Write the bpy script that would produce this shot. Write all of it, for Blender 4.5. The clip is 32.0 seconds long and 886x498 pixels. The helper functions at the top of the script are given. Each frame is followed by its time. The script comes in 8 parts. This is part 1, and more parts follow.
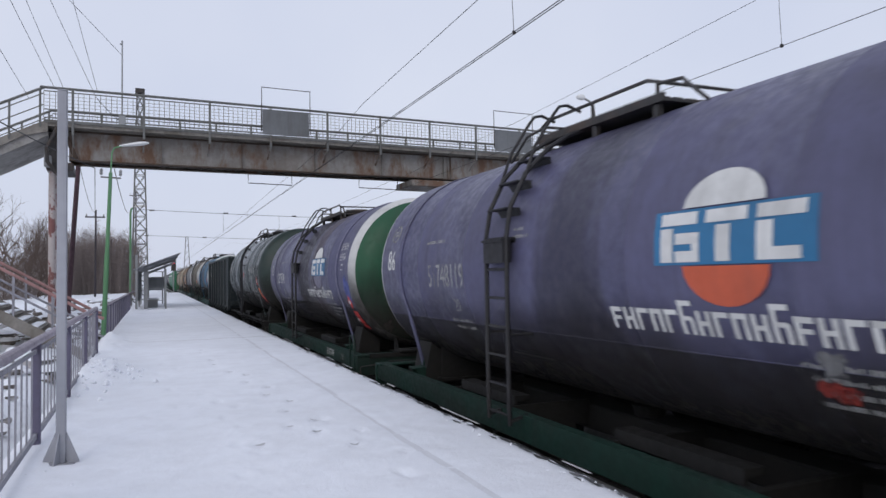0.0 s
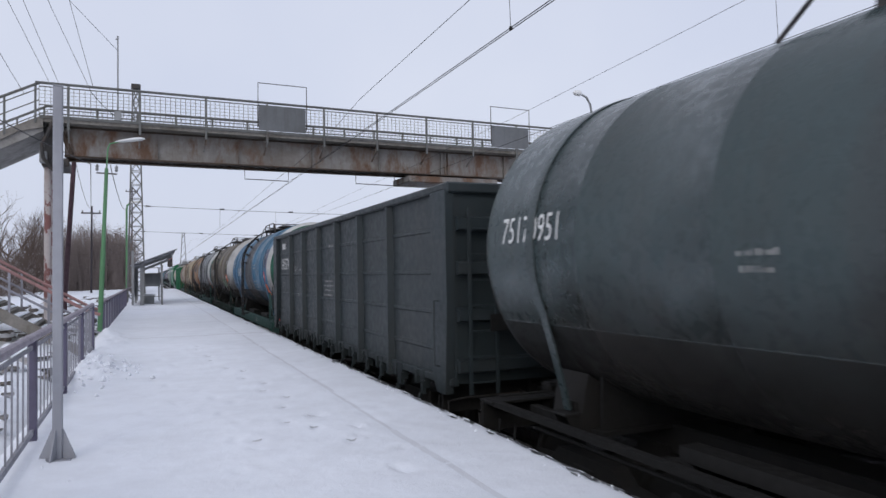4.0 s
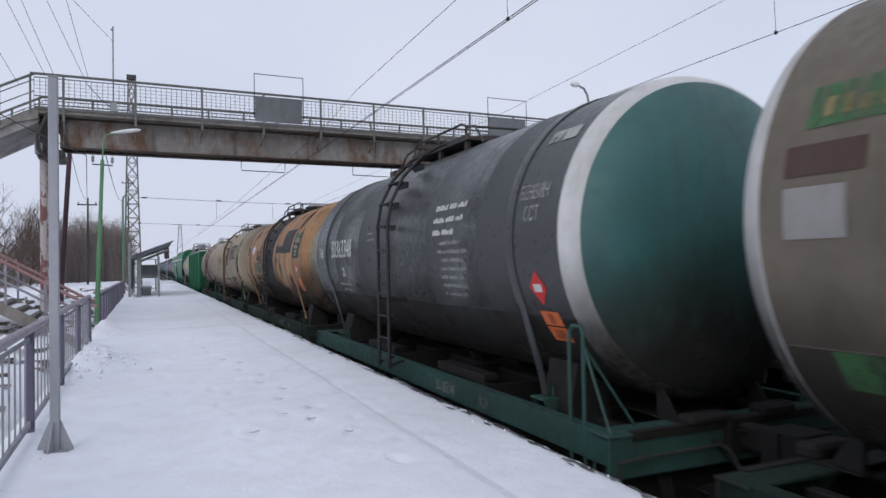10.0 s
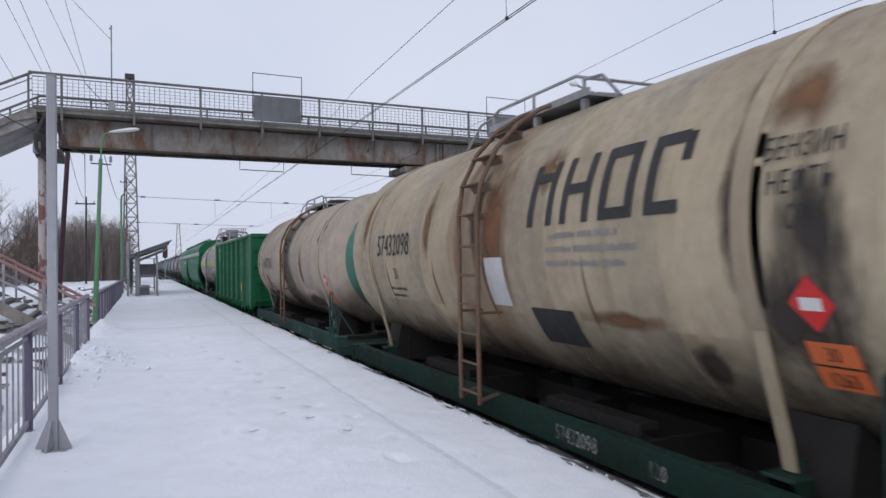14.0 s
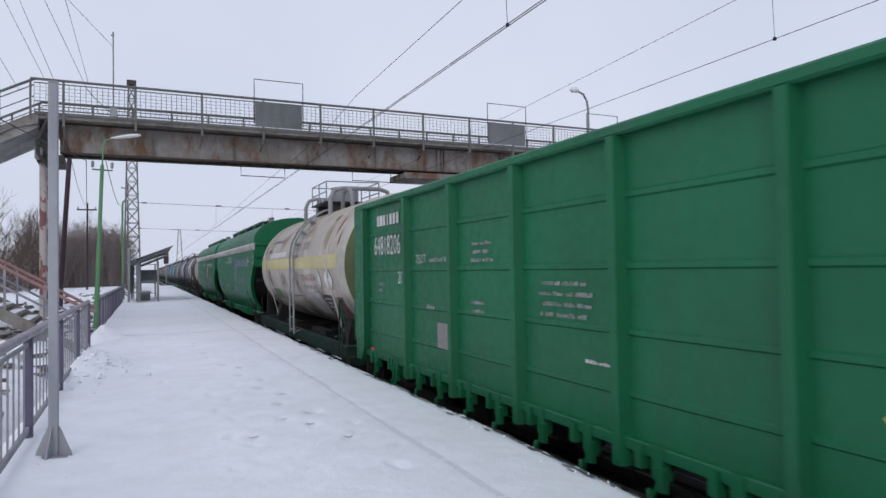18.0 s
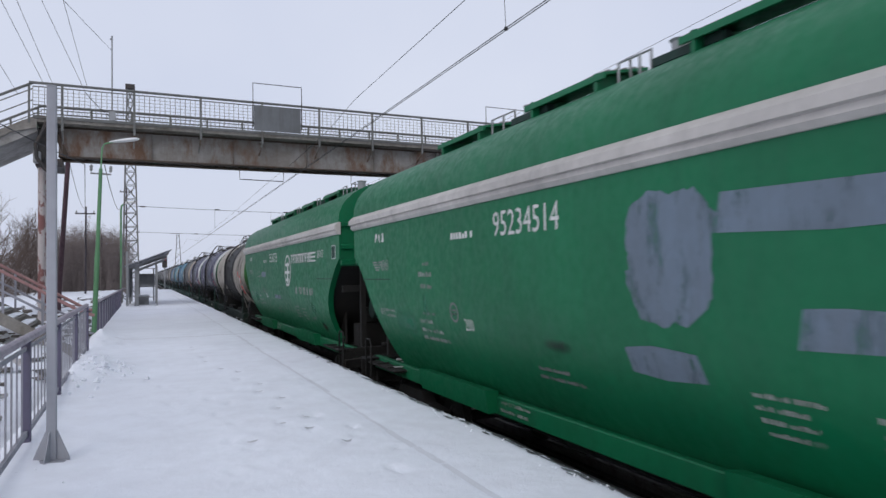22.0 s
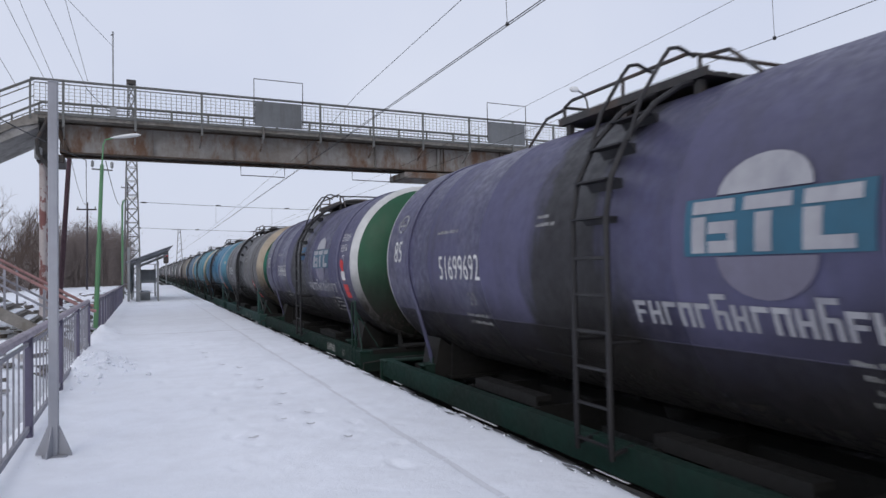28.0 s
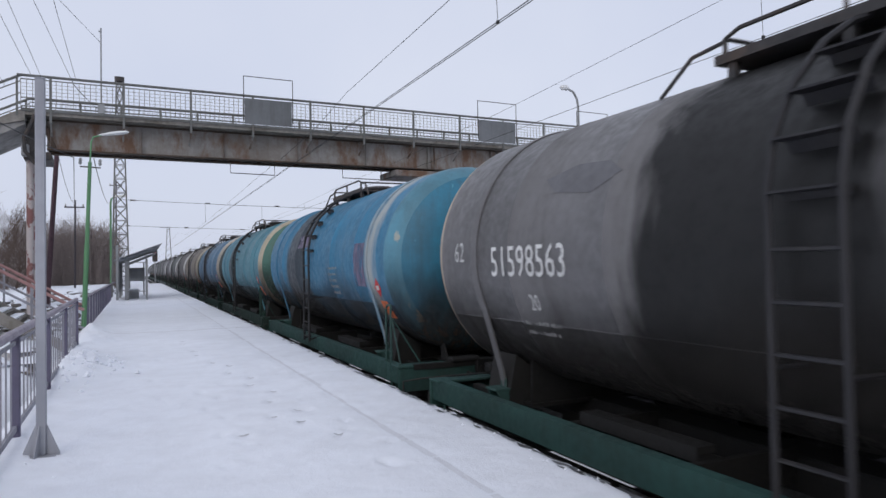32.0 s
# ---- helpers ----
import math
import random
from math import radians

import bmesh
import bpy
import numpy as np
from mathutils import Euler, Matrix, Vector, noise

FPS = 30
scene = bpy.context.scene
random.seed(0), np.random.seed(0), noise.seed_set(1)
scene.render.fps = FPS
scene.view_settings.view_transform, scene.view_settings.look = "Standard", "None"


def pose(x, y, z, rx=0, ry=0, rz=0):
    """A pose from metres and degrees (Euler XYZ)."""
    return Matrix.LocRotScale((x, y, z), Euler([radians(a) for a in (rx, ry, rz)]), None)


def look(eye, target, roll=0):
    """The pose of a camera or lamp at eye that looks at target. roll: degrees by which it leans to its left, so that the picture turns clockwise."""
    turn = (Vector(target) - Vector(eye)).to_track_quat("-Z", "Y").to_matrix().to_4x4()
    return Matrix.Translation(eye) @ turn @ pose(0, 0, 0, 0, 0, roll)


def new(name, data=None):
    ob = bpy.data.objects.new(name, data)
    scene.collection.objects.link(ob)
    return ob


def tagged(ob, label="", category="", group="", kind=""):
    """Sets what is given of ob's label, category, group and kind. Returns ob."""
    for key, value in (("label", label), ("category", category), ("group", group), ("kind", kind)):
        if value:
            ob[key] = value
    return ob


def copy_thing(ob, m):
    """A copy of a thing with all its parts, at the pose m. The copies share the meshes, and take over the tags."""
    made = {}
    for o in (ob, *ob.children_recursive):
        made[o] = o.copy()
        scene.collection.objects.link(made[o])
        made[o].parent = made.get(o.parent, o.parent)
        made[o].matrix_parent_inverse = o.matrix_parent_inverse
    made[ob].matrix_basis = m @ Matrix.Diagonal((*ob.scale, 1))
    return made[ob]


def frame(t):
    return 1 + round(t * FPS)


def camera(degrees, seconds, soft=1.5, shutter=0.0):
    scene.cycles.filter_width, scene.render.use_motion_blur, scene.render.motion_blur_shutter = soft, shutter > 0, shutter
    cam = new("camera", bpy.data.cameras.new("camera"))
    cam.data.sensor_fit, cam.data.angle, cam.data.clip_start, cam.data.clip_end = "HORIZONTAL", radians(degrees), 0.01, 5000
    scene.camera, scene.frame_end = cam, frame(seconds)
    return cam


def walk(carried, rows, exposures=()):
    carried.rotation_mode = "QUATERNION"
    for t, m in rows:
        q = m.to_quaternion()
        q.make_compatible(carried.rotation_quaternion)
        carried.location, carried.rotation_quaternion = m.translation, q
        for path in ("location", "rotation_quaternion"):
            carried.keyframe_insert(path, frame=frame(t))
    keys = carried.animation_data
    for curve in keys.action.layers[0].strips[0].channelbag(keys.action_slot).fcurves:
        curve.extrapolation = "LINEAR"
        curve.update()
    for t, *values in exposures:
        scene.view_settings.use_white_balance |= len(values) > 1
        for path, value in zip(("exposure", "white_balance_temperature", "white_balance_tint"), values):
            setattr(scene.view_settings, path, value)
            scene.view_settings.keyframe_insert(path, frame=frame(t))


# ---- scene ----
EYE = (0.0, 0.0, 1.52)
PATH = [
    (0, 22.565, 2.229, 0.942), (0.5, 22.598, 2.186, 0.942), (1, 22.615, 2.125, 0.942), (1.5, 22.630, 2.066, 0.942),
    (2, 22.654, 2.020, 0.944), (2.5, 22.682, 1.973, 0.950), (3, 22.727, 1.932, 0.957), (3.5, 22.781, 1.916, 0.965),
    (5.5, 22.932, 1.728, 0.975), (6, 23.000, 1.649, 0.984), (6.5, 23.041, 1.580, 0.994), (7, 23.073, 1.494, 1.006),
    (7.5, 23.102, 1.386, 1.016), (8, 23.115, 1.311, 1.023), (8.5, 23.110, 1.279, 1.025), (9, 23.086, 1.249, 1.023),
    (9.5, 23.059, 1.213, 1.019), (10, 23.049, 1.177, 1.015), (10.5, 23.062, 1.126, 1.013), (11, 23.085, 1.060, 1.010),
    (11.5, 23.106, 1.048, 1.006), (12, 23.134, 1.096, 1.002), (12.5, 23.166, 1.141, 0.995), (13, 23.178, 1.162, 0.988),
    (13.5, 23.175, 1.151, 0.983), (14, 23.161, 1.125, 0.980), (14.5, 23.127, 1.126, 0.978), (16.5, 23.017, 1.322, 0.974),
    (17, 23.057, 1.456, 0.972), (17.5, 23.079, 1.559, 0.971), (18, 23.096, 1.617, 0.976), (18.5, 23.113, 1.655, 0.985),
    (19, 23.122, 1.683, 0.997), (19.5, 23.144, 1.726, 1.008), (20, 23.178, 1.784, 1.019), (20.5, 23.199, 1.847, 1.026),
    (21, 23.211, 1.910, 1.031), (21.5, 23.213, 1.933, 1.034), (22, 23.203, 1.909, 1.034), (22.5, 23.174, 1.863, 1.031),
    (23, 23.105, 1.833, 1.027), (23.5, 23.033, 1.822, 1.024), (24, 23.002, 1.798, 1.020), (24.5, 23.000, 1.783, 1.017),
    (25, 22.996, 1.780, 1.013), (25.5, 22.983, 1.770, 1.010), (27.5, 23.070, 1.655, 1.008), (28, 23.103, 1.577, 1.007),
    (28.5, 23.138, 1.526, 1.007), (29, 23.197, 1.509, 1.007), (29.5, 23.305, 1.491, 1.008), (30, 23.450, 1.450, 1.011),
    (30.5, 23.583, 1.418, 1.014), (31, 23.698, 1.419, 1.019), (31.5, 23.806, 1.421, 1.025), (32, 23.888, 1.399, 1.032),
]


def aim(yaw, pitch, lean):
    """The camera's pose on its tripod: yaw to the right of the track, pitch up, lean to the right, in degrees."""
    y, p = radians(yaw), radians(pitch)
    way = Vector((math.sin(y) * math.cos(p), math.cos(y) * math.cos(p), math.sin(p)))
    return look(EYE, Vector(EYE) + way, -lean)


cam = camera(65.46, 32.0, soft=1.5, shutter=0.2)
walk(cam, [(t, aim(a, b, c)) for t, a, b, c in PATH], exposures=[(0.0, 0.0), (32.0, 0.0)])

# ---- world and sun: a flat overcast winter sky ----
SUN_TURN, SUN_UP = 215.0, 32.0
world = bpy.data.worlds.new("overcast_sky")
scene.world = world
world.use_nodes = True
wn = world.node_tree
wn.nodes.clear()
w_out = wn.nodes.new("ShaderNodeOutputWorld")
w_bg = wn.nodes.new("ShaderNodeBackground")
w_sky = wn.nodes.new("ShaderNodeTexSky")
w_sky.sky_type, w_sky.sun_disc = "NISHITA", False
w_sky.sun_elevation, w_sky.sun_rotation = radians(SUN_UP), radians(SUN_TURN)
w_sky.air_density, w_sky.dust_density = 1.0, 4.0
w_mix = wn.nodes.new("ShaderNodeMix")
w_mix.data_type = "RGBA"
w_mix.inputs[0].default_value = 0.88
w_co = wn.nodes.new("ShaderNodeTexCoord")
w_cloud = wn.nodes.new("ShaderNodeTexNoise")
w_cloud.inputs["Scale"].default_value = 2.2
w_cloud.inputs["Detail"].default_value = 4
w_ramp = wn.nodes.new("ShaderNodeValToRGB")
w_ramp.color_ramp.elements[0].position, w_ramp.color_ramp.elements[0].color = 0.30, (6.7, 7.2, 8.8, 1)
w_ramp.color_ramp.elements[1].position, w_ramp.color_ramp.elements[1].color = 0.72, (7.6, 8.0, 9.3, 1)
wn.links.new(w_co.outputs["Generated"], w_cloud.inputs["Vector"])
wn.links.new(w_cloud.outputs["Fac"], w_ramp.inputs["Fac"])
wn.links.new(w_sky.outputs[0], w_mix.inputs[6])
wn.links.new(w_ramp.outputs[0], w_mix.inputs[7])
wn.links.new(w_mix.outputs[2], w_bg.inputs["Color"])
w_bg.inputs["Strength"].default_value = 0.10
wn.links.new(w_bg.outputs[0], w_out.inputs[0])
sun_data = bpy.data.lights.new("sun", "SUN")
sun_data.energy, sun_data.angle, sun_data.color = 0.5, radians(25), (1.0, 0.96, 0.90)
sun = new("sun", sun_data)
sun.matrix_world = look((0, 0, 50), Vector((0, 0, 50)) - Vector((math.sin(radians(SUN_TURN)) * math.cos(radians(SUN_UP)),
                                                                math.cos(radians(SUN_TURN)) * math.cos(radians(SUN_UP)), math.sin(radians(SUN_UP)))))

# ---- plan ----
TRACK_X, RAIL_Z, GAUGE, TRACK_TURN = 5.08, -1.16, 1.52, 0.26
EDGE_X = 3.04
GROUND_Z = -1.55
BRIDGE_Y, BRIDGE_TURN = 24.36, 3.0


# ---- geometry ----
class Shape:
    """Vertices and faces of one mesh."""

    def __init__(self):
        self.v, self.f = [], []

    def add(self, verts, faces):
        n = len(self.v)
        self.v.extend(tuple(p) for p in verts)
        self.f.extend(tuple(i + n for i in q) for q in faces)
        return self

    def box(self, x0, x1, y0, y1, z0, z1, m=None, cut=0.0):
        """A box, its upright or long edges cut by cut metres."""
        if cut <= 0:
            vs = [(x, y, z) for z in (z0, z1) for y in (y0, y1) for x in (x0, x1)]
            fs = [(0, 2, 3, 1), (4, 5, 7, 6), (0, 1, 5, 4), (2, 6, 7, 3), (0, 4, 6, 2), (1, 3, 7, 5)]
        else:
            c = min(cut, (x1 - x0) / 3, (y1 - y0) / 3, (z1 - z0) / 3)
            vs, idx = [], {}
            for i, x in enumerate((x0, x1)):
                for j, y in enumerate((y0, y1)):
                    for k, z in enumerate((z0, z1)):
                        sx, sy, sz = c * (1 - 2 * i), c * (1 - 2 * j), c * (1 - 2 * k)
                        for a, p in enumerate(((x, y + sy, z + sz), (x + sx, y, z + sz), (x + sx, y + sy, z))):
                            idx[i, j, k, a] = len(vs)
                            vs.append(p)
            g = idx
            fs = []
            for i in (0, 1):
                q = [g[i, 0, 0, 0], g[i, 1, 0, 0], g[i, 1, 1, 0], g[i, 0, 1, 0]]
                fs.append(q if i else q[::-1])
                q = [g[0, i, 0, 1], g[1, i, 0, 1], g[1, i, 1, 1], g[0, i, 1, 1]]
                fs.append(q[::-1] if i else q)
                q = [g[0, 0, i, 2], g[1, 0, i, 2], g[1, 1, i, 2], g[0, 1, i, 2]]
                fs.append(q if i else q[::-1])
            for a in (0, 1):
                for b in (0, 1):
                    fs.append([g[0, a, b, 1], g[1, a, b, 1], g[1, a, b, 2], g[0, a, b, 2]])
                    fs.append([g[a, 0, b, 0], g[a, 1, b, 0], g[a, 1, b, 2], g[a, 0, b, 2]])
                    fs.append([g[a, b, 0, 0], g[a, b, 1, 0], g[a, b, 1, 1], g[a, b, 0, 1]])
            for i in (0, 1):
                for j in (0, 1):
                    for k in (0, 1):
                        fs.append([g[i, j, k, 0], g[i, j, k, 1], g[i, j, k, 2]])
        if m is not None:
            vs = [m @ Vector(p) for p in vs]
        return self.add(vs, fs)

    def bar(self, a, b, w, h=None, up=(0, 0, 1)):
        """A rectangular bar from a to b, w wide and h high."""
        a, b = Vector(a), Vector(b)
        h = w if h is None else h
        d = b - a
        n = d.length
        d.normalize()
        u = Vector(up)
        if abs(d.dot(u)) > 0.98:
            u = Vector((1, 0, 0))
        s = d.cross(u).normalized()
        u = s.cross(d)
        vs = []
        for k in (0, n):
            for i, j in ((-1, -1), (1, -1), (1, 1), (-1, 1)):
                vs.append(a + d * k + s * (w / 2 * i) + u * (h / 2 * j))
        return self.add(vs, [(0, 1, 2, 3), (7, 6, 5, 4), (0, 4, 5, 1), (1, 5, 6, 2), (2, 6, 7, 3), (3, 7, 4, 0)])

    def tube(self, pts, r, seg=8, ends=True, taper=None):
        """A round tube along pts; taper gives the radius at the end."""
        pts = [Vector(p) for p in pts]
        rings, last = [], None
        for i, p in enumerate(pts):
            d = (pts[min(i + 1, len(pts) - 1)] - pts[max(i - 1, 0)]).normalized()
            if last is None:
                s = d.cross(Vector((0, 0, 1)) if abs(d.z) < 0.9 else Vector((1, 0, 0))).normalized()
            else:
                s = (last - d * last.dot(d)).normalized()
            last = s
            u = d.cross(s)
            rr = r if taper is None else r + (taper - r) * i / max(1, len(pts) - 1)
            rings.append([p + (s * math.cos(2 * math.pi * k / seg) + u * math.sin(2 * math.pi * k / seg)) * rr for k in range(seg)])
        vs = [q for ring in rings for q in ring]
        fs = []
        for i in range(len(pts) - 1):
            for k in range(seg):
                a, b = i * seg + k, i * seg + (k + 1) % seg
                fs.append((a, b, b + seg, a + seg))
        if ends:
            fs.append(tuple(range(seg))[::-1])
            fs.append(tuple((len(pts) - 1) * seg + k for k in range(seg)))
        return self.add(vs, fs)

    def lathe(self, prof, seg=48, axis="y", centre=(0, 0, 0), a0=0.0, a1=360.0, close=False):
        """Turns (place along the axis, radius) pairs round an axis."""
        full = abs(a1 - a0) >= 359.9
        n = seg if full else seg + 1
        vs, fs = [], []
        for s, r in prof:
            for k in range(n):
                a = radians(a0 + (a1 - a0) * k / seg)
                c, d = math.cos(a) * r, math.sin(a) * r
                p = {"y": (c, s, d), "x": (s, c, d), "z": (c, d, s)}[axis]
                vs.append((p[0] + centre[0], p[1] + centre[1], p[2] + centre[2]))
        for i in range(len(prof) - 1):
            for k in range(n if full else seg):
                a, b = i * n + k, i * n + (k + 1) % n
                fs.append((a, a + n, b + n, b) if axis == "y" else (a, b, b + n, a + n))
        if close:
            fs.append(tuple(range(n)))
            fs.append(tuple((len(prof) - 1) * n + k for k in range(n))[::-1])
        return self.add(vs, fs)

    def prism(self, outline, x0, x1, axis="x"):
        """A plate with an outline (two coordinates), from x0 to x1 along axis."""
        n = len(outline)
        put = {"x": lambda s, a, b: (s, a, b), "y": lambda s, a, b: (a, s, b), "z": lambda s, a, b: (a, b, s)}[axis]
        vs = [put(s, a, b) for s in (x0, x1) for a, b in outline]
        fs = [tuple(range(n))[::-1], tuple(range(n, 2 * n))]
        fs += [(i, (i + 1) % n, (i + 1) % n + n, i + n) for i in range(n)]
        return self.add(vs, fs)

    def mesh(self, name, angle=35.0):
        me = bpy.data.meshes.new(name)
        me.from_pydata([tuple(p) for p in self.v], [], self.f)
        bm = bmesh.new()
        bm.from_mesh(me)
        bmesh.ops.recalc_face_normals(bm, faces=bm.faces)
        bm.to_mesh(me)
        bm.free()
        me.shade_smooth()
        me.set_sharp_from_angle(angle=radians(angle))
        me.materials.append(None)
        return me


def part(name, shape, material, parent=None, label="", m=None):
    """Links a shape, or a mesh that several parts share, as one object under its thing."""
    me = shape.mesh(name) if isinstance(shape, Shape) else shape
    ob = new(name, me)
    ob.material_slots[0].link = "OBJECT"
    ob.material_slots[0].material = material
    if parent is not None:
        ob.parent = parent
    if m is not None:
        ob.matrix_basis = m
    return tagged(ob, label) if label else ob


def thing(name, label, category, group="", m=None, kind=""):
    ob = new(name)
    ob.empty_display_size = 0.2
    if m is not None:
        ob.matrix_basis = m
    return tagged(ob, label, category, group, kind)


MESHES = {}


def shared(key, make):
    """One mesh for all parts of that key."""
    if key not in MESHES:
        made = make()
        MESHES[key] = made.mesh(key) if isinstance(made, Shape) else made
    return MESHES[key]


# ---- materials ----
class Paint:
    """A material under construction: short calls for its nodes."""

    def __init__(self, name, rough=0.6, metal=0.0, spec=0.5):
        self.m = bpy.data.materials.new(name)
        self.m.use_nodes = True
        self.nt = self.m.node_tree
        self.bsdf = self.nt.nodes["Principled BSDF"]
        self.bsdf.inputs["Roughness"].default_value = rough
        self.bsdf.inputs["Metallic"].default_value = metal
        self.bsdf.inputs["Specular IOR Level"].default_value = spec
        self.co = self.node("ShaderNodeTexCoord").outputs["Object"]
        self.info = self.node("ShaderNodeObjectInfo")

    def node(self, kind, **values):
        n = self.nt.nodes.new(kind)
        for k, v in values.items():
            n.inputs[k.replace("_", " ")].default_value = v
        return n

    def link(self, a, b):
        self.nt.links.new(a, b)

    def moved(self, sx=1.0, sy=1.0, sz=1.0, random_shift=True):
        """Object coordinates stretched, shifted by the object's random number."""
        n = self.node("ShaderNodeVectorMath")
        n.operation = "MULTIPLY_ADD"
        self.link(self.co, n.inputs[0])
        n.inputs[1].default_value = (sx, sy, sz)
        if random_shift:
            s = self.node("ShaderNodeMath")
            s.operation = "MULTIPLY"
            self.link(self.info.outputs["Random"], s.inputs[0])
            s.inputs[1].default_value = 37.0
            self.link(s.outputs[0], n.inputs[2])
        return n.outputs[0]

    def noise(self, vec, scale, lo, hi, detail=5.0, rough=0.6):
        n = self.node("ShaderNodeTexNoise", Scale=scale, Detail=detail, Roughness=rough)
        self.link(vec, n.inputs["Vector"])
        r = self.node("ShaderNodeMapRange")
        r.inputs[1].default_value, r.inputs[2].default_value = lo, hi
        self.link(n.outputs["Fac"], r.inputs[0])
        return r.outputs[0]

    def math(self, op, a, b=0.0, c=None):
        n = self.node("ShaderNodeMath")
        n.operation = op
        for i, v in enumerate((a, b) if c is None else (a, b, c)):
            if isinstance(v, (int, float)):
                n.inputs[i].default_value = v
            else:
                self.link(v, n.inputs[i])
        return n.outputs[0]

    def mix(self, fac, a, b):
        n = self.node("ShaderNodeMix")
        n.data_type = "RGBA"
        for i, v in ((0, fac), (6, a), (7, b)):
            if isinstance(v, (int, float)):
                n.inputs[i].default_value = v
            elif isinstance(v, tuple):
                n.inputs[i].default_value = (*v, 1.0)
            else:
                self.link(v, n.inputs[i])
        return n.outputs[2]

    def xyz(self, vec=None):
        n = self.node("ShaderNodeSeparateXYZ")
        self.link(vec or self.co, n.inputs[0])
        return n.outputs

    def ramp(self, v, lo, hi, a=0.0, b=1.0):
        r = self.node("ShaderNodeMapRange")
        for i, x in enumerate((lo, hi, a, b)):
            r.inputs[i + 1].default_value = x
        self.link(v, r.inputs[0])
        return r.outputs[0]

    def colour(self, c):
        if isinstance(c, tuple):
            self.bsdf.inputs["Base Color"].default_value = (*c, 1.0)
        else:
            self.link(c, self.bsdf.inputs["Base Color"])
        return self

    def rough(self, v):
        self.link(v, self.bsdf.inputs["Roughness"])
        return self

    def bump(self, height, strength=0.3, distance=0.01):
        n = self.node("ShaderNodeBump", Strength=strength, Distance=distance)
        self.link(height, n.inputs["Height"])
        self.link(n.outputs[0], self.bsdf.inputs["Normal"])
        return self


def dim(c, k):
    return tuple(x * k for x in c)


def painted(name, col, dirt=(0.06, 0.055, 0.05), amount=0.35, relief=0.07, rust=0.0, rough=0.5, streak=0.5, bands=(), rust_col=(0.16, 0.06, 0.025), scale=1.0, chip=0.0, chip_col=(0.5, 0.5, 0.5), cover=1.0):
    """Weathered paint: cloudy fading, runs of dirt, rust, and stained or darkened bands (place along y, half width,
    colour, strength).
    """
    p = Paint(name, rough, spec=0.35)
    v = p.moved()
    tone = p.noise(v, 0.55 * scale, 0.30, 0.72, 6)
    c = p.mix(tone, dim(col, 0.82), tuple(min(1, x * 1.12) for x in col))
    fine = p.noise(v, 9.0 * scale, 0.35, 0.75, 4)
    c = p.mix(p.math("MULTIPLY", fine, 0.04 + 0.2 * amount), c, dirt)
    runs = p.noise(p.moved(2.0 * scale, 2.0 * scale, 0.16 * scale), 1.6, 0.48, 0.80, 6, 0.65)
    c = p.mix(p.math("MULTIPLY", runs, streak), c, dirt)
    drips = p.noise(p.moved(7.0 * scale, 7.0 * scale, 0.5 * scale), 1.5, 0.56, 0.80, 6, 0.7)
    c = p.mix(p.math("MULTIPLY", drips, streak * 0.6), c, dirt)
    cloud = p.noise(p.moved(0.6, 0.45, 0.8), 1.1 * scale, 0.45, 0.78, 7, 0.62)
    c = p.mix(p.math("MULTIPLY", cloud, amount), c, dirt)
    if rust > 0:
        r1 = p.noise(p.moved(1.0, 1.0, 0.45), 1.3 * scale, 0.68 - 0.22 * rust, 0.80 - 0.2 * rust, 8, 0.68)
        c = p.mix(p.math("MULTIPLY", r1, min(1.0, 0.5 + rust * 0.5)), c, rust_col)
    if chip > 0:
        k = p.noise(p.moved(1.0, 1.0, 0.8), 2.4 * scale, 0.72 - 0.2 * chip, 0.75 - 0.2 * chip, 9, 0.7)
        c = p.mix(p.math("MULTIPLY", k, 0.8), c, chip_col)
    if bands:
        y = p.xyz()[1]
        wob = p.noise(p.moved(2.5, 2.5, 0.25), 1.4, 0.2, 0.8, 5, 0.6)
        for y0, half, bc, k in bands:
            d = p.math("ABSOLUTE", p.math("SUBTRACT", y, y0))
            d = p.math("ADD", d, p.math("MULTIPLY", p.math("SUBTRACT", wob, 0.5), 0.5))
            if half >= 0.4:
                # a spill spreads as it runs down
                d = p.math("SUBTRACT", d, p.ramp(p.xyz()[2], 3.1, 1.5, 0.0, 0.42))
            c = p.mix(p.math("MULTIPLY", p.ramp(d, half + 0.14, half - 0.14), k), c, bc)
    p.colour(c)
    p.rough(p.ramp(fine, 0, 1, max(0.05, rough - 0.1), min(1, rough + 0.16)))
    if cover < 1:
        # thin, worn-through paint: ragged holes show what lies below
        hole = p.noise(p.moved(1.0, 1.0, 0.28), 4.5, 0.62 - 0.38 * cover, 0.82 - 0.38 * cover, 9, 0.72)
        clear = p.node("ShaderNodeBsdfTransparent")
        both = p.node("ShaderNodeMixShader")
        p.link(p.math("MULTIPLY", hole, 0.72 + 0.28 * cover), both.inputs[0])
        p.link(clear.outputs[0], both.inputs[1])
        p.link(p.bsdf.outputs[0], both.inputs[2])
        p.link(both.outputs[0], p.nt.nodes["Material Output"].inputs[0])
    return p.bump(p.noise(v, 3.0, 0.2, 0.8, 5), relief, 0.02).m


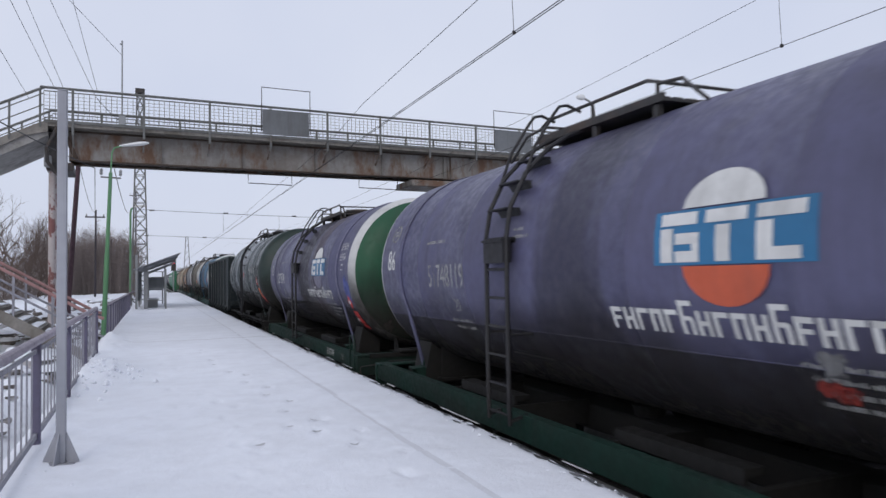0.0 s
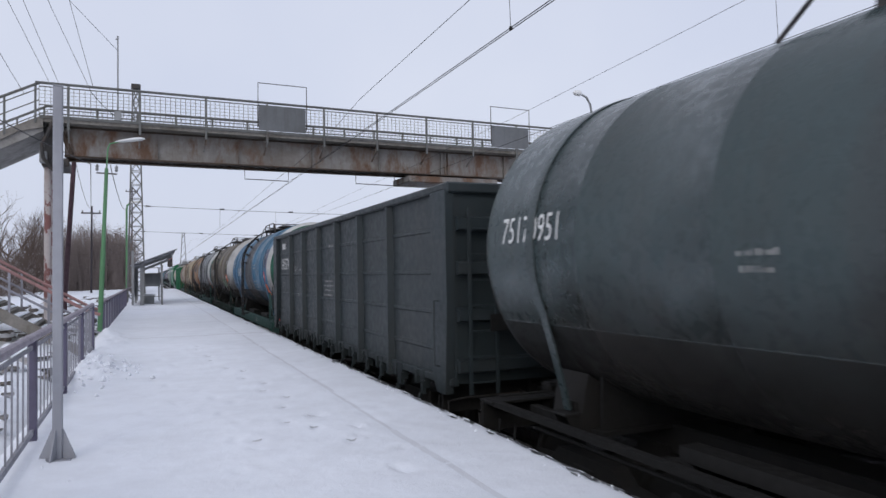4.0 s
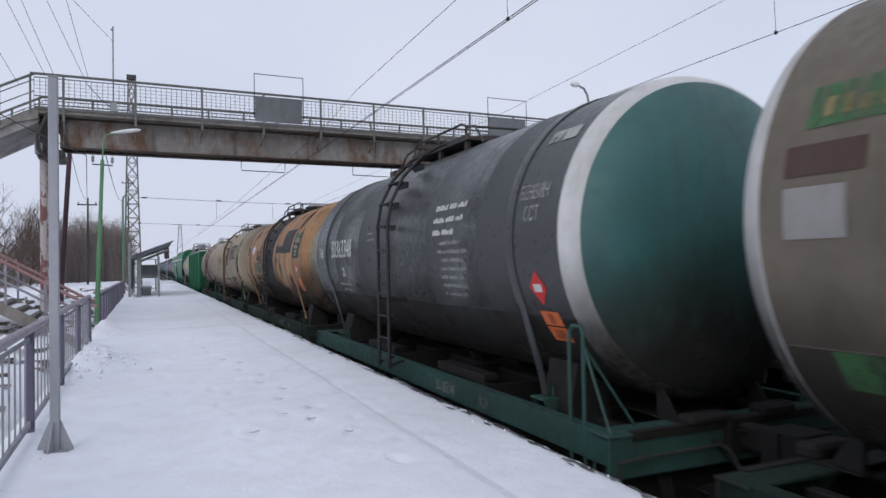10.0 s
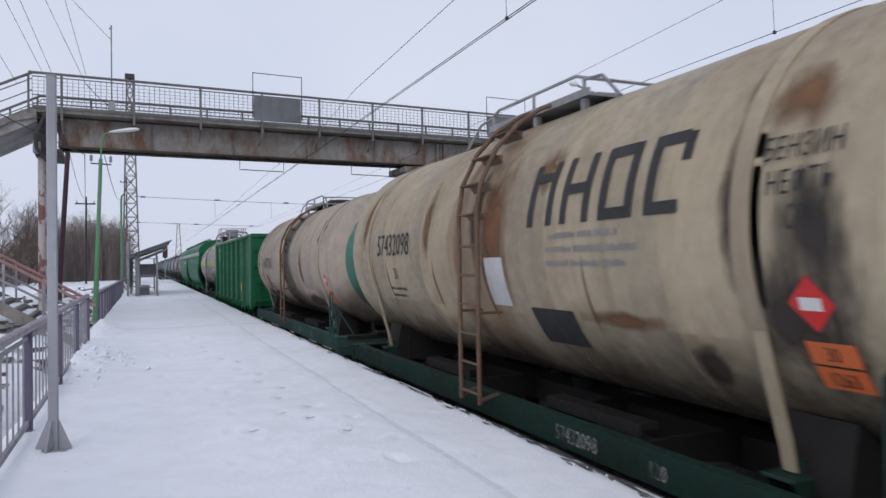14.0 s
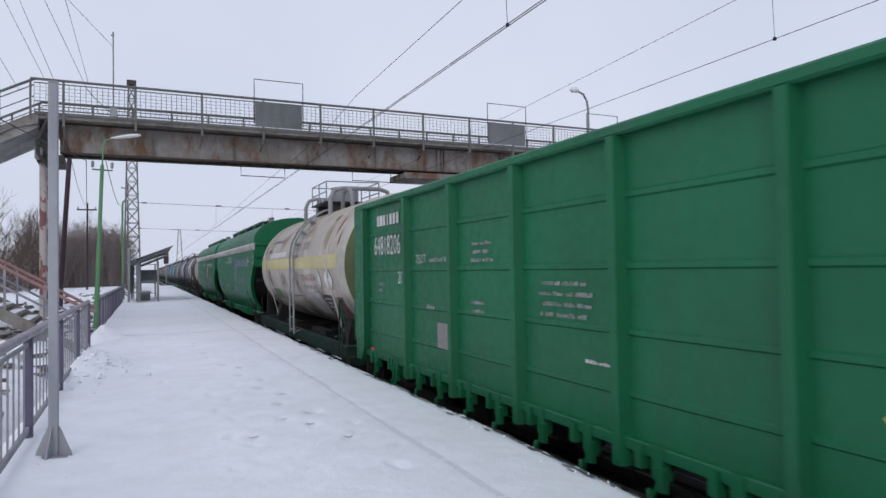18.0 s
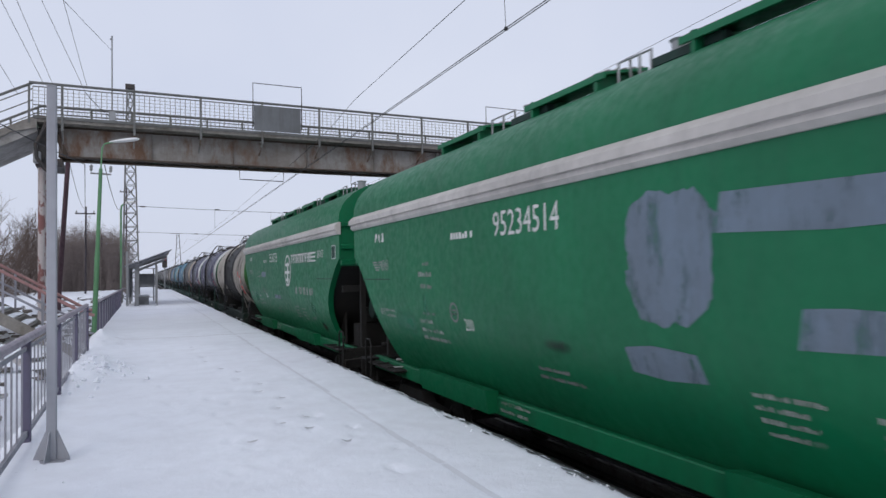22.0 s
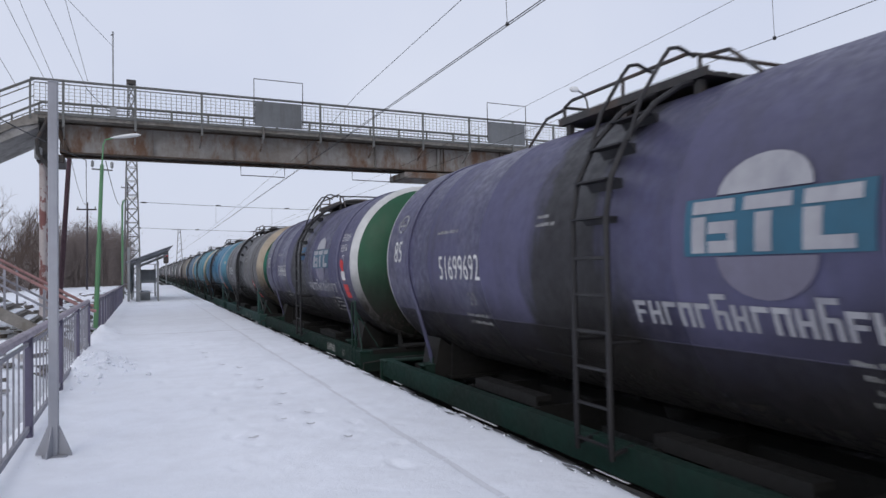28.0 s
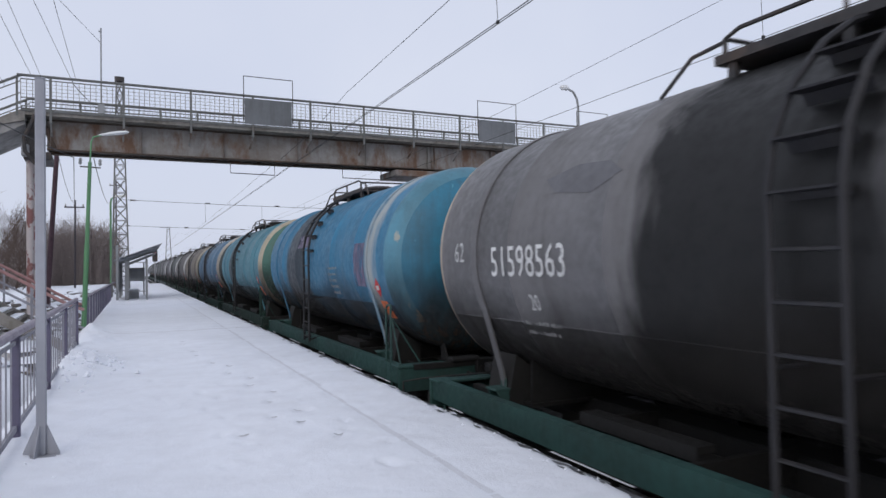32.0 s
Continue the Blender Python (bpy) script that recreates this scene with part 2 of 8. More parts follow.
def snow_mat(name, dirt=0.12, tone=(0.875, 0.90, 0.955)):
    p = Paint(name, 0.62, spec=0.3)
    v = p.moved(random_shift=False)
    big = p.noise(v, 0.35, 0.35, 0.70, 6)
    mid = p.noise(v, 2.2, 0.40, 0.75, 7, 0.65)
    c = p.mix(big, tone, dim(tone, 0.90))
    c = p.mix(p.math("MULTIPLY", mid, dirt * 1.4), c, (0.62, 0.62, 0.65))
    grit = p.noise(v, 26, 0.70, 0.78, 4, 0.6)
    c = p.mix(p.math("MULTIPLY", grit, dirt * 2.0), c, (0.22, 0.2, 0.19))
    p.colour(c)
    h = p.math("ADD", p.noise(v, 5, 0.2, 0.8, 8, 0.6), p.math("MULTIPLY", p.noise(v, 60, 0.2, 0.8, 4), 0.25))
    return p.bump(h, 0.3, 0.025).m


def grainy(name, col, rough=0.8, scale=8.0, var=0.25, other=None, amount=0.5, metal=0.0, depth=0.01):
    p = Paint(name, rough, metal)
    v = p.moved()
    c = p.mix(p.noise(v, scale, 0.25, 0.75, 6), dim(col, 1 - var), tuple(min(1, x * (1 + var)) for x in col))
    if other:
        c = p.mix(p.math("MULTIPLY", p.noise(v, scale * 0.23, 0.48, 0.66, 7, 0.65), amount), c, other)
    p.colour(c)
    return p.bump(p.noise(v, scale * 2.5, 0.2, 0.8, 5), 0.3, depth).m


M = {
    "snow": snow_mat("trodden_snow", 0.22),
    "snow_clean": snow_mat("clean_snow", 0.05),
    "dirty_snow": snow_mat("dirty_track_snow", 0.7, (0.42, 0.42, 0.44)),
    "slush": snow_mat("grey_slush", 0.5, (0.70, 0.71, 0.74)),
    "thin_snow": snow_mat("thin_greying_snow", 0.35, (0.76, 0.775, 0.82)),
    "boot_grit": snow_mat("gritty_boot_snow", 0.5, (0.48, 0.49, 0.52)),
    "concrete": grainy("weathered_concrete", (0.30, 0.29, 0.28), 0.9, 7, 0.2, (0.12, 0.11, 0.10), 0.6),
    "wet_edge": grainy("wet_dark_concrete", (0.10, 0.10, 0.105), 0.55, 9, 0.4, (0.45, 0.46, 0.5), 0.6),
    "ballast": grainy("ballast", (0.032, 0.030, 0.028), 0.95, 14, 0.5, (0.22, 0.22, 0.23), 0.2, depth=0.05),
    "grey_paint": painted("grey_post_paint", (0.36, 0.37, 0.41), amount=0.25, rough=0.55, streak=0.2),
    "fence_paint": painted("faded_lilac_fence_paint", (0.36, 0.32, 0.37), amount=0.3, rough=0.6, rust=0.25, scale=3),
    "fence_bar": painted("grey_baluster_paint", (0.30, 0.30, 0.34), amount=0.3, rough=0.6, rust=0.2, scale=3),
    "fence_post": painted("dull_violet_post_paint", (0.12, 0.11, 0.17), amount=0.3, rough=0.6, rust=0.15, scale=3),
    "girder": painted("rusting_grey_girder_paint", (0.28, 0.275, 0.265), (0.11, 0.075, 0.05), 0.8, rust=0.95, rough=0.75, streak=0.5, rust_col=(0.14, 0.08, 0.05), scale=1.0),
    "deck": grainy("concrete_deck_edge", (0.23, 0.215, 0.195), 0.9, 6, 0.25, (0.10, 0.085, 0.065), 0.7),
    "flange": painted("rusty_dark_flange", (0.085, 0.06, 0.045), (0.03, 0.025, 0.022), 0.6, rust=0.5, rough=0.8, streak=0.5, rust_col=(0.15, 0.065, 0.03), scale=1.5),
    "mast": painted("dull_grey_mast_steel", (0.15, 0.15, 0.15), amount=0.4, rough=0.7, rust=0.2),
    "rail_brown": painted("weathered_handrail", (0.36, 0.20, 0.19), amount=0.3, rough=0.65, rust=0.15, scale=3),
    "rubble": grainy("broken_concrete", (0.17, 0.15, 0.135), 0.95, 6, 0.35, (0.70, 0.70, 0.72), 0.8),
    "bridge_rail": painted("grey_green_rail_paint", (0.16, 0.165, 0.16), amount=0.5, rough=0.65, rust=0.4, rust_col=(0.11, 0.075, 0.05), scale=2),
    "board": painted("grey_board", (0.16, 0.17, 0.18), amount=0.3, rough=0.6),
    "iron": grainy("dark_iron", (0.035, 0.033, 0.033), 0.7, 10, 0.4, (0.09, 0.055, 0.035), 0.5),
    "rust_column": painted("flaking_column_paint", (0.50, 0.46, 0.45), (0.20, 0.06, 0.045), 0.3, rough=0.8, streak=0.3, chip=1.0, chip_col=(0.17, 0.035, 0.028), scale=1.3),
    "steel": grainy("worn_rail_steel", (0.33, 0.31, 0.30), 0.35, 20, 0.2, (0.14, 0.09, 0.06), 0.4, metal=1.0),
    "green_pole": painted("green_pole_paint", (0.11, 0.27, 0.13), amount=0.25, rough=0.5, streak=0.2),
    "galv": painted("galvanised_steel", (0.30, 0.31, 0.32), amount=0.4, rough=0.55, rust=0.2),
    "pole_red": grainy("dark_red_brown_pole", (0.075, 0.042, 0.052), 0.85, 9, 0.4),
    "pole_wood": grainy("dark_tarred_wood", (0.045, 0.038, 0.045), 0.85, 9, 0.4),
    "wire": grainy("dark_wire", (0.03, 0.03, 0.033), 0.6, 10),
    "bark": grainy("bare_bark", (0.10, 0.074, 0.062), 0.95, 4, 0.4),
    # twig brown, lightened to paint in the distance haze
    "thicket": grainy("hazy_brown_twigs", (0.19, 0.160, 0.150), 0.95, 4, 0.35),
    "lamp_white": painted("lamp_housing", (0.75, 0.76, 0.76), amount=0.15, rough=0.4, streak=0.1),
    "white": painted("white_stencil", (0.72, 0.72, 0.70), amount=0.35, rough=0.7, streak=0.3),
    "black_txt": painted("black_stencil", (0.03, 0.03, 0.03), amount=0.2, rough=0.7, streak=0.1),
}

# ---- ground and platform ----
def bank(x, y):
    """Height of the snowy bank that rises beside the platform."""
    if x > -1.3:
        return GROUND_Z
    w = min(1.0, (-1.3 - x) / 0.9)
    return -0.75 + w * (0.45 + 0.019 * max(0.0, min(35.0, y - 8.0)))


def ground():
    s = Shape()
    xs = [-900, -300, -90, -40, -22, -14, -9, -7.5, -6, -5, -4.2, -3.6, -3.1, -2.6, -2.1, -1.7, -1.35, 3.0, 6.2, 12, 20, 40, 90, 300, 900]
    ys = [-300, -60, -20, 0, 6] + [8 + 0.8 * k for k in range(40)] + [42, 48, 60, 80, 110, 160, 260, 500, 1200]
    for y in ys:
        for x in xs:
            z = bank(x, y)
            if x < -1.5:
                z += 0.16 * noise.noise((x * 0.8, y * 0.7, 1.0)) + 0.07 * noise.noise((x * 2.3, y * 2.1, 4.0))
            s.v.append((x, y, z))
    n = len(xs)
    for j in range(len(ys) - 1):
        for i in range(n - 1):
            q = j * n + i
            s.f.append((q, q + 1, q + n + 1, q + n))
    tagged(part("ground", s, M["snow_clean"]), "snow-covered flat ground and bank beside the railway", "ground", kind="structure")


# where somebody's boots broke through the crust
STEPS = ((1.69, 6.13), (0.90, 6.51), (1.50, 6.81), (1.30, 7.17), (1.60, 7.42), (1.42, 8.08), (1.57, 8.70), (1.38, 9.32), (1.49, 9.99), (1.28, 10.59), (1.36, 11.34), (1.17, 11.89), (1.01, 13.17), (1.03, 13.83), (0.9, 15.1), (0.95, 15.8))


def dents():
    """Places of boot prints and scuffs in the snow: x, y, length, turn, depth."""
    rnd = random.Random(11)
    out = []
    for x0, y0, drift, count, deep in ((0.75, 5.6, 0.03, 8, 0.02), (0.1, 8.5, 0.02, 9, 0.02), (1.95, 5.2, -0.05, 5, 0.03)):
        x, y = x0, y0
        for k in range(count):
            side = 0.10 if k % 2 else -0.10
            out.append((x + side + rnd.uniform(-0.06, 0.06), y + rnd.uniform(-0.1, 0.1), rnd.uniform(0.09, 0.14), rnd.uniform(-0.4, 0.4), deep * rnd.uniform(0.5, 1.2)))
            y += rnd.uniform(0.5, 0.75)
            x += drift + rnd.uniform(-0.04, 0.04)
    for x, y in STEPS:
        out.append((x, y, rnd.uniform(0.10, 0.14), rnd.uniform(-0.3, 0.3), rnd.uniform(0.012, 0.022)))
    for k in range(60):
        out.append((rnd.uniform(-0.9, 2.6), 3.5 + 14 * rnd.random() ** 1.6, rnd.uniform(0.06, 0.18), rnd.uniform(0, 3), rnd.uniform(0.002, 0.010)))
    return out


def snow_height(x, y, marks):
    z = 0.018 * noise.noise((x * 0.7, y * 0.5, 0.3)) + 0.005 * noise.noise((x * 3.1, y * 2.6, 1.7)) + 0.002 * noise.noise((x * 11, y * 11, 5.0))
    # swept ridge along the fence, and the heaps at its gate
    z += (0.012 + 0.05 * max(0.0, min(1.0, (y - 9) / 4))) * math.exp(-((x + 0.95) / 0.22) ** 2) * (0.6 + 0.4 * noise.noise((0, y * 1.3, 9)))
    z -= 0.22 * max(0.0, min(1.0, (-1.14 - x) / 0.2))
    for px, py, r, h in ((-0.82, 12.2, 0.42, 0.17), (-0.62, 12.9, 0.34, 0.12), (-1.0, 19.2, 0.40, 0.22), (-0.85, 17.2, 0.5, 0.12), (-0.95, 14.2, 0.35, 0.12)):
        d = ((x - px) / r) ** 2 + ((y - py) / (r * 1.9)) ** 2
        if d < 4:
            z += h * math.exp(-d) * (0.75 + 0.5 * noise.noise((x * 6, y * 6, 3)))
    for px, py, ln, turn, deep in marks:
        dx, dy = x - px, y - py
        if abs(dx) < 0.3 and abs(dy) < 0.3:
            c, s = math.cos(turn), math.sin(turn)
            a, b = (dx * c - dy * s) / (ln * 0.42), (dx * s + dy * c) / ln
            d = a * a + b * b
            z += -deep * math.exp(-d * d) + 0.08 * deep * math.exp(-((d - 2.2) ** 2))
    # the worn wheel line near the edge
    z -= 0.004 * math.exp(-((x - 2.16) / 0.08) ** 2)
    if x > EDGE_X - 0.12:
        z -= 0.03 * (x - EDGE_X + 0.12) / 0.12
    return z


def platform():
    base = thing("platform", "long concrete railway platform under trodden snow", "platform", kind="structure", m=pose(0, 0, 0, 0, 0, TRACK_TURN))
    marks = dents()
    ys = [-30 + 2 * k for k in range(16)]
    y = 2.0
    while y < 92:
        ys.append(y)
        y += 0.035 + 0.0065 * max(0, y - 3.5) ** 1.25
    ys.append(92.0)
    nx = 90
    s = Shape()
    for y in ys:
        for i in range(nx + 1):
            x = -1.36 + (EDGE_X + 1.36) * i / nx
            jag = (0.03 * noise.noise((3.3, y * 1.7, 0)) + 0.035 * noise.noise((1.3, y * 6.1, 4))) if i == nx else 0
            s.v.append((x + jag, y, 0.0 + snow_height(x, y, marks)))
    for j in range(len(ys) - 1):
        for i in range(nx):
            a = j * (nx + 1) + i
            s.f.append((a, a + 1, a + nx + 2, a + nx + 1))
    part("snow_cover", s, M["snow"], base, "trodden snow with footprints")
    # concrete slabs under the snow, with their joints, on a retaining wall
    k, y = 0, -30.0
    slab = shared("edge_slab", lambda: Shape().box(-0.5, 0.0, 0.02, 5.98, -0.16, -0.045, cut=0.02))
    while y < 92:
        part("edge_slab", slab, M["concrete"], base, m=pose(EDGE_X + 0.015, y, 0))
        y += 6.0
    part("retaining_wall", Shape().box(EDGE_X - 0.32, EDGE_X - 0.12, -30, 92, GROUND_Z - 0.3, -0.17), M["concrete"], base)
    part("fill", Shape().box(-1.32, EDGE_X - 0.5, -30, 92, GROUND_Z - 0.3, -0.22), M["concrete"], base)
    # the safety line worn through the snow, and expansion joints
    line = Shape()
    rnd = random.Random(2)
    y = -4.0
    while y < 60:
        n = rnd.uniform(0.5, 1.4)
        w = rnd.uniform(0.020, 0.036)
        x = 2.16 + rnd.uniform(-0.012, 0.012)
        pts = [(y + n * q / 4, x + rnd.uniform(-0.008, 0.008)) for q in range(5)]
        for (ya, xa), (yb, xb) in zip(pts, pts[1:]):
            za, zb = snow_height(xa, ya, ()) + 0.004, snow_height(xb, yb, ()) + 0.004
            line.add([(xa - w, ya, za), (xa + w, ya, za), (xb + w, yb, zb), (xb - w, yb, zb)], [(0, 1, 2, 3)])
        y += n + (rnd.uniform(0, 0.05) if y < 14 else rnd.uniform(0, 0.4))
    part("safety_line", line, M["thin_snow"], base, "faint grey safety line showing through snow")
    # dark grit in the steps, set towards the far wall to fit the camera's view
    rnd = random.Random(19)
    for x, y in STEPS:
        g = Shape()
        w, h, t = rnd.uniform(0.03, 0.065), rnd.uniform(0.015, 0.03), rnd.uniform(-0.5, 0.3)
        rim = []
        for k in range(11):
            a = 2 * math.pi * k / 11
            u, v = math.cos(a) * w * rnd.uniform(0.6, 1.15), math.sin(a) * h * rnd.uniform(0.5, 1.2)
            px, py = x + u * math.cos(t) - v * math.sin(t), y + 0.045 + u * math.sin(t) + v * math.cos(t)
            rim.append((px, py, snow_height(px, py, marks) + 0.006))
        g.add(rim + [(x, y + 0.045, snow_height(x, y + 0.045, marks) + 0.009)], [(k, (k + 1) % 11, 11) for k in range(11)])
        part("boot_mark", g, M["boot_grit"], base, "dark trodden boot mark")
    # wet concrete where the snow has crumbled off along the edge
    rnd = random.Random(23)
    wet = Shape()
    for k in range(260):
        x, y = EDGE_X - 0.02 - abs(rnd.gauss(0, 0.055)), 2.6 + 30 * rnd.random() ** 1.7
        w, h, n = rnd.uniform(0.012, 0.045), rnd.uniform(0.03, 0.13), len(wet.v)
        rim = [(x + math.cos(a) * w * rnd.uniform(0.5, 1.2), y + math.sin(a) * h * rnd.uniform(0.5, 1.2)) for a in [0.7 * q for q in range(9)]]
        wet.add([(px, py, snow_height(px, py, ()) + 0.006) for px, py in rim], [tuple(range(9))])
    tagged(part("wet_patches", wet, M["wet_edge"], base, "dark wet concrete showing through the crumbling snow edge"), kind="stuff")
    for yj in (18.6, 35.0, 52.0):
        j = Shape()
        for k in range(16):
            xa = -0.95 + k * 0.24
            ya = yj + 0.05 * math.sin(k * 1.9)
            j.add([(xa, ya, snow_height(xa, ya, ()) + 0.004), (xa + 0.25, ya + 0.02, snow_height(xa + 0.25, ya, ()) + 0.004), (xa + 0.25, ya + 0.12, snow_height(xa + 0.25, ya, ()) + 0.004), (xa, ya + 0.11, snow_height(xa, ya, ()) + 0.004)], [(0, 1, 2, 3)])
        part("expansion_joint", j, M["slush"], base)


def clods():
    """Crumbs of ice and kicked-up snow near the fence and the edge."""
    rnd = random.Random(8)
    s = Shape()
    for k in range(330):
        if k < 150:
            x, y = rnd.gauss(-0.75, 0.25), rnd.gauss(12.4, 0.9)
        elif k < 210:
            x, y = rnd.gauss(-0.85, 0.2), rnd.uniform(5, 24)
        else:
            x, y = EDGE_X - 0.03 - abs(rnd.gauss(0, 0.10)), 2.5 + 22 * rnd.random() ** 1.5
        r = rnd.uniform(0.012, 0.05) if k < 150 else rnd.uniform(0.006, 0.018)
        z = snow_height(x, y, ()) + r * 0.3
        vs = [(x + r * a * rnd.uniform(0.6, 1.3), y + r * b * rnd.uniform(0.6, 1.3), z + r * c * rnd.uniform(0.5, 1)) for a, b, c in ((1, 0, 0), (0, 1, 0), (-1, 0, 0), (0, -1, 0), (0, 0, 1), (0, 0, -1))]
        s.add(vs, [(0, 1, 4), (1, 2, 4), (2, 3, 4), (3, 0, 4), (1, 0, 5), (2, 1, 5), (3, 2, 5), (0, 3, 5)])
    tagged(part("snow_clods", s, M["snow"], m=pose(0, 0, 0, 0, 0, TRACK_TURN)), "small clods of grey snow scattered on the platform", "snow clods", kind="stuff")


def track(x, name, near):
    t = thing(name, "railway track of steel rails on sleepers in ballast", "railway track", kind="structure", m=pose(x, 0, RAIL_Z, 0, 0, TRACK_TURN))
    bed = Shape()
    prof = [(-2.0, -0.40), (-1.5, -0.2), (1.5, -0.2), (2.05, -0.36)]
    bed.prism(prof + [(2.05, -0.8), (-2.0, -0.8)], -60, 420, "y")
    part("ballast", bed, M["ballast"], t)
    if near > 60:
        drift = Shape()
        for k in range(140):
            y = -6 + 0.5 * k
            for x in (-0.60, -0.2, 0.2, 0.60):
                drift.v.append((x + 0.10 * noise.noise((x * 5, y * 1.3, 2)), y, -0.165 + 0.03 * noise.noise((x * 3, y * 2.2, 7))))
        for k in range(139):
            for i in range(3):
                a = 4 * k + i
                drift.f.append((a, a + 1, a + 5, a + 4))
        part("snow_strip", drift, M["dirty_snow"], t, "dirty old snow lying between the rails")
    rail = shared("rail_profile", lambda: Shape().prism([(-0.066, -0.18), (0.066, -0.18), (0.066, -0.165), (0.012, -0.14), (0.012, -0.05), (0.036, -0.035), (0.036, -0.006), (0.028, 0), (-0.028, 0), (-0.036, -0.006), (-0.036, -0.035), (-0.012, -0.05), (-0.012, -0.14), (-0.066, -0.165)], -60, 420, "y"))
    for sx in (-1, 1):
        part("rail", rail, M["steel"], t, m=pose(sx * (GAUGE / 2 + 0.036), 0, 0))
    sl = shared("sleeper", lambda: Shape().box(-1.35, 1.35, -0.12, 0.12, -0.36, -0.182, cut=0.02))
    for k in range(near):
        part("sleeper", sl, M["pole_wood"], t, m=pose(0, -4 + 0.55 * k, 0))


# ---- footbridge ----
def bridge():
    b = thing("footbridge", "rusting grey steel footbridge with railings crossing the railway", "footbridge", m=pose(0, BRIDGE_Y, 0, 0, 0, BRIDGE_TURN))
    s0, s1 = -3.2, 34.0
    depth, wide = 1.4, 2.85
    # two plate girders with flanges and stiffeners
    cuts = [-2.55, 10.75, 22.5, 34.0]
    for gy in (0.28, depth - 0.28):
        for a, c in zip(cuts, cuts[1:]):
            part("girder", Shape().box(a, c - 0.03, gy - 0.012, gy + 0.012, 5.37, 6.25), M["girder"], b, "rust-streaked plate girder")
            part("bottom_flange", Shape().box(a, c - 0.03, gy - 0.15, gy + 0.15, 5.33, 5.367, cut=0.004), M["flange"], b, "dark rusty bottom flange")
            part("top_flange", Shape().box(a, c - 0.03, gy - 0.14, gy + 0.14, 6.252, 6.28, cut=0.004), M["flange"], b)
            k = a + 0.1
            while k < c:
                part("stiffener", shared("stiffener", lambda: Shape().box(-0.006, 0.006, -0.12, -0.013, 5.37, 6.25)), M["girder"], b, m=pose(k, gy, 0))
                k += 2.6 if gy < 1 else 5.2
    # soffit plate and lower bracing between the girders
    part("soffit", Shape().box(-2.5, s1, 0.30, depth - 0.30, 6.16, 6.19), M["girder"], b)
    # concrete deck with a ragged lip
    d = Shape()
    n = 120
    for k in range(n + 1):
        x = s0 + (s1 - s0) * k / n
        j = 0.014 * noise.noise((x * 1.7, 0, 0))
        d.v += [(x, -0.30 + j, 6.30 + j), (x, -0.32 + j, 6.47), (x, wide + 0.1, 6.50), (x, wide + 0.1, 6.28)]
    for k in range(n):
        a = 4 * k
        d.f += [(a, a + 1, a + 5, a + 4), (a + 1, a + 2, a + 6, a + 5), (a + 2, a + 3, a + 7, a + 6), (a + 3, a, a + 4, a + 7)]
    d.f += [(0, 1, 2, 3), (4 * n + 3, 4 * n + 2, 4 * n + 1, 4 * n)]
    part("deck", d, M["deck"], b, "worn concrete deck edge")
    part("edge_angle", Shape().box(s0, s1, -0.36, -0.335, 6.40, 6.49), M["bridge_rail"], b)
    # railings on both sides
    for side, y, posts in ((0, -0.37, [-2.42 + 2.02 * k for k in range(19)]), (1, wide, [-2.96 + 1.30 * k for k in range(29)])):
        r = Shape().tube([(s0 - 0.1, y, 7.47), (s1, y, 7.47)], 0.042, 8)
        part("top_rail", r, M["bridge_rail"], b)
        for z in (7.36, 6.80, 6.54):
            part("mid_rail", Shape().bar((s0, y + 0.01, z), (s1, y + 0.01, z), 0.022, 0.03), M["bridge_rail"], b)
        for x in posts:
            lo = 6.05 if side == 0 else 6.48
            part("rail_post", shared("bridge_post%d" % side, lambda: Shape().box(-0.035, 0.035, -0.022, 0.022, lo, 7.46)), M["bridge_rail"], b, m=pose(x, y, 0))
            if side == 0:
                part("post_bracket", shared("post_bracket", lambda: Shape().bar((0, 0.0, 6.10), (0, 0.6, 5.75), 0.05, 0.05).bar((0, 0.0, 6.12), (0, 0.62, 6.2), 0.05, 0.05)), M["girder"], b, m=pose(x, y, 0))
        for z in (7.25, 7.14, 7.03, 6.92, 6.67):
            part("infill_wire", Shape().tube([(s0, y + 0.06, z), (s1, y + 0.02, z)], 0.0055, 4, ends=False), M["bridge_rail"], b)
        k = 0
        while s0 + 0.155 * k < s1 and side == 0:
            part("baluster", shared("bridge_baluster", lambda: Shape().tube([(0, 0.015, 6.54), (0, 0.015, 7.36)], 0.008, 4, ends=False)), M["bridge_rail"], b, m=pose(s0 + 0.155 * k, y, 0))
            k += 1
        bars = Shape()
        while side == 1 and s0 + 0.155 * k < s1:
            bars.tube([(s0 + 0.155 * k, y + 0.015, 6.54), (s0 + 0.155 * k, y + 0.015, 7.36)], 0.008, 4, ends=False)
            k += 1
        if side == 1:
            tagged(part("baluster_rest", bars, M["bridge_rail"], b), "thin vertical bars of the bridge railing", kind="stuff")
    # sheet-iron guards above the live wires, with their frames, and the loops below
    for xa, xb in ((3.32, 5.01), (12.52, 14.34), (17.47, 19.16), (24.6, 26.4)):
        for y in (-0.43,):
            part("guard_frame", Shape().tube([(xa, y, 6.6), (xa, y, 8.13), (xb, y, 8.13), (xb, y, 6.6)], 0.018, 6), M["iron"], b)
            part("guard_sheet", Shape().box(xa + 0.03, xb - 0.03, y - 0.006 + 0.03, y + 0.006 + 0.03, 6.50, 7.38, cut=0.004), M["board"], b, "grey sheet-iron guard")
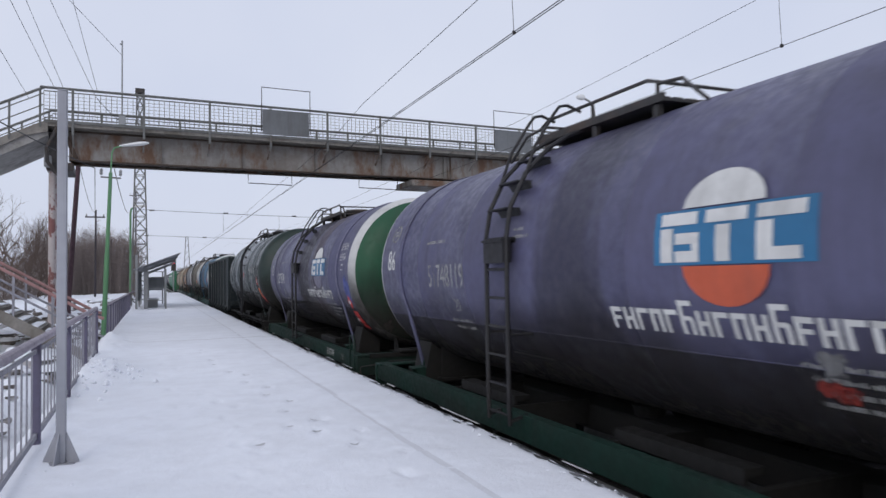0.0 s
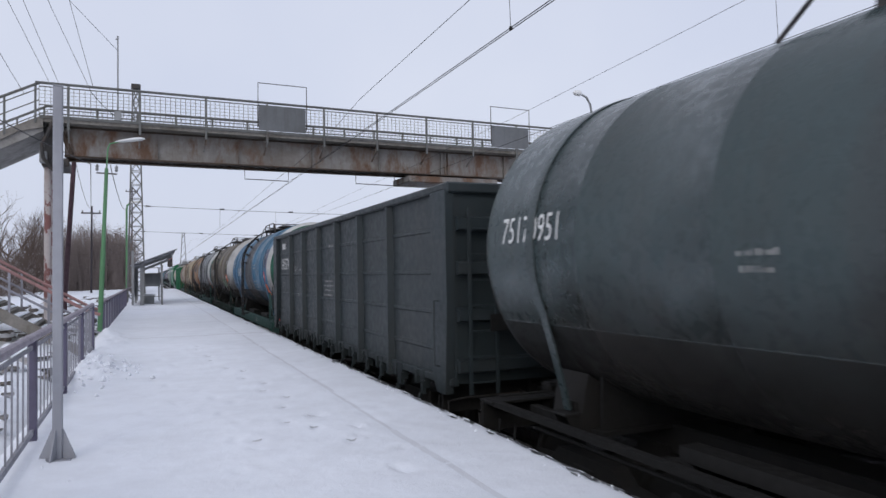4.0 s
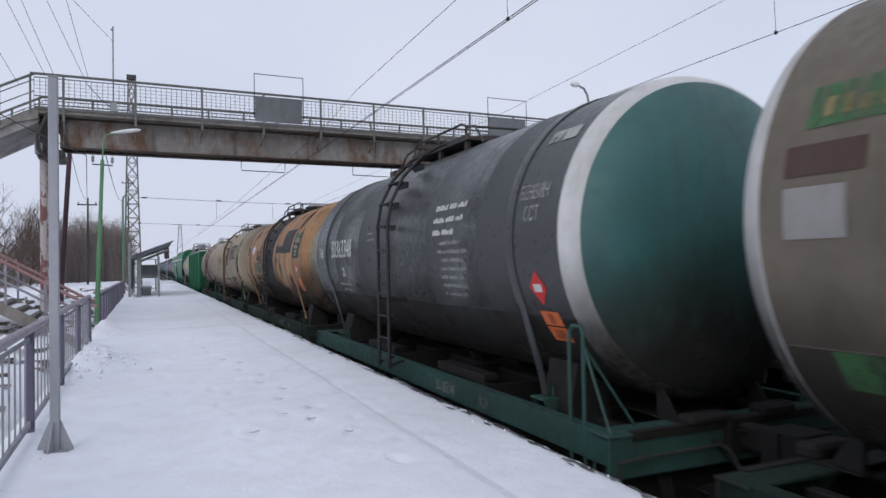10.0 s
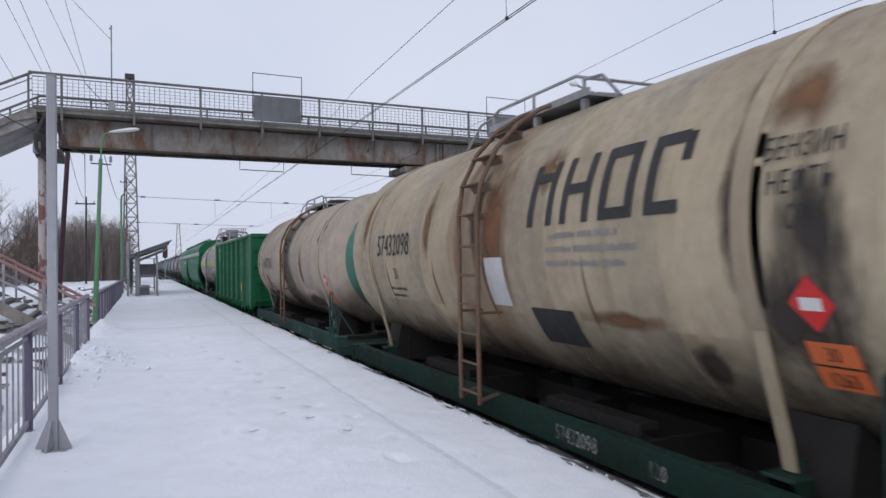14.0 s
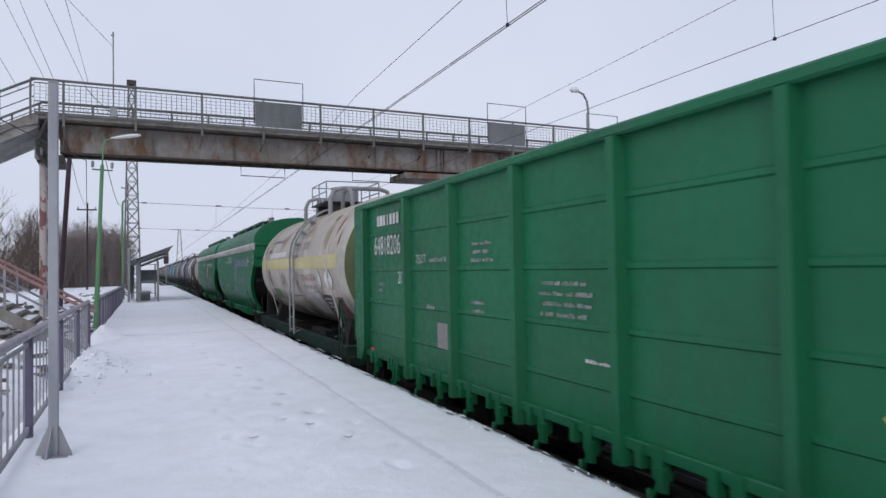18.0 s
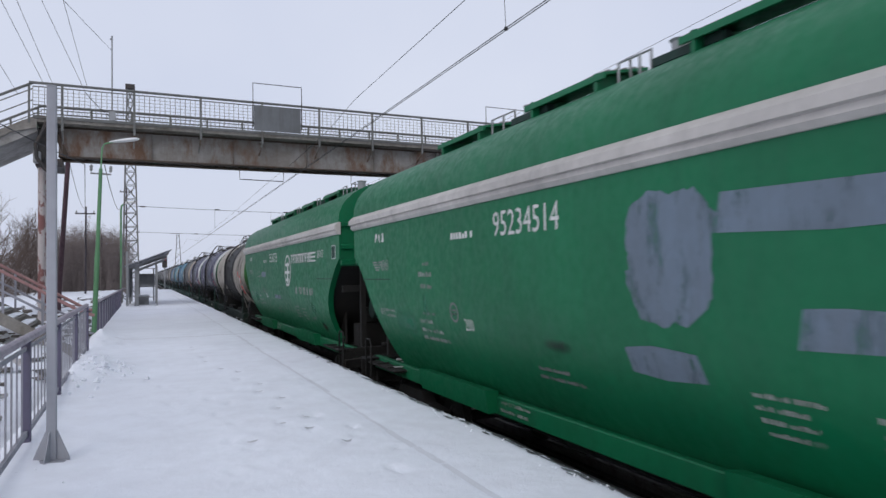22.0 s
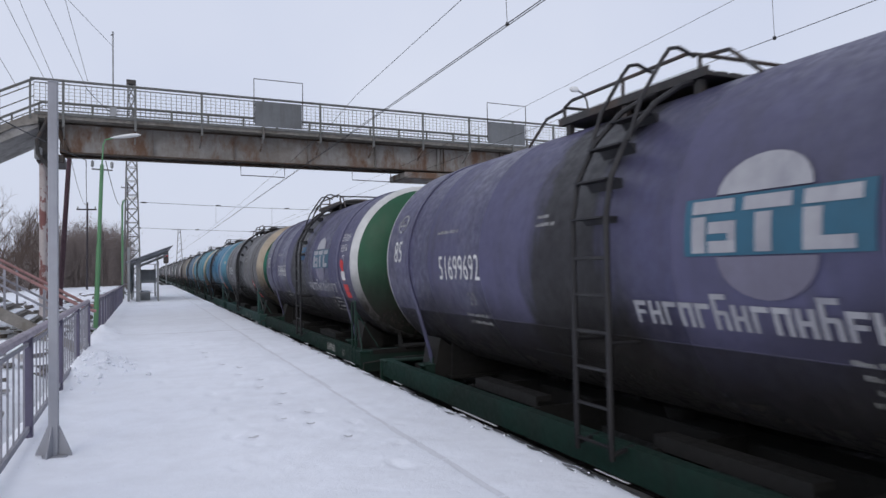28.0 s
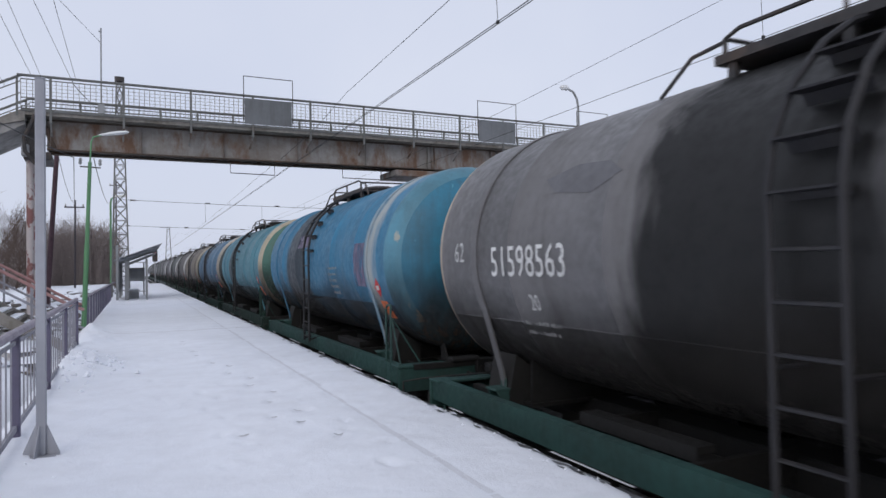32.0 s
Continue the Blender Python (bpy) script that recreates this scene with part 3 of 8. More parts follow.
    for xa, xb in ((2.95, 4.47), (6.99, 8.53)):
        part("wire_loop", Shape().tube([(xa, 0.12, 5.27), (xa, 0.12, 4.86), (xb, 0.12, 4.84), (xb, 0.12, 5.27)], 0.017, 6), M["iron"], b)
    # support at the platform side: round column with a cap beam
    for y in (0.35, 1.20):
        part("column", Shape().lathe([(GROUND_Z - 0.4, 0.10), (0.4, 0.10), (2.6, 0.098), (5.02, 0.096)], 20, "z", (-3.02, y, 0), close=True), M["rust_column"], b, "flaking rust-red round column")
    part("cap_beam", Shape().box(-3.16, -2.42, -0.05, 1.6, 4.99, 5.24, cut=0.02), M["iron"], b)
    part("bearing", Shape().box(-3.1, -2.6, 0.14, 0.5, 5.242, 6.2, cut=0.02), M["iron"], b)
    part("knee_brace", Shape().bar((-2.62, 0.2, 6.1), (-2.35, 0.2, 5.4), 0.06, 0.14), M["flange"], b)
    part("drain_pipe", Shape().tube([(-2.85, -0.3, 6.3), (-2.95, -0.32, 6.0), (-3.13, -0.32, 5.6), (-3.1, -0.32, 5.2), (-2.9, -0.3, 4.9), (-2.75, -0.2, 4.75)], 0.055, 8), M["iron"], b)
    part("junction_box", Shape().box(-3.2, -3.0, -0.3, -0.05, 5.05, 5.4, cut=0.02), M["galv"], b)
    # support beyond the second track
    part("cap_beam", Shape().box(9.06, 13.0, -0.05, 1.6, 5.0, 5.245, cut=0.03), M["girder"], b)
    part("column", Shape().box(11.5, 11.9, 0.2, 1.4, GROUND_Z - 0.4, 4.99), M["rust_column"], b)
    # upper stair flight leaving the deck
    st = Shape()
    steps, tread, rise = 20, 0.30, 0.16
    for k in range(steps):
        st.box(-3.2 - tread * (k + 1), -3.2 - tread * k + 0.02, -0.3, 2.9, 6.49 - rise * (k + 1) - 0.05, 6.49 - rise * (k + 1))
    part("stair_treads", st, M["deck"], b)
    fall = rise / tread
    part("stair_slab", Shape().prism([(-3.1, 6.40), (-9.2, 6.40 - 6.1 * fall), (-9.2, 5.98 - 6.1 * fall), (-4.5, 5.98 - 1.4 * fall), (-3.1, 6.02)], -0.24, 2.84, "y"), M["concrete"], b, "solid concrete stair slab")
    for y in (-0.28, 2.88):
        o = [(-3.1, 6.50), (-3.2 - 6.0, 6.50 - 6.0 * fall), (-3.2 - 6.0, 6.15 - 6.0 * fall), (-4.6, 5.42), (-3.75, 5.95), (-3.1, 6.12)]
        part("stringer", Shape().prism(o, y - 0.04, y + 0.04, "y"), M["deck"], b, "concrete stair stringer")
        part("stair_rail", Shape().tube([(-3.2, y - 0.05, 7.47), (-9.2, y - 0.05, 7.47 - 6.0 * fall)], 0.042, 8), M["bridge_rail"], b)
        for z in (7.3, 6.95, 6.65):
            part("stair_mid_rail", Shape().bar((-3.2, y - 0.04, z), (-9.2, y - 0.04, z - 6.0 * fall), 0.022, 0.03), M["bridge_rail"], b)
        for k in range(8):
            x = -3.3 - 0.8 * k
            part("rail_post", Shape().box(x - 0.03, x + 0.03, y - 0.06, y - 0.02, 6.3 + (x + 3.2) * fall, 7.47 + (x + 3.2) * fall), M["bridge_rail"], b)
    part("landing", Shape().box(-11.2, -7.62, -5.0, 2.95, 3.10, 3.30, cut=0.02), M["deck"], b)
    for x, y in ((-10.9, -4.7), (-8.7, -4.7), (-10.9, 1.4), (-8.7, 1.4)):
        part("landing_column", Shape().box(x - 0.12, x + 0.12, y - 0.12, y + 0.12, GROUND_Z - 0.4, 3.10), M["concrete"], b)
    # lower stair flight down to the ground beside the platform
    x_top, tread2, rise2, n2 = -7.64, 0.295, 0.18, 20
    x_low, z_low = x_top + tread2 * n2, 3.29 - rise2 * n2
    snow_on = Shape()
    for k in range(n2):
        z = 3.29 - rise2 * (k + 1)
        part("stair_tread", shared("low_tread", lambda: Shape().box(0, tread2 + 0.02, -4.9, -2.4, -0.06, 0, cut=0.008)), M["deck"], b, m=pose(x_top + tread2 * k, 0, z))
        snow_on.box(x_top + tread2 * k + 0.03, x_top + tread2 * (k + 1) - 0.02, -4.85, -2.45, z, z + 0.045, cut=0.015)
    tagged(part("tread_snow", snow_on, M["snow_clean"], b, "snow lying on the treads"), kind="stuff")
    fall2 = rise2 / tread2
    for y in (-4.95, -2.35):
        part("stringer", Shape().prism([(x_top, 3.24), (x_low, z_low + 0.02), (x_low, z_low - 0.28), (x_top, 2.92)], y - 0.05, y + 0.05, "y"), M["deck"], b)
        for dz in (0.98, 0.52):
            part("handrail", Shape().tube([(x_top, y, 3.29 + dz), (x_low, y, z_low + dz), (x_low + 0.25, y, z_low + dz - 0.08)], 0.04 if dz > 0.6 else 0.03, 8), M["rail_brown"] if dz > 0.6 else M["fence_bar"], b, "faded red stair handrail" if dz > 0.6 else "")
        for k in range(8):
            x = x_top + 0.1 + 0.82 * k
            z = 3.29 - (x - x_top) * fall2
            part("handrail_post", shared("handrail_post", lambda: Shape().box(-0.025, 0.025, -0.025, 0.025, -0.15, 0.98)), M["fence_bar"], b, m=pose(x, y, z))


# ---- platform furniture ----
def near_post():
    p = thing("steel_post", "plain grey square steel post with gusset plates", "post", m=pose(-0.747, 6.67, 0))
    part("tube", Shape().box(-0.037, 0.037, -0.037, 0.037, -0.02, 3.16, cut=0.006), M["grey_paint"], p)
    part("cap", Shape().box(-0.039, 0.039, -0.039, 0.039, 3.16, 3.17, cut=0.004), M["grey_paint"], p)
    for k in range(4):
        part("gusset", shared("gusset", lambda: Shape().prism([(0.037, 0.0), (0.145, 0.0), (0.145, 0.02), (0.045, 0.25), (0.037, 0.25)], -0.006, 0.006, "y")), M["grey_paint"], p, m=pose(0, 0, 0, 0, 0, 90 * k - 17))
    part("base_plate", Shape().box(-0.11, 0.11, -0.11, 0.11, -0.03, 0.006, cut=0.003), M["grey_paint"], p)


def fence_x(y):
    """Line of the fence, which steps out a little past the gate."""
    return -0.95 - 0.013 * y if y < 19 else -1.24 - 0.0026 * y


def fence():
    f = thing("platform_fence", "long faded lilac steel fence along the platform edge", "fence", m=pose(0, 0, 0))
    for a, c, low, high, gap in ((1.9, 15.9, 0.09, 0.965, 2.8), (21.6, 40.5, -0.15, 0.86, 1.46)):
        post = shared("fence_post_%d" % a, lambda: Shape().box(-0.038, 0.038, -0.038, 0.038, -0.4, high - 0.02, cut=0.006))
        bar = shared("fence_bar_%d" % a, lambda: Shape().box(-0.007, 0.007, -0.007, 0.007, low, high - 0.08))
        step = gap / round(gap / 0.27)
        ends = [(fence_x(a), a), (fence_x(c), c)]
        part("top_rail", Shape().tube([(x, y, high) for x, y in ends], 0.042, 10), M["fence_paint"], f, "faded lilac tubular top rail")
        for z, w, h in ((high - 0.09, 0.02, 0.035), (low, 0.03, 0.05)):
            part("mid_rail" if z > 0.5 else "bottom_rail", Shape().bar(*[(x, y, z) for x, y in ends], w, h), M["fence_bar"], f)
        n = int(round((c - a) / step))
        for k in range(n + 1):
            y = a + step * k
            if k % int(round(gap / step)) == 0:
                part("post", post, M["fence_post"], f, m=pose(fence_x(y), y, 0))
            else:
                part("baluster", bar, M["fence_bar"], f, m=pose(fence_x(y), y, 0))
    # the far length bends in towards the shelter
    x = fence_x(40.5)
    part("top_rail", Shape().tube([(x, 40.5, 0.86), (x + 0.15, 42, 0.93), (x + 0.3, 43, 0.93)], 0.042, 10), M["fence_paint"], f)


def lamp_post():
    p = thing("street_lamp", "green steel platform lamp post with crossarm and white lamp head", "street lamp", m=pose(-1.32, 20.5, 0, 0, 2.2, 0))
    part("lower_tube", Shape().lathe([(-0.6, 0.062), (2.2, 0.062), (2.3, 0.052), (4.45, 0.046)], 16, "z", close=True), M["green_pole"], p)
    part("upper_tube", Shape().tube([(0.0, 0, 4.4), (0.01, 0, 5.0), (0.06, 0, 5.13), (0.26, 0, 5.2)], 0.02, 8), M["green_pole"], p)
    part("crossarm", Shape().box(-0.24, 0.26, -0.02, 0.02, 4.30, 4.335), M["mast"], p)
    for x in (-0.23, 0.24):
        part("insulator", Shape().lathe([(4.37, 0.02), (4.42, 0.045), (4.46, 0.03), (4.49, 0.045), (4.55, 0.02)], 12, "z", (x, 0, 0), close=True), M["galv"], p)
    head = Shape()
    prof = [(0.0, 0.03), (0.1, 0.06), (0.3, 0.095), (0.5, 0.11), (0.66, 0.09), (0.74, 0.03)]
    for k, (u, w) in enumerate(prof):
        for a in range(12):
            ang = 2 * math.pi * a / 12
            head.v.append((0.18 + u, math.cos(ang) * w, 5.19 + u * 0.20 + math.sin(ang) * w * (0.65 if math.sin(ang) > 0 else 0.35)))
    for k in range(len(prof) - 1):
        for a in range(12):
            head.f.append((k * 12 + a, k * 12 + (a + 1) % 12, (k + 1) * 12 + (a + 1) % 12, (k + 1) * 12 + a))
    head.f += [tuple(range(12)), tuple(60 + a for a in range(12))]
    part("lamp_head", head, M["lamp_white"], p, "white lamp housing")


def lattice(name, x, y, z0, z1, w0, w1, label):
    p = thing(name, label, "mast", m=pose(x, y, 0))
    n = 17
    for sx in (-1, 1):
        for sy in (-1, 1):
            part("leg", Shape().bar((sx * w0 / 2, sy * w0 / 2, z0), (sx * w1 / 2, sy * w1 / 2, z1), 0.09), M["mast"], p)
    for k in range(n):
        za, zb = z0 + (z1 - z0) * k / n, z0 + (z1 - z0) * (k + 1) / n
        wa, wb = w0 + (w1 - w0) * k / n, w0 + (w1 - w0) * (k + 1) / n
        for sy in (-1, 1):
            for u, v in (((-wa / 2, sy * wa / 2, za), (wb / 2, sy * wb / 2, zb)), ((wa / 2, sy * wa / 2, za), (-wb / 2, sy * wb / 2, zb)), ((sy * wa / 2, -wa / 2, za), (sy * wb / 2, wb / 2, zb)), ((-wa / 2, sy * wa / 2, za), (wa / 2, sy * wa / 2, za))):
                part("brace", Shape().bar(u, v, 0.04), M["mast"], p)
    return p


def masts():
    big = lattice("lattice_mast", -1.14, 55, GROUND_Z - 0.3, 15.3, 1.25, 0.40, "tall grey steel lattice mast beside the platform")
    part("head_box", Shape().box(-0.32, 0.32, -0.3, 0.3, 15.3, 15.65, cut=0.03), M["iron"], big)
    part("lamp_arm", Shape().tube([(0.1, -0.6, 10.2), (0.6, -0.9, 10.4), (1.1, -1.1, 10.5)], 0.03, 6), M["galv"], big)
    # leaning tarred pole and the wooden poles of the power line
    q = thing("wooden_pole", "dark red-brown leaning wooden pole", "pole", m=pose(-3.12, 30, 0))
    part("shaft", Shape().tube([(-0.08, 0, GROUND_Z), (0.0, 0, 1.0), (0.32, 0, 6.3)], 0.105, 12, taper=0.085), M["pole_red"], q)
    part("wire_hook", Shape().tube([(0.32, 0, 6.1), (0.5, 0, 6.1), (0.5, 0, 6.2)], 0.012, 5), M["iron"], q)
    for x, y, h, r in ((-4.45, 60, 7.1, 0.085), (-4.0, 72, 5.5, 0.085), (-2.4, 92, 12.5, 0.10)):
        q = thing("wooden_pole", "dark upright wooden power-line pole", "pole", "power line poles", m=pose(x, y, 0))
        part("shaft", Shape().tube([(0, 0, GROUND_Z), (0.05, 0, h)], r, 10, taper=r * 0.75), M["pole_wood"], q)
        if h > 7:
            part("crossarm", Shape().box(-0.7, 0.7, -0.05, 0.05, h - 0.6, h - 0.5), M["pole_wood"], q)
            for k in (-0.6, 0.0, 0.6):
                part("insulator", Shape().lathe([(h - 0.5, 0.03), (h - 0.42, 0.06), (h - 0.3, 0.02)], 8, "z", (k, 0, 0), close=True), M["galv"], q)
    # street lamps behind the mast
    q = thing("street_lamp", "slim grey-green lamp post with curved arm", "street lamp", m=pose(-2.0, 62, 0))
    part("tube", Shape().tube([(0, 0, GROUND_Z), (0, 0, 7.0), (0.05, 0, 7.4), (0.3, 0, 7.6)], 0.08, 8), M["green_pole"], q)
    part("lamp_head", Shape().box(0.3, 1.2, -0.15, 0.15, 7.6, 7.8, cut=0.05), M["lamp_white"], q)
    # antenna on the footbridge
    q = thing("antenna_mast", "thin steel antenna mast on the footbridge", "antenna", m=pose(-1.02, 24.0, 6.48))
    part("pipe", Shape().tube([(0, 0, 0), (0, 0, 2.6)], 0.022, 8), M["galv"], q)
    part("tip", Shape().tube([(-0.06, 0, 2.62), (0, 0, 2.6), (0.0, 0, 2.72)], 0.03, 6), M["galv"], q)
    part("foot_box", Shape().box(-0.1, 0.1, -0.08, 0.08, 0.0, 0.3, cut=0.01), M["galv"], q)
    # lamp on the bridge's far side
    q = thing("street_lamp", "curved grey lamp post with white head beyond the footbridge", "street lamp", m=pose(18.37, 26.0, 0))
    part("tube", Shape().tube([(0, 0, GROUND_Z), (0, 0, 8.6), (-0.06, 0, 9.0), (-0.25, 0, 9.3), (-0.55, 0, 9.42)], 0.05, 8), M["galv"], q)
    part("lamp_head", Shape().lathe([(-0.95, 0.04), (-0.85, 0.12), (-0.6, 0.13), (-0.5, 0.05)], 10, "x", (0, 0, 9.46), close=True), M["lamp_white"], q)


def rubble():
    """Broken concrete and stones under old snow beside the stairs."""
    rnd = random.Random(31)
    s, snow = Shape(), Shape()
    for k in range(300):
        x, y = rnd.uniform(-5.2, -1.75), rnd.uniform(10.5, 44.0)
        r = rnd.uniform(0.07, 0.30) * (0.45 if y < 15 else 1.0)
        z = bank(x, y) + 0.04 + 0.16 * noise.noise((x * 0.8, y * 0.7, 1.0))
        m = pose(x, y, z, rnd.uniform(-20, 20), rnd.uniform(-20, 20), rnd.uniform(0, 180))
        s.box(-r, r, -r * rnd.uniform(0.4, 0.9), r * 0.7, -r * 0.4, r * rnd.uniform(0.2, 0.45), m=m, cut=r * 0.2)
        if rnd.random() < 0.9:
            snow.lathe([(0.0, r * 1.25), (0.05, r * 0.9), (0.09, r * 0.4), (0.10, 0.005)], 9, "z", (x + rnd.uniform(-0.1, 0.1), y, z + r * 0.35))
    tagged(part("rubble", s, M["rubble"]), "heap of broken concrete and stones beside the stairs", "rubble", kind="stuff")
    tagged(part("rubble_snow", snow, M["snow_clean"]), "patches of old snow on the rubble", "snow patches", kind="stuff")


def shelter():
    s = thing("platform_shelter", "open grey steel platform shelter with sloping corrugated roof", "shelter", m=pose(0, 0, 0))
    x0, x1, y0, y1 = -1.05, 0.45, 40.2, 48.0
    for x, y, h, w in ((-0.55, 40.5, 2.35, 0.10), (0.44, 40.3, 2.15, 0.045), (0.44, 44.0, 2.5, 0.04), (0.34, 48.0, 2.1, 0.04), (-1.0, 40.0, 2.9, 0.06), (-0.95, 48.0, 2.2, 0.06), (-0.95, 44, 2.2, 0.06)):
        part("post", Shape().box(x - w, x + w, y - w, y + w, -0.1, h), M["galv"], s)
    for k in range(5):
        y = 40.3 + 1.9 * k
        part("rafter", Shape().bar((-1.0, y, 2.02), (1.05, y, 2.80), 0.05, 0.08), M["galv"], s)
        part("strut", Shape().bar((-0.5, y, 1.95), (0.95, y, 2.55), 0.04, 0.05), M["galv"], s)
    roof = Shape()
    n = 44
    for k in range(n + 1):
        x = -1.15 + 2.35 * k / n
        z = 2.10 + (x + 1.15) * 0.38 + (0.03 if k % 2 else 0)
        roof.v += [(x, 39.9, z), (x, 48.4, z), (x, 39.9, z + 0.012), (x, 48.4, z + 0.012)]
    for k in range(n):
        a = 4 * k
        roof.f += [(a, a + 1, a + 5, a + 4), (a + 2, a + 6, a + 7, a + 3), (a, a + 4, a + 6, a + 2), (a + 1, a + 3, a + 7, a + 5)]
    part("roof", roof, M["grey_paint"], s, "grey corrugated sloping roof")
    for z in (0.45, 1.1, 2.0):
        part("side_rail", Shape().bar((-0.55, 40.4, z), (0.44, 40.4, z), 0.04), M["galv"], s)
    part("back_wall", Shape().box(-1.02, -0.98, 40.3, 48.0, 0.4, 2.0), M["galv"], s)
    part("end_panel", Shape().box(-0.5, 0.40, 47.9, 47.94, 0.9, 1.75), M["galv"], s)
    b = thing("bench", "low snow-dusted platform bench inside the shelter", "bench", m=pose(-0.35, 43.0, 0))
    part("seat", Shape().box(-0.25, 0.45, -1.2, 1.2, 0.40, 0.46, cut=0.01), M["galv"], b)
    for y in (-1.0, 1.0):
        part("leg", Shape().box(-0.2, 0.4, y - 0.04, y + 0.04, 0, 0.40), M["galv"], b)
    part("seat_snow", Shape().box(-0.22, 0.42, -1.15, 1.15, 0.46, 0.52, cut=0.03), M["snow_clean"], b)


# ---- overhead wires ----
def wire(name, pts, r, label):
    ob = part(name, Shape().tube(pts, r, 5, ends=False), M["wire"])
    return tagged(ob, label, "wire")


def sagging(a, c, sag, n=24):
    a, c = Vector(a), Vector(c)
    return [a.lerp(c, k / n) - Vector((0, 0, 4 * sag * (k / n) * (1 - k / n))) for k in range(n + 1)]


def catenary():
    for x, tag in ((4.7, "near"), (8.9, "far")):
        g = thing("overhead_line", "overhead railway contact line with droppers", "overhead line", "overhead lines", m=pose(x, 0, 0))
        part("contact_wire", Shape().tube([(0, -30 + 10 * k, 4.98 - 0.001 * k) for k in range(40)], 0.007 if x < 6 else 0.006, 5, ends=False), M["wire"], g)
        if x < 6:
            part("contact_wire", Shape().tube([(0.06, -30 + 10 * k, 4.99 - 0.001 * k) for k in range(40)], 0.007, 5, ends=False), M["wire"], g)
        mess = [(0, -30, 6.9)] + [(0.0, y, z) for y, z in ((-10, 6.25), (0, 6.0), (5, 5.93 if x < 6 else 5.98), (10, 5.88 if x < 6 else 5.80), (16.3, 5.80 if x < 6 else 5.60), (19, 5.58), (24, 5.45), (29, 5.45), (45, 5.25), (60, 5.15), (78, 5.35), (95, 6.4), (125, 5.5), (160, 6.4), (190, 5.5), (225, 6.4), (330, 5.6))]
        part("messenger_wire", Shape().tube(mess, 0.006 if x < 6 else 0.0045, 5, ends=False), M["wire"], g)
        for y, z in ((8.6 if x < 6 else 7.7, 5.80), (40, 5.3), (60, 5.15), (75, 5.3)):
            part("dropper", Shape().tube([(0, y, z), (0.03, y, 4.99)], 0.005, 4), M["wire"], g)
            part("clip", Shape().box(0.012, 0.05, y - 0.018, y + 0.018, 4.965, 5.015), M["iron"], g)
    # the far mast between the tracks, and the cross wires
    q = thing("catenary_mast", "far narrow steel catenary mast", "mast", m=pose(7.0, 185, 0))
    for sx in (-1, 1):
        part("leg", Shape().bar((sx * 1.0, 0, GROUND_Z), (sx * 0.25, 0, 12.4), 0.16), M["mast"], q)
    for k in range(9):
        z = GROUND_Z + (12.4 - GROUND_Z) * k / 9
        part("brace", Shape().bar((-1.0 + 0.08 * k, 0, z), (0.92 - 0.08 * k, 0, z + 1.4), 0.09), M["mast"], q)
    part("crossarm", Shape().box(-1.9, 0.4, -0.1, 0.1, 12.3, 12.45), M["mast"], q)
    for xa, xb, y, z, drop in ((-1.0, 16.0, 55.0, 6.74, 0.42), (-4.0, 27.0, 185.0, 12.75, 0.9)):
        wire("cross_wire", sagging((xa, y, z), (xb, y, z - drop), 0.06), 0.016 if y < 60 else 0.04, "steel cross wire carrying the overhead line")
        for k in range(3):
            big = 1.0 if y < 60 else 2.6
            tagged(part("insulator", shared("insulator%d" % int(y), lambda: Shape().lathe([(0, 0.03 * big), (0.06 * big, 0.07 * big), (0.12 * big, 0.03 * big), (0.18 * big, 0.07 * big), (0.24 * big, 0.03 * big), (0.3 * big, 0.07 * big), (0.36 * big, 0.02 * big)], 8, "x", close=True)), M["iron"], m=pose(xa + (0.5 + 5.2 * k) * big, y, z - drop * (0.5 + 5.2 * k) * big / (xb - xa) - 0.02)), "ribbed insulator hanging in a cross wire", "insulator", "insulators")
    for x, y in ((4.7, 55.0), (8.9, 55.0)):
        wire("hanger", [(x, y, 6.5), (x, y, 5.2)], 0.010, "steel hanger of the overhead line")


def power_lines():
    # cables over the stairs, each by its end at the bridge and a point towards the viewer
    for a, c in (((-3.51, 23.5, 7.0), (-3.34, 20, 6.86)), ((-2.56, 23.5, 7.25), (-2.92, 20, 8.34)), ((-1.73, 23.5, 7.20), (-2.36, 20, 8.42)), ((-1.70, 23.5, 7.42), (-1.92, 20, 8.48)), ((-2.86, 23.5, 7.4), (-3.24, 20, 8.3)), ((-1.02, 23.9, 8.7), (-1.84, 20, 8.6))):
        a, c = Vector(a), Vector(c)
        wire("power_cable", sagging(a, a + (c - a) * 6, 0.05), 0.0065, "thin sagging power cable")
    wire("power_cable", sagging((-1.73, 23.5, 7.2), (-1.05, 24.1, 6.6), 0.05), 0.010, "thin sagging power cable")
    for a, c, sag in (((-1.53, 20.5, 4.55), (-4.45, 60, 6.6), 0.6), ((-1.06, 20.5, 4.55), (-2.0, 62, 7.3), 0.6), ((-2.8, 30, 6.2), (-4.45, 60, 6.9), 0.5), ((-1.53, 20.5, 4.55), (-6, -8, 5.2), 0.5)):
        wire("power_cable", sagging(a, c, sag), 0.012, "thin sagging power cable")


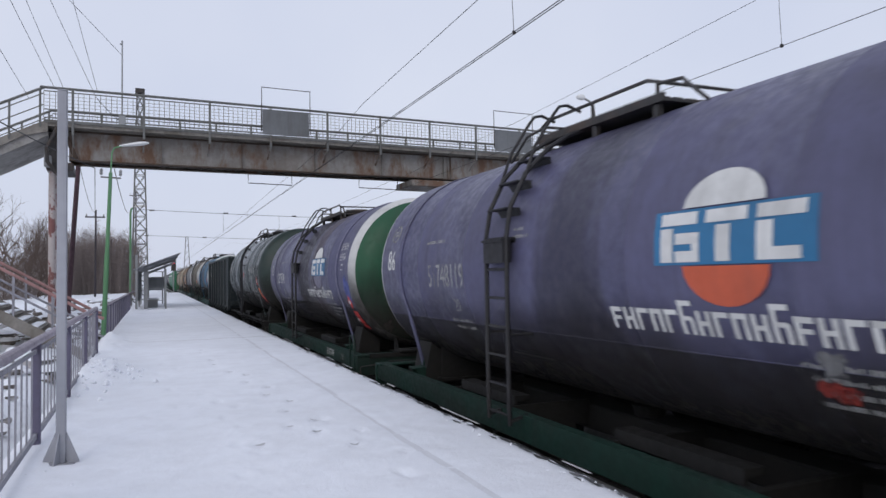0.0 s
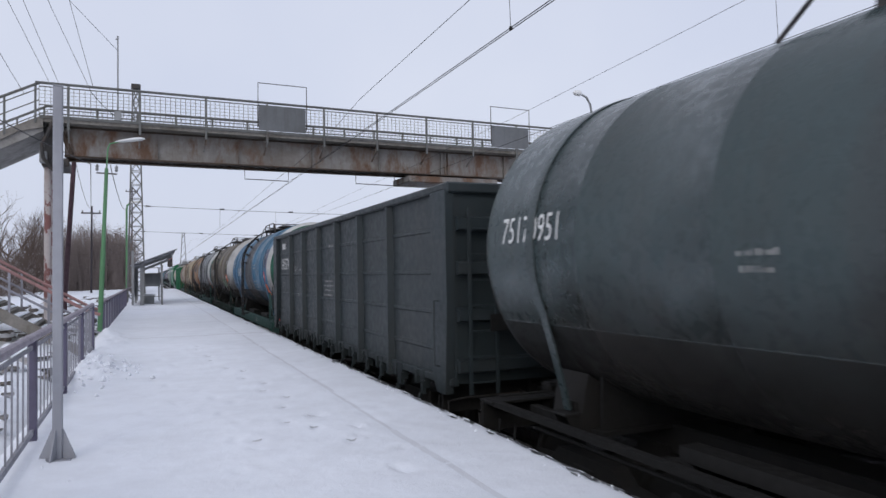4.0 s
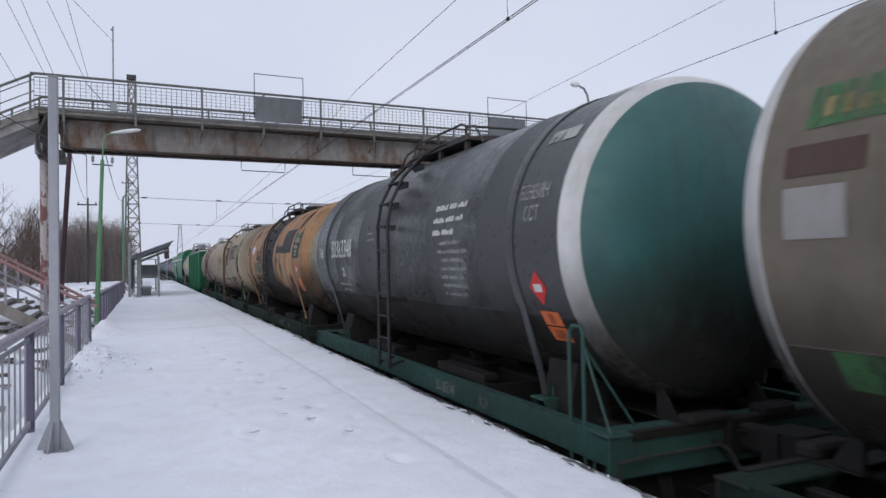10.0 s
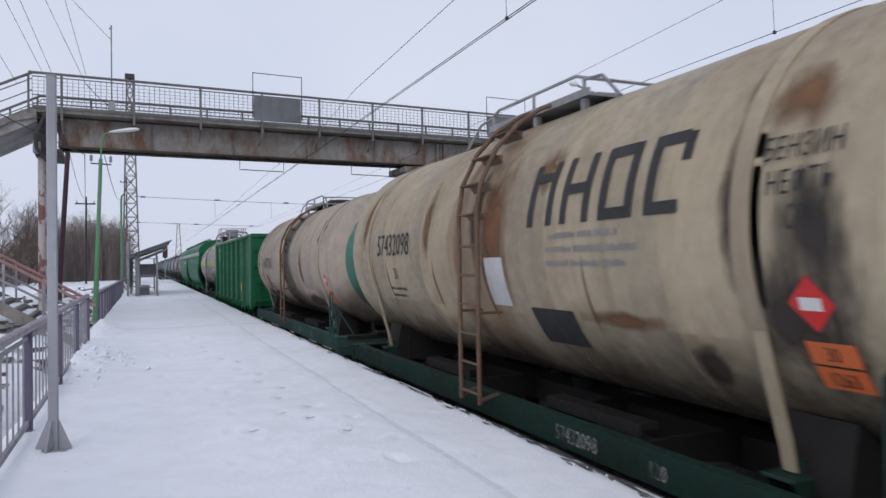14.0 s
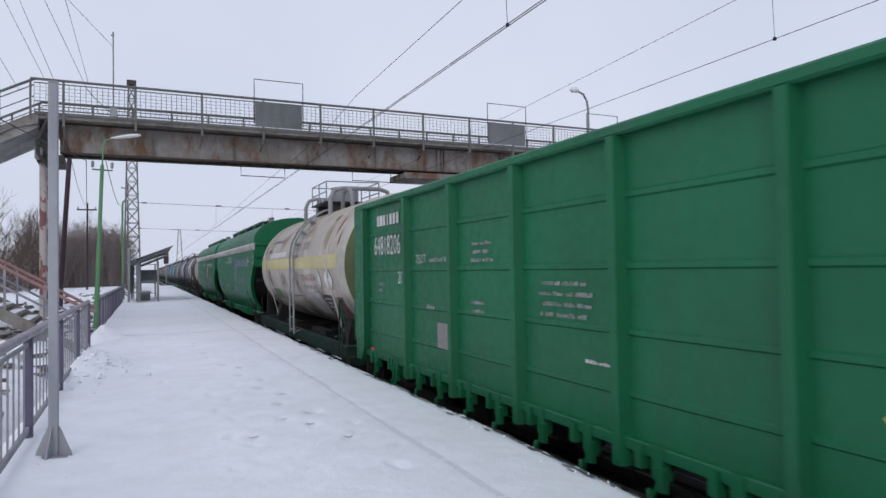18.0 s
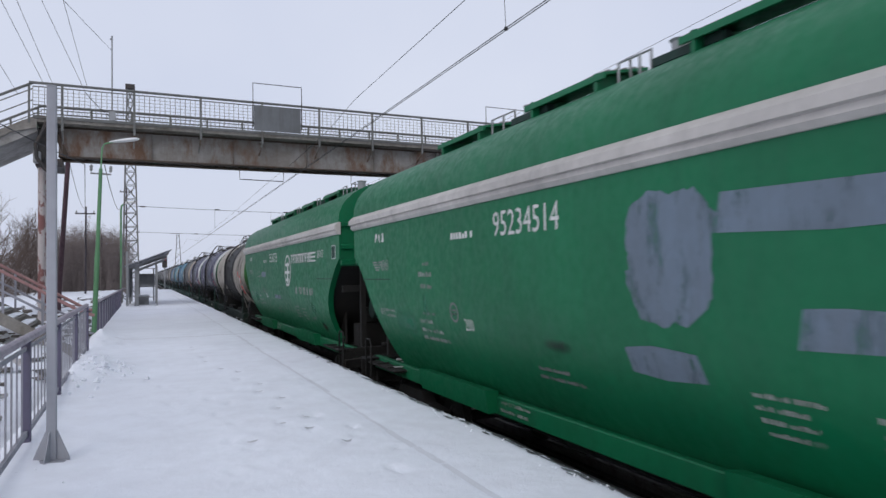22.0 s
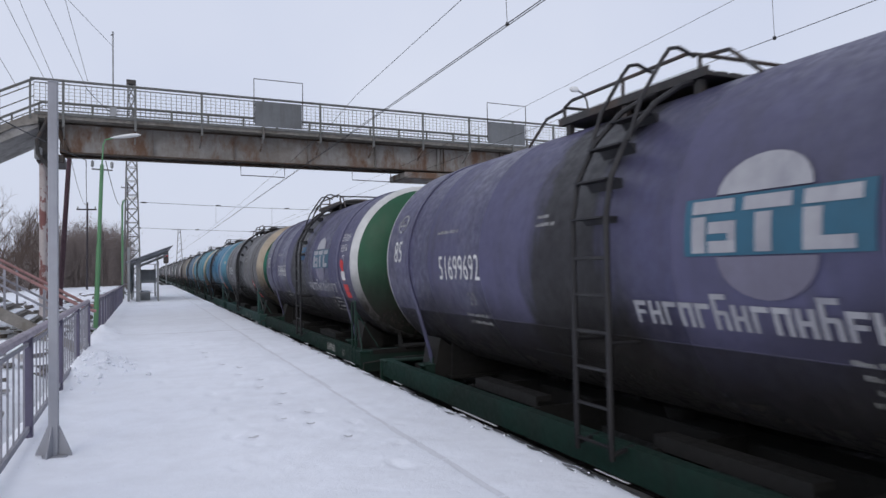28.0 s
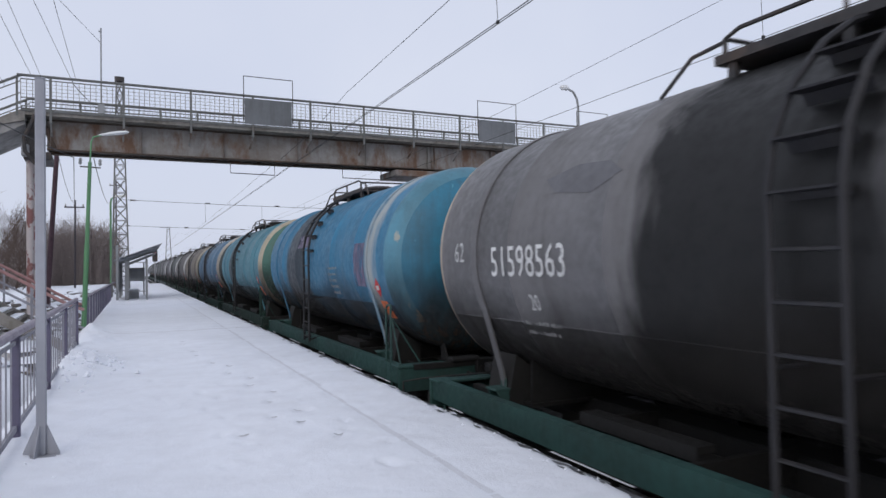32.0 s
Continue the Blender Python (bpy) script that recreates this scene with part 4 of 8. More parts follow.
def signal():
    q = thing("railway_signal", "far red railway signal lamp on a short mast", "signal", m=pose(2.3, 110, 0))
    part("mast", Shape().tube([(0, 0, GROUND_Z), (0, 0, 4.0)], 0.08, 8), M["galv"], q)
    part("head", Shape().box(-0.35, 0.35, -0.15, 0.15, 2.9, 4.6, cut=0.1), M["iron"], q)
    red = Paint("red_signal_lamp", 0.4)
    red.colour((0.6, 0.02, 0.03))
    red.bsdf.inputs["Emission Color"].default_value = (1, 0.03, 0.05, 1)
    red.bsdf.inputs["Emission Strength"].default_value = 1.5
    part("lens", Shape().lathe([(-0.2, 0.14), (-0.16, 0.14)], 14, "y", (0, 0, 4.1), close=True), red.m, q, "lit red lens")


# ---- bare trees ----
def branch(s, p, d, length, r, depth, rnd, gravity=0.0):
    """A branch with its forks."""
    n = 3
    pts, q, dd = [p], p, d.copy()
    for k in range(n):
        dd = (dd + Vector((rnd.uniform(-0.16, 0.16), rnd.uniform(-0.16, 0.16), rnd.uniform(-0.05, 0.16)))).normalized()
        q = q + dd * (length / n)
        pts.append(q)
    s.tube(pts, r, 3 if depth < 3 else 5, ends=False, taper=r * 0.55)
    if depth <= 0:
        return
    for k in range(3 if depth > 1 else 4):
        at = pts[1 + k % n] if k else pts[-1]
        side = Vector((rnd.uniform(-1, 1), rnd.uniform(-1, 1), rnd.uniform(-0.1, 0.9))).normalized()
        nd = (dd * 0.75 + side * 0.75).normalized()
        branch(s, at, nd, length * rnd.uniform(0.55, 0.8), r * 0.55, depth - 1, rnd)


def tree(x, y, h, seed, label):
    rnd = random.Random(seed)
    t = thing("bare_tree", label, "tree", "bare trees", m=pose(x, y, -0.9))
    trunk, crown = Shape(), Shape()
    pts = [Vector((0, 0, -0.3))]
    for k in range(6):
        pts.append(Vector((rnd.uniform(-0.06, 0.06) * k, rnd.uniform(-0.06, 0.06) * k, h * 0.7 * (k + 1) / 6)))
    trunk.tube(pts, 0.018 * h, 7, taper=0.006 * h)
    part("trunk", trunk, M["bark"], t)
    for k in range(13):
        f = rnd.uniform(0.25, 1.0)
        p = pts[0].lerp(pts[-1], f)
        a = rnd.uniform(0, 6.28)
        d = Vector((math.cos(a), math.sin(a), rnd.uniform(0.5, 1.4))).normalized()
        branch(crown, p, d, h * rnd.uniform(0.16, 0.28), 0.007 * h, 3, rnd)
    part("crown", crown, M["bark"], t)


def thicket(x0, x1, y0, y1, count, h, seed):
    """A far wood of bare stems and fine twigs, one mass."""
    rnd = random.Random(seed)
    s = Shape()
    for k in range(count):
        x, y = rnd.uniform(x0, x1), rnd.uniform(y0, y1)
        hh = h * (0.80 + 0.30 * noise.noise((x * 0.35, y * 0.1, seed))) * rnd.uniform(0.75, 1.05)
        p = Vector((x, y, -1.3))
        top = p + Vector((rnd.uniform(-0.7, 0.7), rnd.uniform(-0.5, 0.5), hh))
        s.tube([p, p.lerp(top, 0.5) + Vector((rnd.uniform(-0.25, 0.25), 0, 0)), top], 0.032, 3, ends=False, taper=0.010)
        for j in range(20):
            q = p.lerp(top, rnd.uniform(0.08, 0.98))
            a = rnd.uniform(0, 6.28)
            ln = rnd.uniform(0.5, 1.6)
            e = q + Vector((math.cos(a) * ln * 0.8, math.sin(a) * ln * 0.8, ln * rnd.uniform(0.0, 0.8)))
            w = 0.013
            s.add([q + Vector((w, 0, 0)), q - Vector((w, 0, 0)), e], [(0, 1, 2)])
            for i in range(4):
                m1 = q.lerp(e, rnd.uniform(0.3, 0.95))
                e2 = m1 + Vector((rnd.uniform(-0.6, 0.6), rnd.uniform(-0.3, 0.3), rnd.uniform(-0.2, 0.6)))
                s.add([m1 + Vector((0.010, 0, 0.004)), m1 - Vector((0.010, 0, 0.004)), e2], [(0, 1, 2)])
    tagged(part("bare_thicket", s, M["thicket"]), "dense brown thicket of bare winter stems", "thicket", kind="stuff")


ground()
platform()
clods()
track(TRACK_X, "track_near", 110)
track(9.18, "track_far", 40)
bridge()
near_post()
fence()
lamp_post()
masts()
shelter()
rubble()
catenary()
power_lines()
signal()
thicket(-10.5, -2.0, 70, 84, 900, 8.6, 21)
thicket(-40.0, -9.0, 95, 125, 900, 7.6, 22)
thicket(-19.0, -8.8, 52, 64, 260, 3.6, 23)
for i, (tx, ty, th) in enumerate(((-9.6, 55, 7.4), (-11.2, 58, 6.2), (-13.5, 60, 7.5), (-8.3, 66, 5.6), (-6.9, 78, 6.0), (-16.5, 66, 7.5), (-8.6, 52, 6.2), (-8.0, 58, 5.8), (-9.3, 62, 6.8))):
    tree(tx, ty, th, 50 + i, "bare grey winter tree on the snowy bank")


# ---- rolling stock: shared parts ----
TANK_R, TANK_Z, TANK_HALF, TANK_UP = 1.52, 2.79, 4.88, 0.10
WHEEL_R = 0.475
SPINNERS = {-1: [], 1: []}
M["frame_green"] = painted("dull_green_frame_paint", (0.010, 0.040, 0.030), (0.018, 0.017, 0.016), 0.75, rough=0.6, streak=0.5, scale=1.5)
M["frame_dark"] = painted("oil_blackened_green_frame", (0.012, 0.032, 0.024), (0.010, 0.010, 0.010), 0.7, rough=0.65, streak=0.7, chip=0.75, chip_col=(0.011, 0.011, 0.011), scale=0.8)
M["frame_teal"] = painted("faded_teal_frame_paint", (0.036, 0.094, 0.085), (0.022, 0.021, 0.02), 0.55, rough=0.6, streak=0.4, scale=1.5)
M["frame_black"] = painted("sooty_black_frame_paint", (0.011, 0.011, 0.011), (0.022, 0.020, 0.018), 0.5, rough=0.75, streak=0.3, scale=1.5)
M["ladder_black"] = painted("black_ladder_paint", (0.018, 0.018, 0.022), amount=0.2, rough=0.6)
# oily iron; on the hopper ends its black stands in for recess shade
M["bogie"] = grainy("oily_iron_and_recess_black", (0.009, 0.0085, 0.008), 0.8, 9, 0.4, (0.017, 0.014, 0.012), 0.5)
M["rusty"] = painted("rusty_ladder_paint", (0.17, 0.11, 0.075), (0.06, 0.04, 0.03), 0.6, rough=0.75, streak=0.5, rust=0.5, rust_col=(0.14, 0.065, 0.035), scale=3)
M["tread"] = grainy("bright_wheel_tread", (0.35, 0.34, 0.33), 0.35, 20, 0.2, metal=1.0)
M["red_mark"] = painted("red_placard", (0.62, 0.03, 0.03), amount=0.2, rough=0.6, streak=0.2)
M["orange_mark"] = painted("orange_placard", (0.75, 0.17, 0.05), amount=0.2, rough=0.6, streak=0.2)
M["yellow_mark"] = painted("yellow_placard", (0.75, 0.55, 0.10), amount=0.2, rough=0.6, streak=0.2)


def wheelset():
    s = Shape()
    for sx in (-1, 1):
        w = [(0.66, 0.09), (0.68, 0.20), (0.70, 0.40), (0.69, 0.475), (0.715, 0.505), (0.735, 0.505), (0.745, 0.478), (0.82, 0.472), (0.82, 0.41), (0.775, 0.38), (0.76, 0.20), (0.80, 0.14), (0.83, 0.11), (0.83, 0.0)]
        s.lathe([(sx * a, b) for a, b in w], 28, "x", close=False)
    s.tube([(-1.08, 0, 0), (1.08, 0, 0)], 0.08, 12)
    return s


def side_frame():
    o = [(-1.16, -0.02), (-1.16, 0.16), (-0.62, 0.20), (-0.45, 0.34), (0.45, 0.34), (0.62, 0.20), (1.16, 0.16), (1.16, -0.02), (0.72, -0.06), (0.42, -0.26), (-0.42, -0.26), (-0.72, -0.06)]
    s = Shape().prism(o, -0.09, 0.09, "x")
    for sy in (-1, 1):
        s.box(-0.13, 0.13, sy * 0.925 - 0.16, sy * 0.925 + 0.16, -0.14, 0.14, cut=0.03)
        s.lathe([(-0.16, 0.0), (-0.16, 0.10), (-0.10, 0.12)], 12, "x", (0, sy * 0.925, 0))
    return s


def springs():
    s = Shape()
    for k in (-0.22, 0.0, 0.22):
        s.lathe([(-0.22 + 0.045 * (i // 2) + (0.02 if i % 2 else 0), 0.10 if i % 2 else 0.075) for i in range(14)], 10, "z", (0, k, 0), close=True)
    return s


def bogie(w, y, paint):
    """A two-axle bogie: side frames, springs, bolster, brake beams and turning wheelsets."""
    b = part("bogie", shared("bogie_bolster", lambda: Shape().box(-1.12, 1.12, -0.2, 0.2, 0.02, 0.26, cut=0.03).box(-0.25, 0.25, -0.25, 0.25, 0.26, 0.40).box(-0.9, 0.9, -0.55, -0.47, -0.12, -0.02).box(-0.9, 0.9, 0.47, 0.55, -0.12, -0.02)), M["bogie"], w, m=pose(0, y, WHEEL_R))
    for sx in (-1, 1):
        part("side_frame", shared("bogie_side", side_frame), paint, b, m=pose(sx * 1.02, 0, 0))
        part("spring_set", shared("bogie_springs", springs), M["bogie"], b, m=pose(sx * 1.02, 0, 0.05))
    for sy in (-1, 1):
        SPINNERS[sy].append(part("wheelset", shared("wheelset", wheelset), M["bogie"], b, m=pose(0, sy * 0.925, 0)))
    return b


def coupler():
    s = Shape().box(-0.09, 0.09, 0, 0.45, -0.11, 0.11, cut=0.02)
    s.prism([(-0.16, 0.40), (0.20, 0.40), (0.22, 0.60), (0.06, 0.52), (0.0, 0.66), (-0.18, 0.68), (-0.2, 0.5)], -0.15, 0.15, "z")
    s.box(-0.22, 0.22, -0.04, 0.06, -0.18, 0.18, cut=0.02)
    s.tube([(0.28, 0.02, -0.05), (0.30, 0.2, -0.18), (0.25, 0.42, -0.38), (0.1, 0.58, -0.3)], 0.028, 6)
    return s


def couplers(w, end):
    for sy in (-1, 1):
        part("coupler", shared("coupler", coupler), M["bogie"], w, m=pose(0, sy * end, 1.05, 0, 0, 0 if sy > 0 else 180))


def packed_snow(half):
    """Broken strips of snow along the sill's lower lip."""
    rnd = random.Random(int(half * 100))
    s, y = Shape(), -half + 0.4
    while y < half - 0.8:
        n = rnd.uniform(0.25, 1.3)
        s.box(-1.497, -1.472, y, y + n, 0.898, 0.898 + rnd.uniform(0.006, 0.012), cut=0.003)
        y += n + rnd.uniform(0.4, 2.0)
    return s


def underframe(w, half, paint, side=True, slim=False):
    part("centre_sill", shared("centre_sill%.2f" % half, lambda: Shape().box(-0.21, 0.21, -half, half, 0.80, 1.10, cut=0.02)), M["bogie"], w)
    for sy in (-1, 1):
        turn = 0 if sy > 0 else 180
        # the end beam: a deep folded channel with a flat top, worn at its corners
        part("end_beam", shared("end_beam", lambda: Shape().box(-1.50, 1.50, -0.05, 0.0, 0.80, 1.15, cut=0.012).box(-1.50, 1.50, -0.30, 0.01, 1.155, 1.185, cut=0.006).prism([(-0.29, 1.15), (-0.06, 1.15), (-0.06, 0.82)], -0.70, -0.66, "x").prism([(-0.29, 1.15), (-0.06, 1.15), (-0.06, 0.82)], 0.66, 0.70, "x")), paint, w, m=pose(0, sy * half, 0, 0, 0, turn))
        part("draft_plate", shared("draft_plate%.2f" % half, lambda: Shape().box(-0.42, 0.42, half - 1.30, half - 0.31, 1.105, 1.13, cut=0.006)), M["bogie"], w, "oily plate over the draft gear", m=pose(0, 0, 0, 0, 0, turn))
        for x in (-0.95, 0.95):
            part("cross_member", shared("end_cross%.2f" % half, lambda: Shape().box(-0.05, 0.05, half - 1.35, half - 0.30, 0.98, 1.12, cut=0.01)), M["frame_black"], w, m=pose(0, 0, 0, 0, 0, turn) @ pose(x, 0, 0))
        # plain boxes and a lever, added to fill the dark gap between wagon ends
        part("end_gear", shared("end_gear", lambda: Shape().box(-0.62, -0.18, -0.10, 0.10, 1.18, 1.30, cut=0.03).box(0.15, 0.65, -0.14, 0.06, 1.18, 1.27, cut=0.03).tube([(-1.45, 0.06, 0.98), (-0.3, 0.10, 1.02), (0.2, 0.16, 1.12)], 0.018, 6).box(-1.25, 1.25, -0.06, 0.02, 1.12, 1.20)), M["bogie"], w, "added dark end gear", m=pose(0, sy * half, 0, 0, 0, 0 if sy > 0 else 180))
        part("brake_hose", shared("brake_hose", lambda: Shape().tube([(0.34, 0.0, 1.02), (0.36, 0.22, 0.98), (0.34, 0.38, 0.72), (0.28, 0.52, 0.60)], 0.024, 6)), M["bogie"], w, m=pose(0, sy * half, 0, 0, 0, 0 if sy > 0 else 180))
    if side:
        for sx in (-1, 1):
            # a channel with its flanges turned out
            part("side_sill", shared("side_sill%.2f%d" % (half, slim), lambda: Shape().prism([(0.10, 1.175), (0.10, 1.19), (-0.03, 1.19), (-0.03, 0.915), (0.06, 0.915), (0.06, 0.93), (-0.018, 0.93), (-0.018, 1.175)], -half + 0.02, half - 0.02, "y") if not slim else Shape().prism([(0.06, 1.13), (0.06, 1.19), (-0.03, 1.19), (-0.03, 1.13)], -half + 0.02, half - 0.02, "y").tube([(0.10, -half + 1, 1.02), (0.10, half - 1, 1.02)], 0.022, 6)), paint, w, m=pose(sx * 1.44, 0, 0, 0, 0, 0 if sx < 0 else 180))
    if side and not slim:
        # brackets between the centre sill and the side sills, with a pipe run along them
        for sx in (-1, 1):
            for y in (-2.6, -1.0, 0.9, 2.5):
                part("outrigger", shared("outrigger", lambda: Shape().prism([(-1.42, 1.16), (-0.2, 1.16), (-0.2, 0.86), (-1.42, 1.02)], -0.03, 0.03, "y")), M["frame_black"], w, m=pose(0, y, 0, 0, 0, 0 if sx < 0 else 180))
            part("brake_pipe", shared("brake_pipe%.2f" % half, lambda: Shape().tube([(-1.30, -half + 0.4, 0.84), (-1.34, -1.6, 0.84), (-1.30, -1.4, 0.90), (-1.30, 1.4, 0.90), (-1.34, 1.6, 0.84), (-1.30, half - 0.4, 0.84)], 0.02, 6)), M["bogie"], w, m=pose(0, 0, 0, 0, 0, 0 if sx < 0 else 180))
    if side and not slim:
        tagged(part("packed_snow", shared("packed_snow%.2f" % half, lambda: packed_snow(half)), M["slush"], w, "strips of snow caught on the frame"), kind="stuff")
    part("brake_cylinder", shared("brake_cylinder", lambda: Shape().lathe([(-0.3, 0.02), (-0.3, 0.18), (0.25, 0.19), (0.35, 0.10), (0.6, 0.03)], 16, "y", (-0.55, 1.2, 0.82), close=True)), M["bogie"], w)
    part("air_reservoir", shared("air_reservoir", lambda: Shape().lathe([(-0.55, 0.03), (-0.5, 0.17), (0.5, 0.17), (0.55, 0.03)], 16, "y", (0.5, -1.2, 0.82), close=True)), M["bogie"], w)
    part("brake_rod", shared("brake_rod%.2f" % half, lambda: Shape().tube([(-0.7, -half + 1.4, 0.70), (-0.6, half - 1.4, 0.70)], 0.02, 6)), M["bogie"], w)
    for sy in (-1, 1):
        part("uncoupling_lever", shared("uncoupling_lever", lambda: Shape().tube([(-1.46, 0.10, 0.78), (-1.46, 0.10, 0.98), (-1.2, 0.10, 1.0), (-0.3, 0.12, 1.0)], 0.014, 6)), M["iron"], w, m=pose(0, sy * half - (0.0 if sy > 0 else 0.2), 0))
        part("corner_step", shared("corner_step", lambda: Shape().tube([(-1.42, 0.15, 1.0), (-1.46, 0.15, 0.55), (-1.46, -0.2, 0.55), (-1.42, -0.2, 1.0)], 0.014, 6)), paint, w, m=pose(0, sy * (half - 0.5), 0))


def stencil_mesh(text, h):
    """Letters as a flat mesh, cut into low strips so that it can be bent."""
    cu = bpy.data.curves.new("letters", "FONT")
    cu.body, cu.size, cu.align_x, cu.resolution_u = text, h * 1.38, "CENTER", 2
    ob = bpy.data.objects.new("letters", cu)
    scene.collection.objects.link(ob)
    me = bpy.data.meshes.new_from_object(ob.evaluated_get(bpy.context.evaluated_depsgraph_get()))
    bpy.data.objects.remove(ob)
    bm = bmesh.new()
    bm.from_mesh(me)
    if h > 0.2:
        for k in range(int(h / 0.1) + 1):
            bmesh.ops.bisect_plane(bm, geom=bm.verts[:] + bm.edges[:] + bm.faces[:], plane_co=(0, 0.1 * k, 0), plane_no=(0, 1, 0))
    s = Shape()
    bm.verts.index_update()
    s.v = [tuple(v.co) for v in bm.verts]
    s.f = [tuple(v.index for v in f.verts) for f in bm.faces]
    bm.free()
    bpy.data.meshes.remove(me)
    return s


def on_tank(y, z, r=TANK_R, zc=TANK_Z, lift=0.007):
    z += TANK_UP
    d = max(-0.98, min(0.98, (z - zc) / r))
    k = (r + lift) / r
    return (-math.sqrt(1 - d * d) * r * k, y, zc + (z - zc) * k)


def on_dome(q, z, lift=0.008):
    """On the dished end towards the train's head; q runs across it, to the left."""
    z += TANK_UP
    r = min(TANK_R * 0.985, math.hypot(q, z - TANK_Z))
    a = math.acos(max(0.0, min(1.0, (r / TANK_R) ** (1 / 0.72))))
    return (-q, -(TANK_HALF + 0.52 * math.sin(a)) - lift, z)


def on_wall(x):
    return lambda y, z: (x, y, z)


def letters(w, text, y, z, h, mat, place, squeeze=0.8, name="stencil_writing"):
    """Stencilled writing whose middle foot is at y, z; it reads towards the train's head."""
    s = stencil_mesh(text, h)
    s.v = [place(y - a * squeeze, z + b) for a, b, _ in s.v]
    return part(name, s, mat, w)


def patch(w, y, z, wide, high, mat, place, name="marking", shape=None):
    """A flat painted mark or plate; shape: corner points in its unit square."""
    s = Shape()
    if shape is None:
        n = max(1, int(high / 0.08))
        for k in range(n + 1):
            b = z + high * k / n
            s.v += [place(y + wide / 2, b), place(y - wide / 2, b)]
        s.f = [(2 * k, 2 * k + 1, 2 * k + 3, 2 * k + 2) for k in range(n)]
    else:
        if len(shape) >= 10 and shape is not None and name not in ("mark_disc", "mark_bowl", "mark_dome"):
            # fray the edge
            out = []
            for q, (u, v) in enumerate(shape):
                u2, v2 = shape[(q + 1) % len(shape)]
                for f in (0.0, 0.2, 0.4, 0.6, 0.8):
                    du = 0.05 * noise.noise((u * 9 + f * 7, v * 9, y * 3.1 + q))
                    dv = 0.05 * noise.noise((u * 7, v * 9 + f * 8, z * 5.3 + q))
                    out.append((u + (u2 - u) * f + du, v + (v2 - v) * f + dv))
            shape = out
        n = len(shape)
        rings = max(1, int(max(high, 0.01) / 0.12))
        s.v = [place(y, z + high / 2)] + [place(y - wide * (a - 0.5) * q / rings, z + high / 2 + high * (b - 0.5) * q / rings) for q in range(1, rings + 1) for a, b in shape]
        s.f = [(0, 1 + k, 1 + (k + 1) % n) for k in range(n)]
        for q in range(rings - 1):
            s.f += [(1 + q * n + k, 1 + (q + 1) * n + k, 1 + (q + 1) * n + (k + 1) % n, 1 + q * n + (k + 1) % n) for k in range(n)]
    return part(name, s, mat, w)


def disc(a0=0, a1=360, n=20):
    return [(0.5 + 0.5 * math.cos(radians(a0 + (a1 - a0) * k / n)), 0.5 + 0.5 * math.sin(radians(a0 + (a1 - a0) * k / n))) for k in range(n + 1)]


def lines(w, y, z, wide, rows, mat, place, pitch=0.09, seed=1):
    """Small writing too worn to read: rows of short bars, grouped into words."""
    rnd = random.Random(seed)
    s = Shape()
    for k in range(rows):
        b = z - pitch * k
        a = y + wide / 2 - rnd.uniform(0, wide * 0.12)
        stop = y - wide / 2 + rnd.uniform(0, wide * 0.3)
        left = rnd.randint(3, 8)
        while a > stop:
            n = rnd.uniform(0.26, 0.36) * pitch
            h = pitch * rnd.choice((0.42, 0.42, 0.30))
            i = len(s.v)
            s.v += [place(a, b), place(a - n, b), place(a - n, b + h), place(a, b + h)]
            s.f.append((i, i + 1, i + 2, i + 3))
            left -= 1
            a -= n + pitch * (0.14 if left else 0.45)
            left = left or rnd.randint(3, 8)
    return tagged(part("worn_writing", s, mat, w), kind="stuff")


def round_mark(w, y, z, wide, high, mat, place):
    """A painted ring with two bars across it."""
    n, s = 28, Shape()
    for k in range(n):
        a = radians(360 * k / n)
        for q in (0.5, 0.39):
            s.v.append(place(y - wide * q * math.cos(a), z + high / 2 + high * q * math.sin(a)))
    s.f = [(2 * k, 2 * ((k + 1) % n), 2 * ((k + 1) % n) + 1, 2 * k + 1) for k in range(n)]
    part("round_mark", s, mat, w)
    patch(w, y, z + high * 0.36, wide * 0.62, high * 0.11, mat, place, "mark_block")
    patch(w, y, z + high * 0.56, wide * 0.5, high * 0.09, mat, place, "mark_block")


def placards(w, y, z, place, second="orange_mark", code=("33", "1203"), size=1.0):
    k = size
    patch(w, y, z, 0.42 * k, 0.44 * k, M["red_mark"], place, "hazard_diamond", [(0.5, 0), (1, 0.5), (0.5, 1), (0, 0.5)])
    up = lambda p, q: (place(p, q)[0] - 0.004, *place(p, q)[1:])
    patch(w, y, z + 0.17 * k, 0.20 * k, 0.10 * k, M["white"], up, "hazard_strip")
    for dz in (0.25, 0.45):
        patch(w, y - 0.04, z - dz * k, 0.44 * k, 0.18 * k, M[second], place, "hazard_plate")
    if second == "orange_mark":
        letters(w, code[0], y - 0.04, z - 0.22 * k, 0.12 * k, M["black_txt"], up)
        letters(w, code[1], y - 0.04, z - 0.42 * k, 0.12 * k, M["black_txt"], up)


# ---- tank wagon ----
SEAM = 28.0


def tank_shell(a0, a1, seg):
    prof = []
    seams = [-3.2, -1.6, 1.6, 3.2]
    prof.append((-TANK_HALF, TANK_R))
    for q in seams:
        prof += [(q - 0.012, TANK_R), (q - 0.006, TANK_R + 0.004), (q + 0.006, TANK_R + 0.004), (q + 0.012, TANK_R)]
    prof.append((TANK_HALF, TANK_R))
    return Shape().lathe(prof, seg, "y", (0, 0, TANK_Z), a0, a1)


